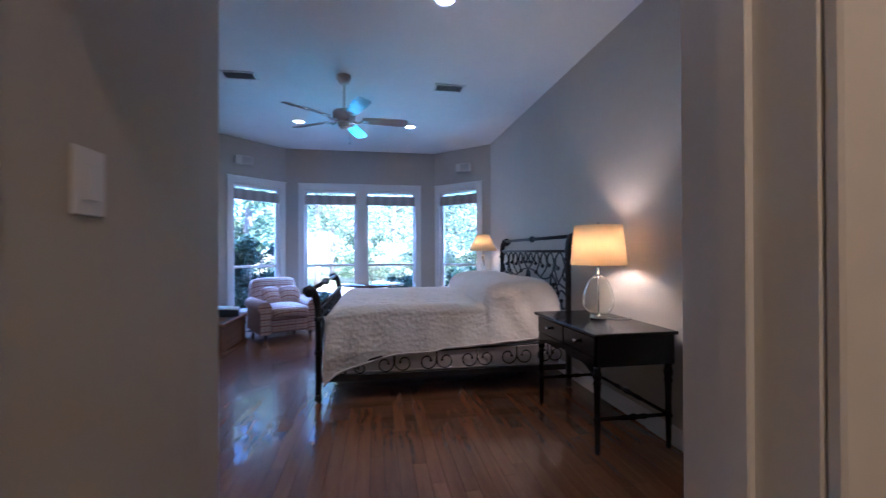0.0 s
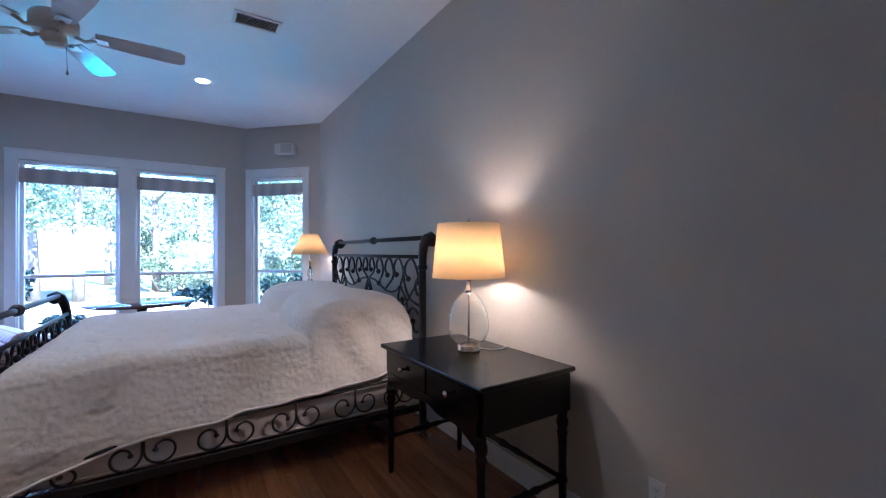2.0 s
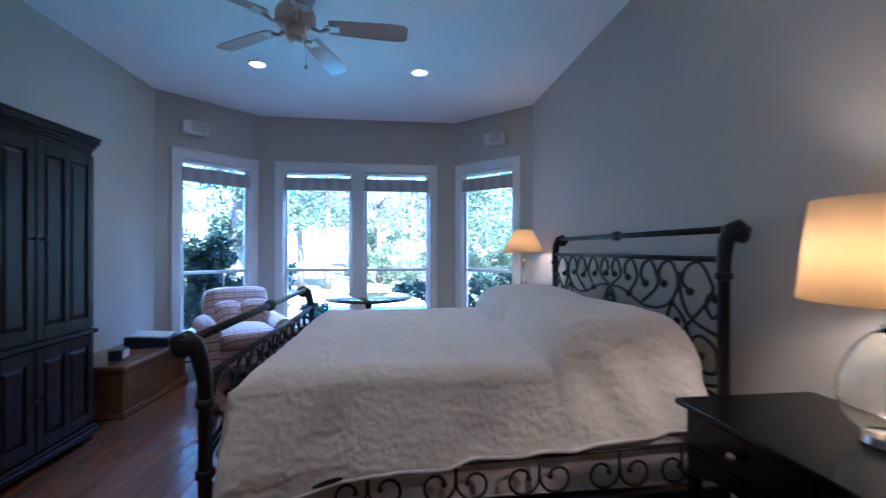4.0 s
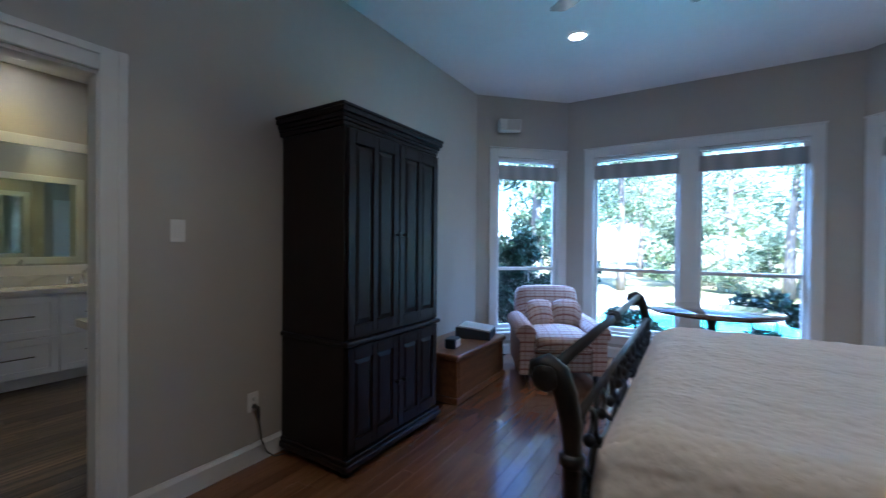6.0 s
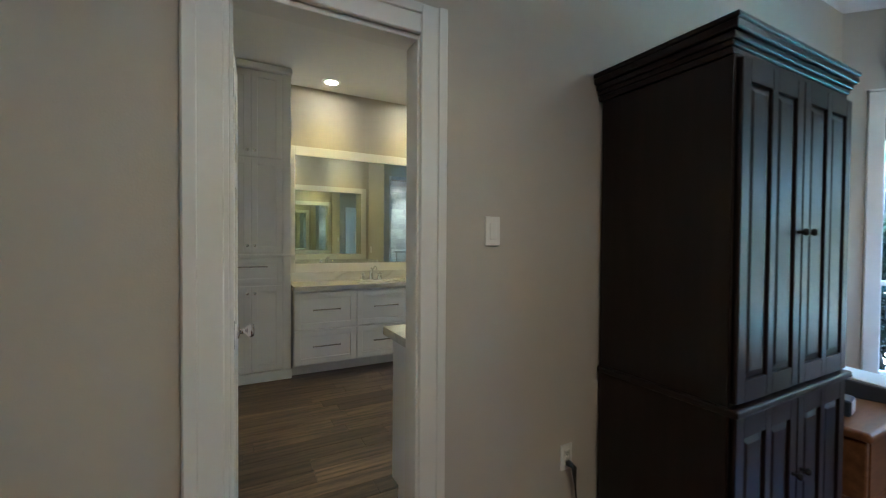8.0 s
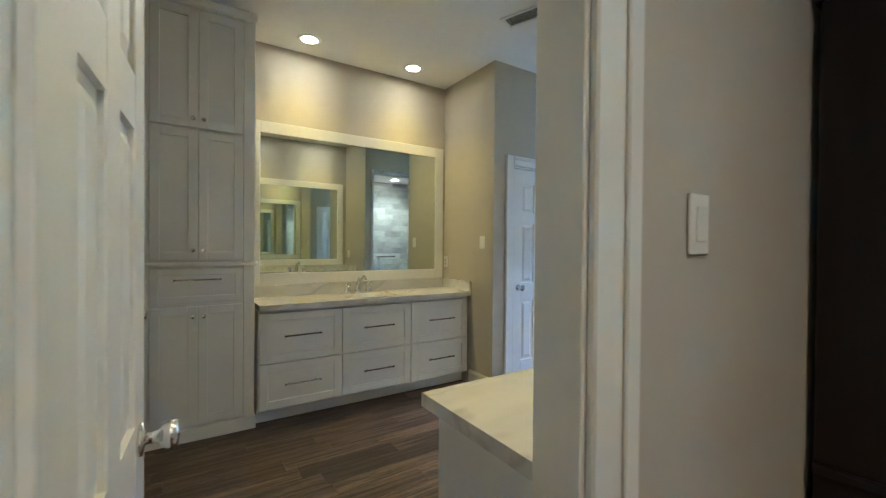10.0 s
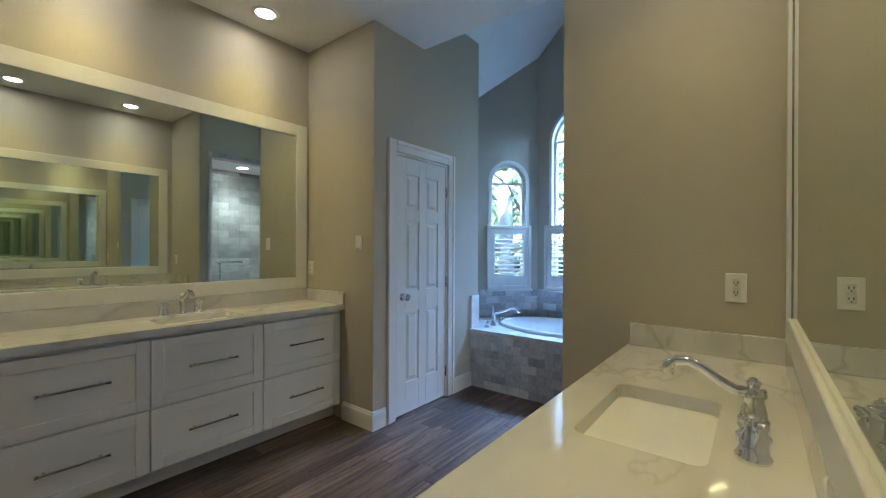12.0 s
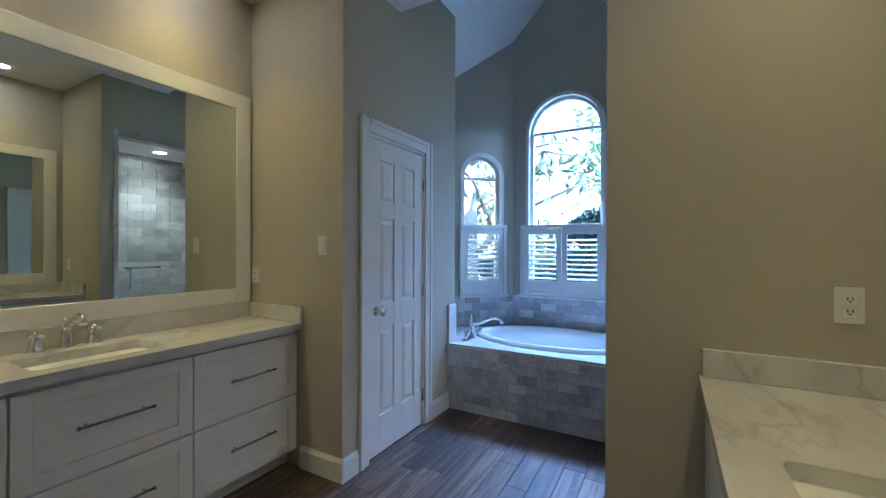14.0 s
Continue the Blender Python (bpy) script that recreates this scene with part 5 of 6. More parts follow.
# scrolls of the head and foot: hooks that hang from the rail, a garland, and scrolls beside the posts
def smooth(points, n=5):
    """A soft curve through the points."""
    ps = [Vector(p) for p in points]
    ps = [ps[0] * 2 - ps[1]] + ps + [ps[-1] * 2 - ps[-2]]
    out = []
    for p0, p1, p2, p3 in zip(ps, ps[1:], ps[2:], ps[3:]):
        for k in range(n):
            t = k / n
            out.append(0.5 * (2 * p1 + (p2 - p0) * t + (2 * p0 - 5 * p1 + 4 * p2 - p3) * t * t + (3 * p1 - p0 - 3 * p2 + p3) * t ** 3))
    return out + [ps[-2]]


def scroll_bar(name, points, plane, r=0.0095, knob=True):
    """A bar through (u, v) points that ends in a leaf-shaped knob."""
    pts = [Vector(plane(p.x, p.y)) for p in smooth([(u, v, 0) for u, v in points])]
    bar = part(name, tube(bmesh.new(), pts, r, 6), IRON, bed)
    if knob:
        part("scroll_knob", lathe(bmesh.new(), [(0, -0.026), (0.015, -0.016), (0.023, 0), (0.016, 0.014), (0, 0.024)], at=pts[-1], seg=10), IRON, bed)
    return bar


for where, x, ztop, hgt in (("head_scroll", XH, 1.253, 0.60), ("foot_scroll", XFT, 0.788, 0.46)):
    f = hgt / 0.60
    for side in (-1, 1):
        def flat(u, v, side=side, x=x, ztop=ztop, f=f):
            return (x, (YN + YF) / 2 + side * u, ztop - v * f)

        def hook(u, w, drop, tail):
            """From the garland up to the rail, over, and back down to a knob."""
            scroll_bar(where, [tail, (u + w * 0.55, drop * 0.62), (u + w * 0.48, drop * 0.28), (u + w * 0.12, 0.004), (u - w * 0.34, drop * 0.14), (u - w * 0.48, drop * 0.40), (u - w * 0.18, drop * 0.58)], flat)
        hook(0.075, 0.10, 0.19, (0.012, 0.19))
        hook(0.245, 0.13, 0.21, (0.225, 0.225))
        hook(0.435, 0.15, 0.25, (0.36, 0.27))
        hook(0.605, 0.15, 0.23, (0.635, 0.235))
        hook(0.815, 0.19, 0.27, (0.73, 0.36))
        # garland from the middle out to its knot, then down to the post
        scroll_bar(where, [(0.0, 0.19), (0.12, 0.195), (0.235, 0.225), (0.38, 0.275), (0.52, 0.275), (0.64, 0.235)], flat)
        part("scroll_knob", lathe(bmesh.new(), [(0, -0.026), (0.016, -0.016), (0.024, 0), (0.016, 0.016), (0, 0.026)], at=flat(0.235, 0.225), seg=10), IRON, bed)
        scroll_bar(where, [(0.70, 0.06), (0.72, 0.20), (0.80, 0.30), (0.96, 0.35)], flat, knob=False)
        scroll_bar(where, [(0.97, 0.24), (0.93, 0.27), (0.89, 0.22), (0.91, 0.16), (0.945, 0.175)], flat)
        scroll_bar(where, [(0.64, 0.24), (0.61, 0.30), (0.63, 0.37), (0.685, 0.37), (0.68, 0.325)], flat)
        scroll_bar(where, [(0.66, 0.24), (0.73, 0.30), (0.78, 0.40)], flat)
        scroll_bar(where, [(0.78, 0.40), (0.86, 0.37), (0.95, 0.42), (0.95, 0.52), (0.87, 0.54), (0.85, 0.47)], flat)
        scroll_bar(where, [(0.78, 0.40), (0.79, 0.52), (0.86, 0.60), (0.97, 0.58)], flat, knob=False)
        # arch and inner loop of the middle
        scroll_bar(where, [(0.0, 0.19), (0.055, 0.26), (0.12, 0.40), (0.24, 0.52), (0.42, 0.55), (0.52, 0.47), (0.44, 0.40), (0.38, 0.46)], flat)
        scroll_bar(where, [(0.0, 0.24), (0.035, 0.30), (0.05, 0.40), (0.16, 0.56), (0.30, 0.60)], flat, 0.008, knob=False)
        part(where, tube(bmesh.new(), [flat(0.0 + 0.03 * math.sin(a), 0.23 + 0.04 * (1 - math.cos(a))) for a in [math.pi * q / 10 for q in range(11)]], 0.008, 6), IRON, bed)
# side rails with their scrolls
for y in (YN + 0.012, YF - 0.012):
    part("side_rail", box(bmesh.new(), XFT + 0.02, XH - 0.02, y - 0.010, y + 0.010, 0.165, 0.215, 0.003), IRON, bed)

    def flat(u, v, y=y):
        return (u, y, v)

    def top_of(u):
        return 0.225 + 0.155 * min(1, max(0, (u + 0.42) / 0.55)) ** 0.8 + 0.045 * max(0, u - 0.1) / 1.6
    part("side_upper_bar", tube(bmesh.new(), [flat(-0.44 + 2.16 * k / 30, top_of(-0.44 + 2.16 * k / 30)) for k in range(31)], 0.009, 8), IRON, bed)
    for k, u in enumerate((-0.28, -0.13, 0.08, 0.24, 0.45, 0.61, 0.82, 0.98, 1.19, 1.35, 1.53, 1.65)):
        r = min(0.078, (top_of(u) - 0.215) * 0.48)
        s = 1 if k % 2 else -1
        c = (u, 0.215 + (top_of(u) - 0.215) * 0.5)
        pts = spiral(c, r, math.pi if s > 0 else 0, 0.98 * s, flat, shrink=0.40)
        part("side_scroll", tube(bmesh.new(), [flat(u - s * r * 1.02, top_of(u) - 0.004)] + pts, 0.0065, 6), IRON, bed)
        part("scroll_knob", lathe(bmesh.new(), [(0, -0.012), (0.010, -0.008), (0.014, 0), (0.010, 0.008), (0, 0.012)], at=pts[-1], seg=8), IRON, bed)
for y in (3.9, 4.5, 5.1):
    part("slat", box(bmesh.new(), XFT + 0.03, XH - 0.03, y - 0.03, y + 0.03, 0.175, 0.20, 0.003), IRON, bed)

spring = boxpart("box_spring", LINEN, None, XFT + 0.08, XH - 0.06, YN + 0.05, YF - 0.05, 0.2015, 0.46, bev=0.03, seg=3)
for z in (0.225, 0.438):
    edge = [(x, y, z) for x, y in ((XFT + 0.085, YN + 0.085), (XFT + 0.115, YN + 0.048), (XH - 0.095, YN + 0.048), (XH - 0.062, YN + 0.085), (XH - 0.062, YF - 0.085), (XH - 0.095, YF - 0.048), (XFT + 0.115, YF - 0.048), (XFT + 0.085, YF - 0.085))]
    part("piping", tube(bmesh.new(), edge, 0.006, 6, closed=True), LINEN, spring, "pale corded piping")
tagged(spring, "pale covered box spring on the iron bed frame", "box spring")
matt = boxpart("mattress", LINEN, None, XFT + 0.07, XH - 0.05, YN + 0.11, YF - 0.11, 0.4605, 0.73, bev=0.06, seg=4)
tagged(matt, "thick pale mattress under a quilt", "mattress")


def pillow_lift(x, y):
    lift = 0.0
    for py in (4.03, 4.98):
        u, v = (x - 1.36) / 0.40, (y - py) / 0.60
        q = u ** 4 + v ** 4
        if q < 1:
            lift += (0.215 * (1 - q) ** 0.55) ** 3
    return min(lift ** (1 / 3), 0.225)


# quilt: one draped sheet
NU, NV = 210, 260
me = bpy.data.meshes.new("quilt")
verts, faces = [], []
HW, RQ = 0.93, 0.09
for i in range(NU + 1):
    x = XFT + 0.05 + (XH - 0.05 - XFT - 0.05) * i / NU
    t = i / NU
    hem = 0.25 + 0.15 * min(1, t / 0.28) ** 0.8 + 0.12 * max(0, t - 0.2) / 0.8
    for j in range(NV + 1):
        v = (j / NV * 2 - 1)
        s = 1 if v >= 0 else -1
        drop = 0.79 - hem
        total = HW + drop
        a = abs(v) * total
        over = a - (HW - RQ)
        if over <= 0:
            y, z = a, 0.0
        elif over < RQ * math.pi / 2:
            y, z = HW - RQ + RQ * math.sin(over / RQ), -RQ * (1 - math.cos(over / RQ))
        else:
            dd = over - RQ * math.pi / 2
            y, z = HW + 0.075 * min(1, dd / 0.3), -RQ - dd
            fold = min(1, dd / 0.18)
            y += fold * (0.018 * math.sin(x * 9 + 1.3 * s) + 0.012 * math.sin(x * 21 + 2 * s))
        yy = 4.505 + s * y
        zz = 0.79 + z + 0.012 * noise.noise((x * 3, yy * 3, 3.1)) + 0.007 * noise.noise((x * 9, yy * 9, 0))
        lift = pillow_lift(x, 4.505 + s * min(y, HW))
        flank = max(0.0, 1 + z * 3.0)
        zz += lift * flank
        # rounded foot edge, tucked inside the footboard
        d = x - (XFT + 0.05)
        if d < 0.16:
            zz -= 0.10 * (1 - d / 0.16) ** 2 * (1 if z > -0.02 else 0.6)
        if x > 1.62:
            zz -= 0.25 * (x - 1.62) * flank
        crease = 1 - abs(noise.noise((x * 4.5 + yy * 2.0, yy * 5.5 - x * 1.5 + zz * 4, 1.7))) * 2.4
        fine = 1 - abs(noise.noise((x * 9 - yy * 5, yy * 22 + zz * 16, 5.2))) * 2.4
        swell = 0.0015 * max(0.0, crease) ** 3 + 0.003 * max(0.0, fine) ** 3
        if z > -0.06:
            zz += swell
        else:
            yy += s * swell * 1.5
            # soft folds that fall slantwise from the pillows
            if x > 0.9:
                yy += s * 0.010 * math.sin((x + 0.7 * zz) * 22) * min(1, (x - 0.9) * 3)
        yy += 0.008 * noise.noise((x * 5, zz * 6, 7.7))
        verts.append((x, yy, zz))
for i in range(NU):
    for j in range(NV):
        a = i * (NV + 1) + j
        faces.append((a, a + 1, a + NV + 2, a + NV + 1))
# the end that hangs inside the footboard
row0 = len(verts)
for k in range(1, 9):
    for j in range(NV + 1):
        x, y, z = verts[j]
        verts.append((x - 0.012 + 0.012 * math.cos(k) * 0.4, y, max(z - 0.05 * k, 0.24 + 0.02 * math.sin(y * 8))))
for k in range(8):
    for j in range(NV):
        a = j if k == 0 else row0 + (k - 1) * (NV + 1) + j
        b = row0 + k * (NV + 1) + j
        faces.append((a + 1, a, b, b + 1))
me.from_pydata(verts, [], faces)
me.polygons.foreach_set("use_smooth", [True] * len(me.polygons))
me.materials.append(QUILT)
quilt = new("quilt", me)
mod = quilt.modifiers.new("thick", "SOLIDIFY")
mod.thickness, mod.offset = 0.012, 1
for j in (0, NV):
    part("hem_binding", tube(bmesh.new(), [verts[i * (NV + 1) + j] for i in range(0, NU + 1, 2)], 0.009, 6), LINEN, quilt)
tagged(quilt, "cream quilted bedspread draped over mattress and pillows", "bedspread")


# nightstands
def nightstand():
    ns = empty("nightstand", pose(1.605, 2.73, 0), "black painted two-drawer nightstand with turned legs", "nightstand", "nightstands by the bed")
    X0, X1, Y0, Y1 = -0.275, 0.275, -0.44, 0.475
    boxpart("tabletop", BLACKWOOD, ns, X0 - 0.015, X1 + 0.015, Y0 - 0.02, Y1 + 0.02, 0.733, 0.756, bev=0.006, seg=2)
    boxpart("case", BLACKWOOD, ns, X0 + 0.02, X1, Y0, Y1, 0.545, 0.7325, bev=0.003)
    for a, b in ((Y0 + 0.02, -0.006), (0.006, Y1 - 0.02)):
        d = boxpart("drawer", BLACKWOOD, ns, X0 + 0.006, X0 + 0.0195, a, b, 0.60, 0.725, bev=0.003)
        part("knob", lathe(bmesh.new(), [(0.007, 0), (0.006, 0.012), (0.014, 0.018), (0.016, 0.026), (0.010, 0.032), (0, 0.033)], seg=14, m=Matrix.Translation((X0 + 0.0062, (a + b) / 2, 0.665)) @ Matrix.Rotation(radians(-90), 4, "Y")), CHROME, d, "clear faceted knob")
    bm = bmesh.new()
    n = 24
    for k in range(n):
        ya, yb = (Y0 + 0.03 + (Y1 - Y0 - 0.06) * q / n for q in (k, k + 1))
        za, zb = (0.545 - 0.05 * (abs(2 * q / n - 1) ** 2.2) - 0.010 * math.cos(q / n * math.tau * 3) for q in (k, k + 1))
        vs = [bm.verts.new(p) for p in ((X0 + 0.008, ya, za), (X0 + 0.008, yb, zb), (X0 + 0.008, yb, 0.598), (X0 + 0.008, ya, 0.598), (X0 + 0.019, ya, za), (X0 + 0.019, yb, zb), (X0 + 0.019, yb, 0.598), (X0 + 0.019, ya, 0.598))]
        for q in ((0, 1, 2, 3), (7, 6, 5, 4), (0, 4, 5, 1)):
            bm.faces.new([vs[i] for i in q])
    bmesh.ops.remove_doubles(bm, verts=bm.verts, dist=1e-5)
    part("scalloped_apron", bm, BLACKWOOD, ns)
    prof = [(0.013, 0), (0.016, 0.02), (0.017, 0.10), (0.020, 0.20), (0.026, 0.21), (0.020, 0.225), (0.018, 0.30), (0.022, 0.42), (0.027, 0.44), (0.020, 0.455), (0.028, 0.475), (0.028, 0.50), (0.022, 0.515), (0.024, 0.544)]
    for x in (X0 + 0.03, X1 - 0.025):
        for y in (Y0 + 0.03, Y1 - 0.03):
            part("leg", lathe(bmesh.new(), prof, at=(x, y, 0), seg=14), BLACKWOOD, ns)
    knop = [0.012, 0.012, 0.018, 0.013, 0.022, 0.013, 0.018, 0.012, 0.012]

    def bar(p, q):
        p, q = Vector(p), Vector(q)
        return part("stretcher", tube(bmesh.new(), [p.lerp(q, t) for t in (0, 0.3, 0.36, 0.44, 0.5, 0.56, 0.64, 0.7, 1)], knop, 10), BLACKWOOD, ns)
    bar((X1 - 0.025, Y0 + 0.03, 0.215), (X1 - 0.025, Y1 - 0.03, 0.215))
    for y in (Y0 + 0.03, Y1 - 0.03):
        bar((X0 + 0.03, y, 0.215), (X1 - 0.025, y, 0.215))
    return ns


ns1 = nightstand()
ns2 = copy_thing(ns1, pose(1.605, 6.02, 0))


SHADE = shade_material("cream_lampshade_cloth", (0.82, 0.66, 0.42))
BULB = (1.0, 0.72, 0.42)


def shade_part(r0, r1, z0, z1, parent, pleats=0):
    bm = bmesh.new()
    seg = 64
    rings = []
    for r, z in ((r0, z0), (r1, z1), (r1 - 0.003, z1), (r0 - 0.003, z0)):
        rings.append([bm.verts.new((r * (1 + (0.012 * math.cos(k * math.pi) if pleats else 0)) * math.cos(k * math.tau / seg), r * (1 + (0.012 * math.cos(k * math.pi) if pleats else 0)) * math.sin(k * math.tau / seg), z)) for k in range(seg)])
    for i in range(4):
        a, b = rings[i], rings[(i + 1) % 4]
        for k in range(seg):
            bm.faces.new((a[k], a[(k + 1) % seg], b[(k + 1) % seg], b[k])).smooth = True
    sh = part("shade", bm, SHADE, parent, "glowing cream cloth shade")
    bm = bmesh.new()
    for a in (0, 2.094, 4.189):
        tube(bm, [(0, 0, z1 - 0.03), (0.97 * r1 * math.cos(a), 0.97 * r1 * math.sin(a), z1 - 0.012)], 0.002, 5)
    part("shade_spider", bm, NICKEL, sh)
    return sh


la = empty("table_lamp", pose(1.655, 2.80, 0.7565), "lit table lamp with a clear glass egg base and drum shade", "table lamp", "bedside lamps")
part("foot", lathe(bmesh.new(), [(0.062, 0), (0.062, 0.010), (0.058, 0.014), (0.060, 0.030), (0.052, 0.036), (0, 0.037)], seg=32), NICKEL, la, "brushed nickel foot")
egg = [(0.050, 0.038), (0.086, 0.058), (0.108, 0.096), (0.114, 0.140), (0.108, 0.190), (0.092, 0.240), (0.068, 0.285), (0.042, 0.314), (0.020, 0.327)]
part("glass_body", lathe(bmesh.new(), egg + [(r - 0.003, z - 0.001) for r, z in reversed(egg)], seg=40), CLEAR, la, "clear blown-glass egg")
bm = tube(bmesh.new(), [(0, 0, 0.037), (0, 0, 0.33)], 0.006, 10)
lathe(bm, [(0.018, 0.328), (0.018, 0.340), (0.011, 0.346), (0.013, 0.40), (0.018, 0.405), (0.018, 0.45), (0, 0.452)], seg=16)
tube(bm, [(0, 0, 0.45), (0, 0, 0.70)], 0.003, 6)
lathe(bm, [(0.004, 0.70), (0.010, 0.708), (0.005, 0.72), (0, 0.728)], seg=10)
part("stem", bm, NICKEL, la)
shade_part(0.202, 0.172, 0.405, 0.700, la)
lamp("lamp_bulb", "POINT", pose(1.655, 2.80, 0.7565 + 0.52), 1.7, BULB, shadow_soft_size=0.05)

lb = empty("table_lamp", pose(1.66, 6.12, 0.7565), "lit table lamp with a glass baluster base and pleated shade", "table lamp", "bedside lamps")
part("glass_body", lathe(bmesh.new(), [(0.065, 0), (0.065, 0.012), (0.030, 0.03), (0.022, 0.06), (0.045, 0.10), (0.052, 0.14), (0.030, 0.19), (0.020, 0.22), (0.036, 0.26), (0.038, 0.29), (0.020, 0.33), (0.012, 0.36)], seg=28), CLEAR, lb, "turned clear glass body")
bm = lathe(bmesh.new(), [(0.013, 0.361), (0.013, 0.40), (0.018, 0.405), (0.018, 0.45), (0, 0.452)], seg=14)
tube(bm, [(0, 0, 0.45), (0, 0, 0.775)], 0.003, 6)
part("stem", bm, BRASS, lb)
shade_part(0.225, 0.095, 0.515, 0.770, lb, 1)
lamp("lamp_bulb", "POINT", pose(1.66, 6.12, 0.7565 + 0.60), 0.95, BULB, shadow_soft_size=0.05)

# armoire
AX0, AX1, AY0, AY1 = XL + 0.02, -1.814, 3.955, 4.882
arm = empty("armoire", pose(0, 0, 0), "tall espresso-stained wooden armoire with panelled doors and crown", "armoire")
boxpart("upper_case", ESPRESSO, arm, AX0, AX1 - 0.022, AY0, AY1, 0.745, 1.965, bev=0.004)
boxpart("lower_case", ESPRESSO, arm, AX0, AX1 - 0.022, AY0, AY1, 0.10, 0.7445, bev=0.004)
bm = bmesh.new()
for o, za, zb in ((0.010, 1.9655, 1.99), (0.017, 1.99, 2.01), (0.026, 2.01, 2.035), (0.040, 2.035, 2.065), (0.046, 2.065, 2.085)):
    box(bm, AX0 - 0.015, AX1 - 0.034 + o, AY0 - o, AY1 + o, za, zb - 0.0005, 0.004)
part("crown", bm, ESPRESSO, arm, "stepped crown moulding")
boxpart("waist_moulding", ESPRESSO, arm, AX0, AX1 + 0.016, AY0 - 0.014, AY1 + 0.014, 0.728, 0.758, bev=0.008, seg=2)
bm = bmesh.new()
box(bm, AX0, AX1 + 0.022, AY0 - 0.02, AY1 + 0.02, 0.035, 0.075, 0.006)
box(bm, AX0, AX1 + 0.008, AY0 - 0.010, AY1 + 0.010, 0.075, 0.0995, 0.004)
part("plinth", bm, ESPRESSO, arm)
for x in (AX0 + 0.05, AX1 - 0.03):
    for y in (AY0 + 0.03, AY1 - 0.03):
        part("foot", lathe(bmesh.new(), [(0.025, 0), (0.036, 0.012), (0.034, 0.026), (0.028, 0.0345)], at=(x, y, 0), seg=14), ESPRESSO, arm)
mid = (AY0 + AY1) / 2
for za, zb, kz in ((0.77, 1.95, 1.367), (0.115, 0.72, 0.425)):
    for ya, yb, ky in ((AY0 + 0.012, mid - 0.003, mid - 0.035), (mid + 0.003, AY1 - 0.012, mid + 0.035)):
        fields = []
        door = part("cabinet_door", box(bmesh.new(), AX1 - 0.0215, AX1 - 0.012, ya, yb, za, zb), ESPRESSO, arm)
        st = 0.055
        cuts = [(ya, ya + st), ((ya + yb) / 2 - 0.022, (ya + yb) / 2 + 0.022), (yb - st, yb)]
        for a, b in cuts:
            part("stile", box(bmesh.new(), AX1 - 0.0214, AX1, a, b, za, zb, 0.003), ESPRESSO, door)
        for (a, b), (c, d) in zip(cuts, cuts[1:]):
            for p, q in ((za, za + 0.075), (zb - 0.075, zb)):
                part("rail", box(bmesh.new(), AX1 - 0.0213, AX1 - 0.0004, b, c, p, q, 0.0), ESPRESSO, door)
            fields.append((b, c))
        for b, c in fields:
            pb = bmesh.new()
            v0 = [pb.verts.new((AX1 - 0.0118, y, z)) for y, z in ((b + 0.006, za + 0.081), (c - 0.006, za + 0.081), (c - 0.006, zb - 0.081), (b + 0.006, zb - 0.081))]
            v1 = [pb.verts.new((AX1 - 0.004, y, z)) for y, z in ((b + 0.028, za + 0.105), (c - 0.028, za + 0.105), (c - 0.028, zb - 0.105), (b + 0.028, zb - 0.105))]
            pb.faces.new(v1)
            for k in range(4):
                pb.faces.new((v0[k], v0[(k + 1) % 4], v1[(k + 1) % 4], v1[k]))
            part("raised_panel", pb, ESPRESSO, door)
        part("knob", lathe(bmesh.new(), [(0.008, 0), (0.006, 0.014), (0.014, 0.022), (0.015, 0.030), (0.008, 0.036), (0, 0.037)], seg=14, m=Matrix.Translation((AX1 - 0.0003, ky, kz)) @ Matrix.Rotation(radians(90), 4, "Y")), IRON, door, "small black metal knob")

# blanket chest
CHESTWOOD = material("brown_chest_wood", (0.25, 0.115, 0.05), 0.32, second=(0.13, 0.055, 0.025), scale=4, stretch=(6, 0.5, 6), bump=0.06, bump_scale=50)
ch = empty("blanket_chest", pose(-2.075, 5.65, 0), "low brown wooden blanket chest with a rounded lid", "chest")
boxpart("body", CHESTWOOD, ch, -0.26, 0.25, -0.46, 0.47, 0.05, 0.355, bev=0.006)
boxpart("plinth", CHESTWOOD, ch, -0.265, 0.265, -0.475, 0.485, 0.0, 0.0495, bev=0.006)
boxpart("lid", CHESTWOOD, ch, -0.27, 0.275, -0.485, 0.495, 0.3555, 0.405, bev=0.018, seg=3)
for y in (-0.40, 0.41):
    boxpart("corner_post", CHESTWOOD, ch, 0.25, 0.257, y - 0.03, y + 0.03, 0.05, 0.354, bev=0.002)

# document box and small clock on the chest
NAVY = material("dark_blue_plastic", (0.03, 0.05, 0.075), 0.35, second=(0.025, 0.04, 0.06), scale=20)
PALE = material("pale_blue_plastic", (0.66, 0.71, 0.73), 0.3, second=(0.61, 0.66, 0.68), scale=20)
sc = empty("desktop_scanner", pose(-2.02, 5.90, 0.4055, 0, 0, 14), "dark blue desktop scanner with a sloping pale lid", "scanner")
bm = bmesh.new()
vs = [bm.verts.new(p) for p in ((-0.17, -0.15, 0), (0.17, -0.15, 0), (0.17, 0.15, 0), (-0.17, 0.15, 0), (-0.17, -0.15, 0.11), (0.17, -0.15, 0.075), (0.17, 0.15, 0.075), (-0.17, 0.15, 0.11))]
for q in ((0, 3, 2, 1), (4, 5, 6, 7), (0, 1, 5, 4), (1, 2, 6, 5), (2, 3, 7, 6), (3, 0, 4, 7)):
    bm.faces.new([vs[i] for i in q])
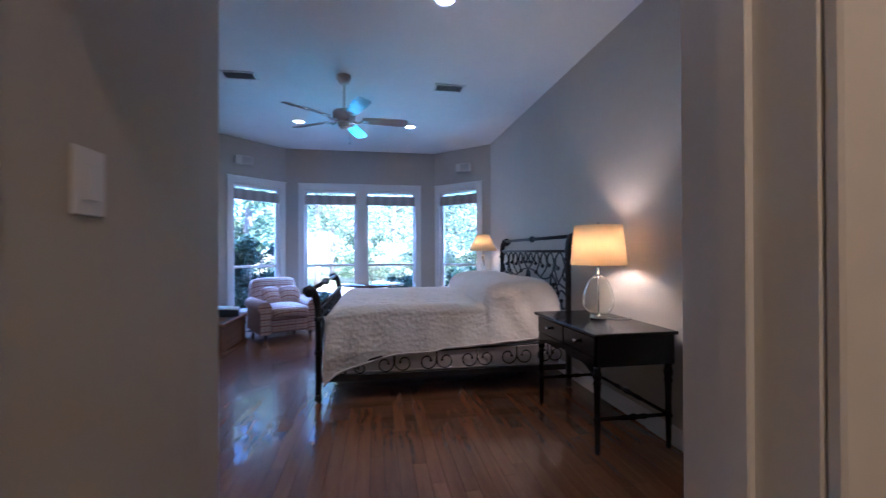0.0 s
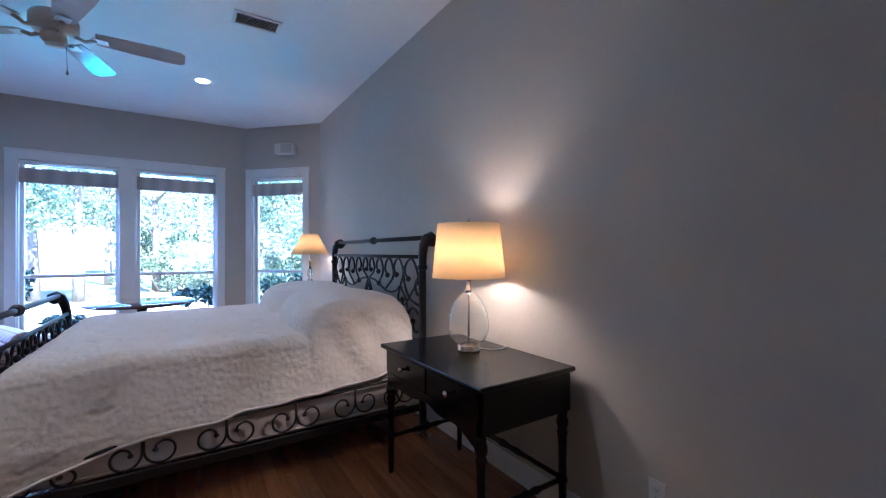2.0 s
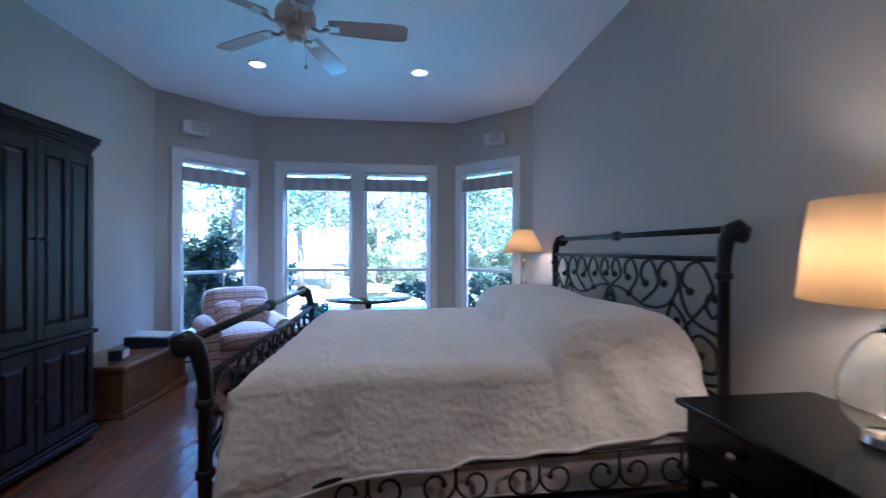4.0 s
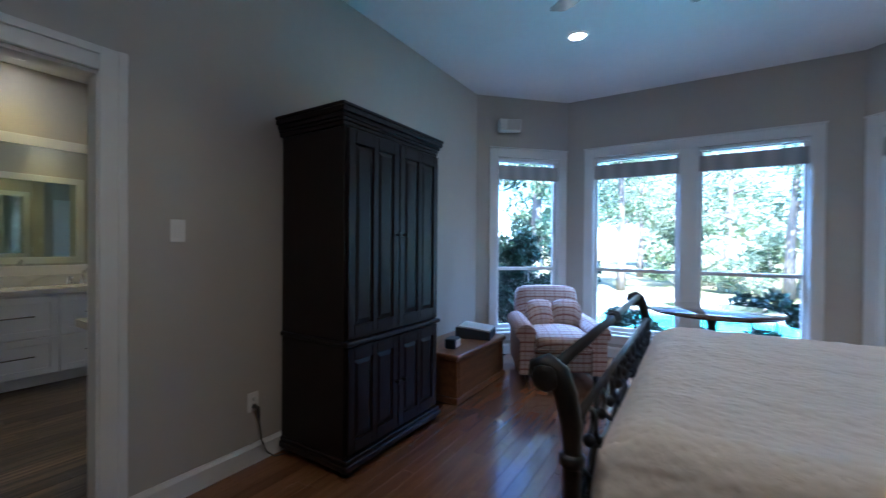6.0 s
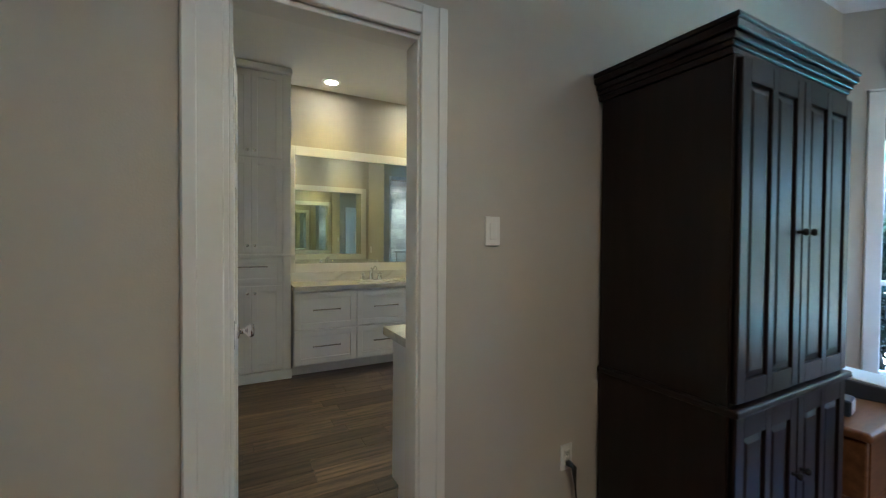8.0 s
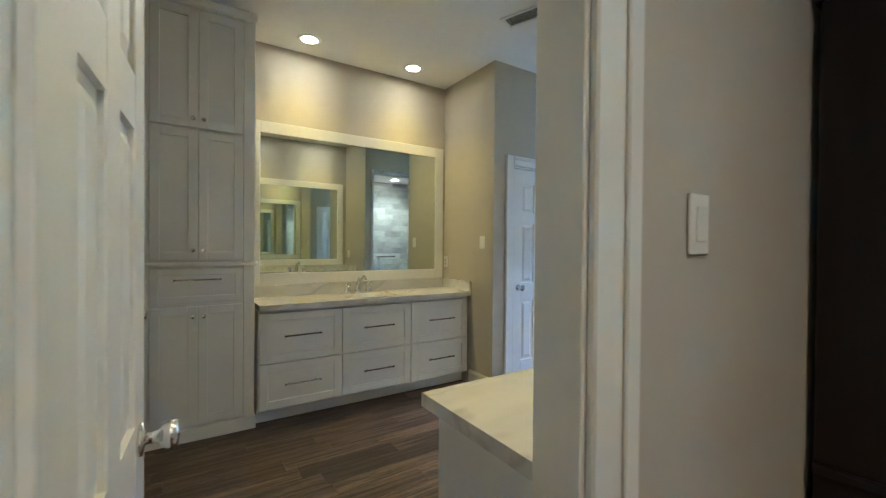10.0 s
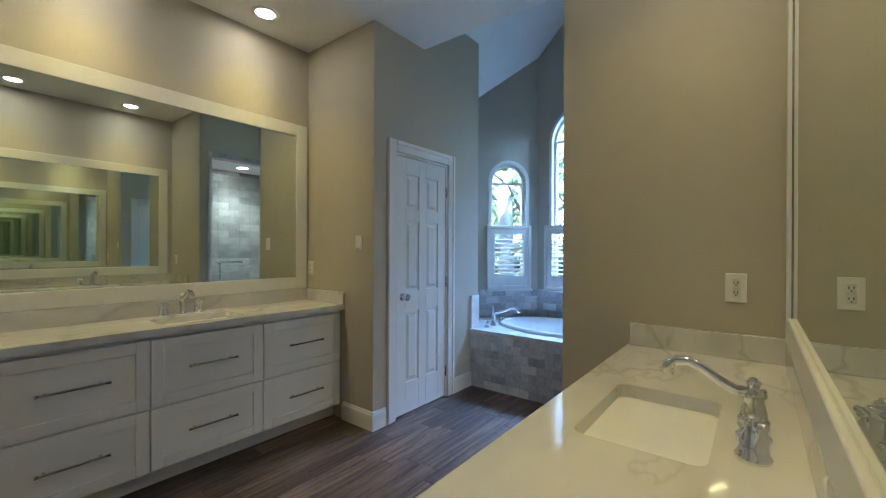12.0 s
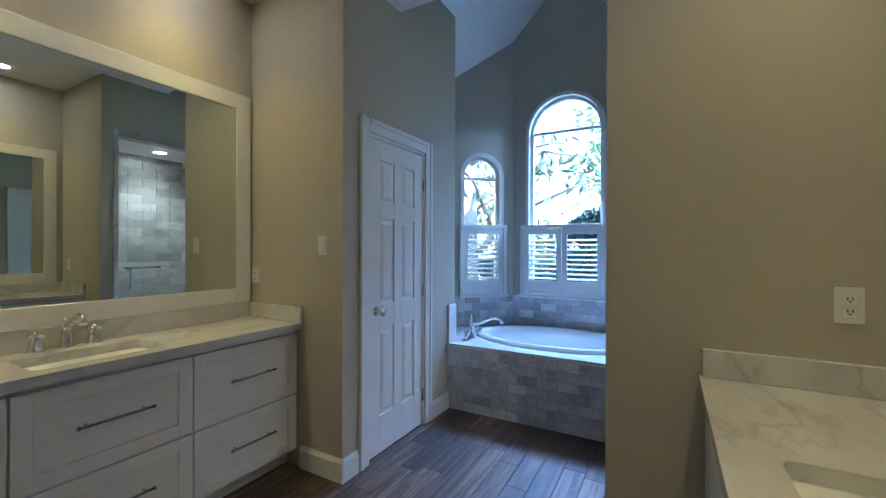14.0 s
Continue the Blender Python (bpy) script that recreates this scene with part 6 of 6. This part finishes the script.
bmesh.ops.bevel(bm, geom=list(bm.edges), offset=0.006, segments=1, affect="EDGES")
part("housing", bm, NAVY, sc)
part("lid", box(bmesh.new(), -0.145, 0.16, -0.142, 0.142, 0, 0.014, 0.004, m=Matrix.Translation((0.0, 0, 0.0935)) @ Matrix.Rotation(math.atan2(0.035, 0.34), 4, "Y")), PALE, sc, "pale sloping lid")
sb = empty("desk_clock", pose(-1.99, 5.40, 0.4055, 0, 0, 10), "small black and white desk clock", "clock")
boxpart("housing", NAVY, sb, -0.05, 0.05, -0.07, 0.07, 0, 0.085, bev=0.008)
boxpart("dial_plate", PLASTIC, sb, 0.0502, 0.054, -0.055, 0.055, 0.012, 0.075, bev=0.001)


# plaid armchair
def plaid(name):
    """Cream cloth with crossing red-brown stripes."""
    m = bpy.data.materials.new(name)
    m.use_nodes = True
    n, l = m.node_tree.nodes, m.node_tree.links
    b = n["Principled BSDF"]
    b.inputs["Roughness"].default_value = 0.92
    co, sep = n.new("ShaderNodeTexCoord"), n.new("ShaderNodeSeparateXYZ")
    l.new(co.outputs["Object"], sep.inputs[0])

    def stripe(source, period, lo, hi, shift):
        a, w = n.new("ShaderNodeMath"), n.new("ShaderNodeMath")
        a.operation, a.inputs[1].default_value, a.inputs[2].default_value = "MULTIPLY_ADD", 1 / period, shift
        l.new(source, a.inputs[0])
        w.operation = "FRACT"
        l.new(a.outputs[0], w.inputs[0])
        p, q, r = n.new("ShaderNodeMath"), n.new("ShaderNodeMath"), n.new("ShaderNodeMath")
        p.operation, p.inputs[1].default_value = "GREATER_THAN", lo
        q.operation, q.inputs[1].default_value = "LESS_THAN", hi
        r.operation = "MULTIPLY"
        l.new(w.outputs[0], p.inputs[0]), l.new(w.outputs[0], q.inputs[0]), l.new(p.outputs[0], r.inputs[0]), l.new(q.outputs[0], r.inputs[1])
        return r.outputs[0]
    yz = n.new("ShaderNodeMath")
    yz.operation = "ADD"
    l.new(sep.outputs["Z"], yz.inputs[0]), l.new(sep.outputs["Y"], yz.inputs[1])
    total = None
    for src, per, lo, hi, sh in ((yz.outputs[0], 0.085, 0.0, 0.24, 0.1), (yz.outputs[0], 0.085, 0.0, 0.14, 0.1), (yz.outputs[0], 0.085, 0.56, 0.64, 0.1), (sep.outputs["X"], 0.11, 0.0, 0.12, 0.3), (sep.outputs["X"], 0.11, 0.52, 0.56, 0.3)):
        o = stripe(src, per, lo, hi, sh)
        if total is None:
            total = o
        else:
            s = n.new("ShaderNodeMath")
            s.operation = "ADD"
            l.new(total, s.inputs[0]), l.new(o, s.inputs[1])
            total = s.outputs[0]
    sc_ = n.new("ShaderNodeMath")
    sc_.operation, sc_.inputs[1].default_value, sc_.use_clamp = "MULTIPLY", 0.5, True
    l.new(total, sc_.inputs[0])
    mx = n.new("ShaderNodeMix")
    mx.data_type = "RGBA"
    mx.inputs[6].default_value, mx.inputs[7].default_value = (0.54, 0.42, 0.36, 1), (0.25, 0.105, 0.085, 1)
    l.new(sc_.outputs[0], mx.inputs[0]), l.new(mx.outputs[2], b.inputs["Base Color"])
    tx, bp = n.new("ShaderNodeTexNoise"), n.new("ShaderNodeBump")
    tx.inputs["Scale"].default_value = 260
    bp.inputs["Strength"].default_value, bp.inputs["Distance"].default_value = 0.3, 0.003
    l.new(co.outputs["Object"], tx.inputs["Vector"]), l.new(tx.outputs["Fac"], bp.inputs["Height"]), l.new(bp.outputs["Normal"], b.inputs["Normal"])
    return m


PLAID = plaid("red_cream_plaid_cloth")


def cushion(name, parent, x0, x1, y0, y1, z0, z1, bev, m=None, seg=5, puff=0.0):
    bm = bmesh.new()
    box(bm, x0, x1, y0, y1, z0, z1)
    bmesh.ops.subdivide_edges(bm, edges=bm.edges[:], cuts=6, use_grid_fill=True)
    c, h = Vector(((x0 + x1) / 2, (y0 + y1) / 2, (z0 + z1) / 2)), Vector(((x1 - x0) / 2, (y1 - y0) / 2, (z1 - z0) / 2))
    for v in bm.verts:
        d = v.co - c
        u = Vector((d.x / h.x, d.y / h.y, d.z / h.z))
        # rounded box
        core = Vector((max(-h.x + bev, min(h.x - bev, d.x)), max(-h.y + bev, min(h.y - bev, d.y)), max(-h.z + bev, min(h.z - bev, d.z))))
        e = d - core
        if e.length > 1e-6:
            d = core + e.normalized() * min(e.length, bev)
        if puff:
            w = [(1 - u.x ** 2), (1 - u.y ** 2), (1 - u.z ** 2)]
            d += Vector((u.x * w[1] * w[2], u.y * w[0] * w[2], u.z * w[0] * w[1])) * puff
        v.co = c + d
    if m is not None:
        bmesh.ops.transform(bm, matrix=m, verts=bm.verts)
    return part(name, bm, PLAID, parent, smooth=True)


ac = empty("armchair", pose(-1.46, 6.57, 0, 0, 0, 29), "cream and red plaid upholstered armchair", "armchair")
cushion("base", ac, -0.38, 0.38, -0.46, 0.36, 0.10, 0.33, 0.03)
cushion("seat_cushion", ac, -0.262, 0.262, -0.55, 0.20, 0.325, 0.475, 0.05, puff=0.025)
cushion("backrest", ac, -0.335, 0.335, 0.14, 0.36, 0.33, 0.885, 0.06, m=Matrix.Translation((0, 0.04, 0)) @ Matrix.Rotation(radians(-9), 4, "X"), puff=0.02)
for sx in (-1, 1):
    bm = bmesh.new()
    prof = [(-0.075, 0.10), (-0.075, 0.42)] + [(0.012 - 0.100 * math.cos(radians(-25 + q * 13)), 0.475 + 0.092 * math.sin(radians(-25 + q * 13))) for q in range(18)] + [(0.075, 0.42), (0.075, 0.10)]
    ends = [[bm.verts.new((sx * (0.335 + u), y, z - 0.035 * max(0.0, -y - 0.2))) for u, z in prof] for y in (-0.48, -0.46, -0.2, 0.1, 0.30)]
    for k in range(len(prof)):
        ends[0][k].co.x += (sx * 0.345 - ends[0][k].co.x) * 0.12
    for p, q in zip(ends, ends[1:]):
        for k in range(len(prof)):
            bm.faces.new((p[k], p[k - 1], q[k - 1], q[k])).smooth = True
    bm.faces.new(ends[0]), bm.faces.new(ends[-1])
    part("arm", bm, PLAID, ac, "low rolled plaid arm")
for x in (-0.32, 0.32):
    for y in (-0.41, 0.31):
        part("leg", lathe(bmesh.new(), [(0.018, 0), (0.022, 0.02), (0.030, 0.101)], at=(x, y, 0), seg=12), ESPRESSO, ac, "dark wooden leg")
part("seat_piping", tube(bmesh.new(), [(-0.26, 0.1, 0.345), (-0.262, -0.50, 0.345), (-0.22, -0.548, 0.345), (0.22, -0.548, 0.345), (0.262, -0.50, 0.345), (0.26, 0.1, 0.345)], 0.008, 6), PLAID, ac)
for k, (x, rz, tilt) in enumerate(((-0.10, 14, -24), (0.12, -10, -20))):
    tp = empty("throw_pillow", ac.matrix_world @ pose(x * 1.2, 0.04, 0.59, tilt, 0, rz), "small square plaid throw pillow on the armchair", "pillow", "chair pillows")
    cushion("cover", tp, -0.135, 0.135, -0.035, 0.035, -0.125, 0.125, 0.03, puff=0.028)

# round table by the windows
rt = empty("round_table", pose(-0.06, 6.70, 0), "round polished dark wooden table on a pedestal", "table")
part("tabletop", lathe(bmesh.new(), [(0.48, 0.715), (0.51, 0.722), (0.52, 0.732), (0.515, 0.742), (0.0, 0.743)], seg=64), material("polished_table_top", (0.09, 0.045, 0.025), 0.08, second=(0.05, 0.025, 0.015), scale=4, stretch=(5, 0.6, 5), coat=1.0), rt)
part("pedestal", lathe(bmesh.new(), [(0.10, 0.714), (0.06, 0.69), (0.035, 0.60), (0.05, 0.45), (0.07, 0.36), (0.05, 0.28), (0.065, 0.22), (0.03, 0.18)], seg=24), ESPRESSO, rt)
for k in range(4):
    a = math.tau * k / 4 + 0.5
    part("foot", tube(bmesh.new(), [(0.03 * math.cos(a), 0.03 * math.sin(a), 0.24), (0.16 * math.cos(a), 0.16 * math.sin(a), 0.17), (0.28 * math.cos(a), 0.28 * math.sin(a), 0.06), (0.34 * math.cos(a), 0.34 * math.sin(a), 0.024)], [0.032, 0.028, 0.022, 0.024], 10), ESPRESSO, rt)

# ceiling fan
FANW = material("fan_white_enamel", (0.62, 0.58, 0.52), 0.35, second=(0.57, 0.53, 0.47), scale=6)
BLADE = material("fan_blade_pale_wood", (0.60, 0.55, 0.49), 0.16, second=(0.52, 0.47, 0.41), scale=3, stretch=(0.6, 6, 6), coat=0.4)
fan = empty("ceiling_fan", pose(-0.32, 4.28, H), "cream five-blade ceiling fan on a long rod, at rest", "ceiling fan")
part("canopy", lathe(bmesh.new(), [(0.072, 0), (0.075, -0.03), (0.055, -0.075), (0.018, -0.09)], seg=28), FANW, fan)
part("downrod", tube(bmesh.new(), [(0, 0, -0.09), (0, 0, -0.36)], 0.013, 12), FANW, fan)
part("motor", lathe(bmesh.new(), [(0.02, -0.34), (0.05, -0.355), (0.10, -0.365), (0.115, -0.39), (0.115, -0.445), (0.095, -0.47), (0.06, -0.48), (0, -0.48)], seg=36), FANW, fan)
part("switch_housing", lathe(bmesh.new(), [(0.058, -0.481), (0.062, -0.515), (0.045, -0.535), (0.03, -0.54)], seg=28), FANW, fan)
part("lower_cap", lathe(bmesh.new(), [(0.044, -0.5355), (0.042, -0.55), (0, -0.556)], seg=24), PLASTIC, fan)
bm = bmesh.new()
tube(bm, [(0.05, 0.02, -0.53), (0.055, 0.02, -0.68)], 0.0015, 5)
lathe(bm, [(0, -0.705), (0.008, -0.697), (0.006, -0.68), (0, -0.675)], at=(0.055, 0.02, 0), seg=10)
part("pull_chain", bm, NICKEL, fan)
for k in range(5):
    a = radians(3 + 72 * k)
    rot = Matrix.Rotation(a, 4, "Z")
    bm = bmesh.new()
    tube(bm, [(0.09, 0, -0.465), (0.14, 0, -0.485), (0.19, 0, -0.46)], [0.013, 0.010, 0.013], 8)
    box(bm, 0.17, 0.25, -0.035, 0.035, -0.464, -0.458, 0.002)
    bmesh.ops.transform(bm, matrix=rot, verts=bm.verts)
    iron = part("blade_iron", bm, FANW, fan)
    bm = bmesh.new()
    prof = [(0.19, -0.052), (0.25, -0.058), (0.55, -0.07), (0.635, -0.066), (0.66, -0.045), (0.66, 0.045), (0.635, 0.066), (0.55, 0.07), (0.25, 0.058), (0.19, 0.052)]
    lo, hi = ([bm.verts.new((x, y, z)) for x, y in prof] for z in (-0.003, 0.003))
    bm.faces.new(lo), bm.faces.new(hi[::-1])
    for i in range(len(prof)):
        bm.faces.new((lo[i], lo[i - 1], hi[i - 1], hi[i]))
    bmesh.ops.transform(bm, matrix=rot @ Matrix.Translation((0, 0, -0.452)) @ Matrix.Rotation(radians(-13), 4, "X"), verts=bm.verts)
    part("blade", bm, BLADE, fan)


# ---- fittings ----
def register(x, y, z, w, d, mat, label, rz=0):
    v = empty("ceiling_vent", pose(x, y, z, 0, 0, rz), label, "vent", "ceiling vents")
    bm = bmesh.new()
    for a in ((-w / 2, w / 2, -d / 2, -d / 2 + 0.025), (-w / 2, w / 2, d / 2 - 0.025, d / 2), (-w / 2, -w / 2 + 0.025, -d / 2 + 0.025, d / 2 - 0.025), (w / 2 - 0.025, w / 2, -d / 2 + 0.025, d / 2 - 0.025)):
        box(bm, *a, -0.012, -0.001, 0.003)
    part("frame", bm, mat, v)
    boxpart("backing", DARKHOLE, v, -w / 2 + 0.025, w / 2 - 0.025, -d / 2 + 0.025, d / 2 - 0.025, -0.003, -0.001, bev=0)
    n = 7
    for k in range(n):
        yy = -d / 2 + 0.03 + (d - 0.06) * (k + 0.5) / n
        bm = box(bmesh.new(), -w / 2 + 0.025, w / 2 - 0.025, -0.008, 0.008, -0.0008, 0.0008)
        bmesh.ops.transform(bm, matrix=Matrix.Translation((0, yy, -0.009)) @ Matrix.Rotation(radians(38), 4, "X"), verts=bm.verts)
        part("slat", bm, mat, v)


register(0.81, 4.40, H, 0.34, 0.20, TRIM, "white slatted register in the bedroom ceiling")
register(-1.38, 4.42, H, 0.34, 0.20, TRIM, "white slatted register in the bedroom ceiling")
register(-4.14, 4.58, HB, 0.30, 0.16, PLASTIC, "cream slatted register in the bathroom ceiling", 20)

SPK = material("speaker_white", (0.66, 0.65, 0.62), 0.5)
GRILLE = material("speaker_grille", (0.50, 0.49, 0.47), 0.8, bump=0.6, bump_scale=500)
for p0, p1, s, z, tw in ((BL, LL, 0.80, 2.72, -8), (RR, BR, 0.50, 2.73, 10)):
    m, _ = run(p0, p1)
    sp = empty("wall_speaker", m @ pose(s, 0, z), "small white loudspeaker on a wall bracket", "loudspeaker", "bay speakers")
    part("bracket", tube(bmesh.new(), [(0, 0.001, -0.05), (0, 0.03, -0.05), (0, 0.05, -0.02)], 0.010, 8), SPK, sp)
    body = box(bmesh.new(), -0.13, 0.13, 0.04, 0.15, -0.07, 0.07, 0.010, seg=2)
    bmesh.ops.transform(body, matrix=Matrix.Rotation(radians(tw), 4, "Z"), verts=body.verts)
    b = part("cabinet", body, SPK, sp)
    gr = box(bmesh.new(), -0.115, 0.04, 0.1505, 0.155, -0.058, 0.058, 0.002)
    bmesh.ops.transform(gr, matrix=Matrix.Rotation(radians(tw), 4, "Z"), verts=gr.verts)
    part("grille", gr, GRILLE, sp)


def plate(m, kind, label, w=0.070, h=0.114):
    """A wall plate in a frame whose y points out of the wall."""
    p = empty("light_switch" if kind == "switch" else "power_outlet", m, label, "switch" if kind == "switch" else "outlet", "wall plates")
    boxpart("cover_plate", PLASTIC, p, -w / 2, w / 2, 0.001, 0.007, -h / 2, h / 2, bev=0.002)
    if kind == "switch":
        for x in ([0] if w < 0.1 else [-0.023, 0.023]):
            boxpart("rocker", PLASTIC, p, x - 0.016, x + 0.016, 0.0072, 0.011, -0.033, 0.033, bev=0.002)
    else:
        boxpart("device_face", PLASTIC, p, -0.0175, 0.0175, 0.0071, 0.0085, -0.036, 0.036, bev=0.0006)
        for z in (-0.019, 0.019):
            s = boxpart("socket", PLASTIC, p, -0.014, 0.014, 0.0086, 0.0098, z - 0.015, z + 0.015, bev=0.003)
            for x in (-0.006, 0.006):
                boxpart("slot", DARKHOLE, s, x - 0.0014, x + 0.0014, 0.0099, 0.0103, z - 0.003, z + 0.007, bev=0)
            boxpart("earth_hole", DARKHOLE, s, -0.0022, 0.0022, 0.0099, 0.0103, z - 0.011, z - 0.006, bev=0)
    return p


plate(pose(XL, 3.363, 1.363, 0, 0, -90), "switch", "white rocker switch on the bedroom wall")
out1 = plate(pose(XL, 3.773, 0.365, 0, 0, -90), "outlet", "white power outlet above the baseboard")
out2 = plate(pose(XR, 1.90, 0.325, 0, 0, 90), "outlet", "white power outlet above the baseboard")
plate(pose(-0.5, 0.797, 1.388, 0, 0, -90), "switch", "white rocker switch in the entry", w=0.08, h=0.118)
plate(pose(-4.925, YA, 1.346, 0, 0, 180), "switch", "white rocker switch beside the long vanity")
plate(pose(-5.53, YA, 1.146, 0, 0, 180), "outlet", "white power outlet beside the mirror")
plate(pose(-2.665, YA, 1.158, 0, 0, 180), "outlet", "white power outlet above the marble splash")
CORD = material("black_cord", (0.012, 0.012, 0.012), 0.5)


def cord(points, radii, mat, parent, label):
    """A flex that hangs from its outlet, in the outlet's own frame."""
    inv = parent.matrix_world.inverted()
    return part("plugged_cord", tube(bmesh.new(), [inv @ Vector(p) for p in points], radii, 8), mat, parent, label)


cord([(XL + 0.012, 3.773, 0.343), (XL + 0.045, 3.78, 0.335), (XL + 0.05, 3.785, 0.25), (XL + 0.045, 3.80, 0.15), (XL + 0.05, 3.83, 0.06), (XL + 0.06, 3.88, 0.012), (XL + 0.08, 3.94, 0.008)],
     [0.014, 0.012, 0.004, 0.004, 0.004, 0.004, 0.004], CORD, out1, "black plug and cord")
cord([(XR - 0.012, 1.90, 0.303), (XR - 0.035, 1.905, 0.295), (XR - 0.04, 1.92, 0.22), (XR - 0.035, 1.96, 0.10), (XR - 0.03, 2.02, 0.012), (XR - 0.03, 2.20, 0.006), (XR - 0.03, 2.60, 0.006)],
     [0.012, 0.010, 0.0035, 0.0035, 0.0035, 0.0035, 0.0035], PLASTIC, out2, "thin pale plug and cord")
part("flex", tube(bmesh.new(), [(0.06, 0, 0.008), (0.105, -0.06, 0.004), (0.165, -0.08, 0.004), (0.225, -0.06, 0.004)], 0.003, 6), PLASTIC, la, "thin clear flex")


# ---- floor boards, piece by piece ----
def boards(parent_name, x0, x1, y0, y1, width, lengths, thick, top, near, mat, mat_far, seed, joint, keep):
    """Boards along y; those inside the stretch near are pieces of their own, the rest is one mesh."""
    rng = random.Random(seed)
    parent = bpy.data.objects[parent_name]
    meshes, far, count = {}, [], 0
    x = x0
    while x < x1 - 0.01:
        w = min(width, x1 - x)
        y = y0 - rng.uniform(0, lengths[-1])
        while y < y1:
            L = rng.choice(lengths)
            a, b = max(y, y0), min(y + L, y1)
            y += L
            if b - a < 0.03 or not keep(x + w / 2, (a + b) / 2):
                continue
            cx, cy = x + w / 2, (a + b) / 2
            if near(cx, cy) and count < 300:
                count += 1
                key = (round(w, 3), round(b - a, 3))
                if key not in meshes:
                    me = bpy.data.meshes.new("plank")
                    bt = box(bmesh.new(), joint / 2, key[0] - joint / 2, joint / 2, key[1] - joint / 2, -thick, 0, 0.0008)
                    bmesh.ops.recalc_face_normals(bt, faces=bt.faces)
                    bt.to_mesh(me), bt.free()
                    me.materials.append(mat)
                    meshes[key] = me
                ob = new("plank", meshes[key])
                ob.parent = parent
                ob.location = (x, a, top + rng.uniform(-0.0002, 0.0002))
            else:
                far.append((x + joint / 2, x + w - joint / 2, a + joint / 2, b - joint / 2))
        x += width
    vs, fs = [], []
    for a, b, c, d in far:
        k = len(vs)
        vs += [(a, c, top), (b, c, top), (b, d, top), (a, d, top), (a, c, top - thick), (b, c, top - thick), (b, d, top - thick), (a, d, top - thick)]
        fs += [(k, k + 1, k + 2, k + 3), (k, k + 4, k + 5, k + 1), (k + 1, k + 5, k + 6, k + 2), (k + 2, k + 6, k + 7, k + 3), (k + 3, k + 7, k + 4, k)]
    me = bpy.data.meshes.new("far_planks")
    me.from_pydata(vs, [], fs)
    me.materials.append(mat_far)
    ob = new("far_planks", me)
    ob.parent = parent
    ob["kind"] = "stuff"


boards("floor_bedroom", XL - 0.04, XR, 0.36, 7.45, 0.083, (0.6, 0.9, 1.2, 1.5), 0.012, 0.0, lambda x, y: -2.0 < x < 1.9 and 1.5 < y < 5.2, OAK, OAK_I, 3, 0.0012,
       lambda x, y: y < LL[1] - 0.02 + min(x - XL, XR - x) and not (x < -0.52 and y < 1.38))
boards("floor_bath", XM, XL - 0.045, 2.31, YT + 0.02, 0.125, (0.6, 0.9, 0.9), 0.008, 0.0, lambda x, y: True, PLANK, PLANK_I, 8, 0.0025,
       lambda x, y: not (x > XS and y > YA))
structure(boxpart("trim_threshold", OAK, None, XL - 0.05, XL - 0.0, 2.449, 3.036, 0.0005, 0.010, bev=0.004), "dark wooden threshold strip", "threshold")
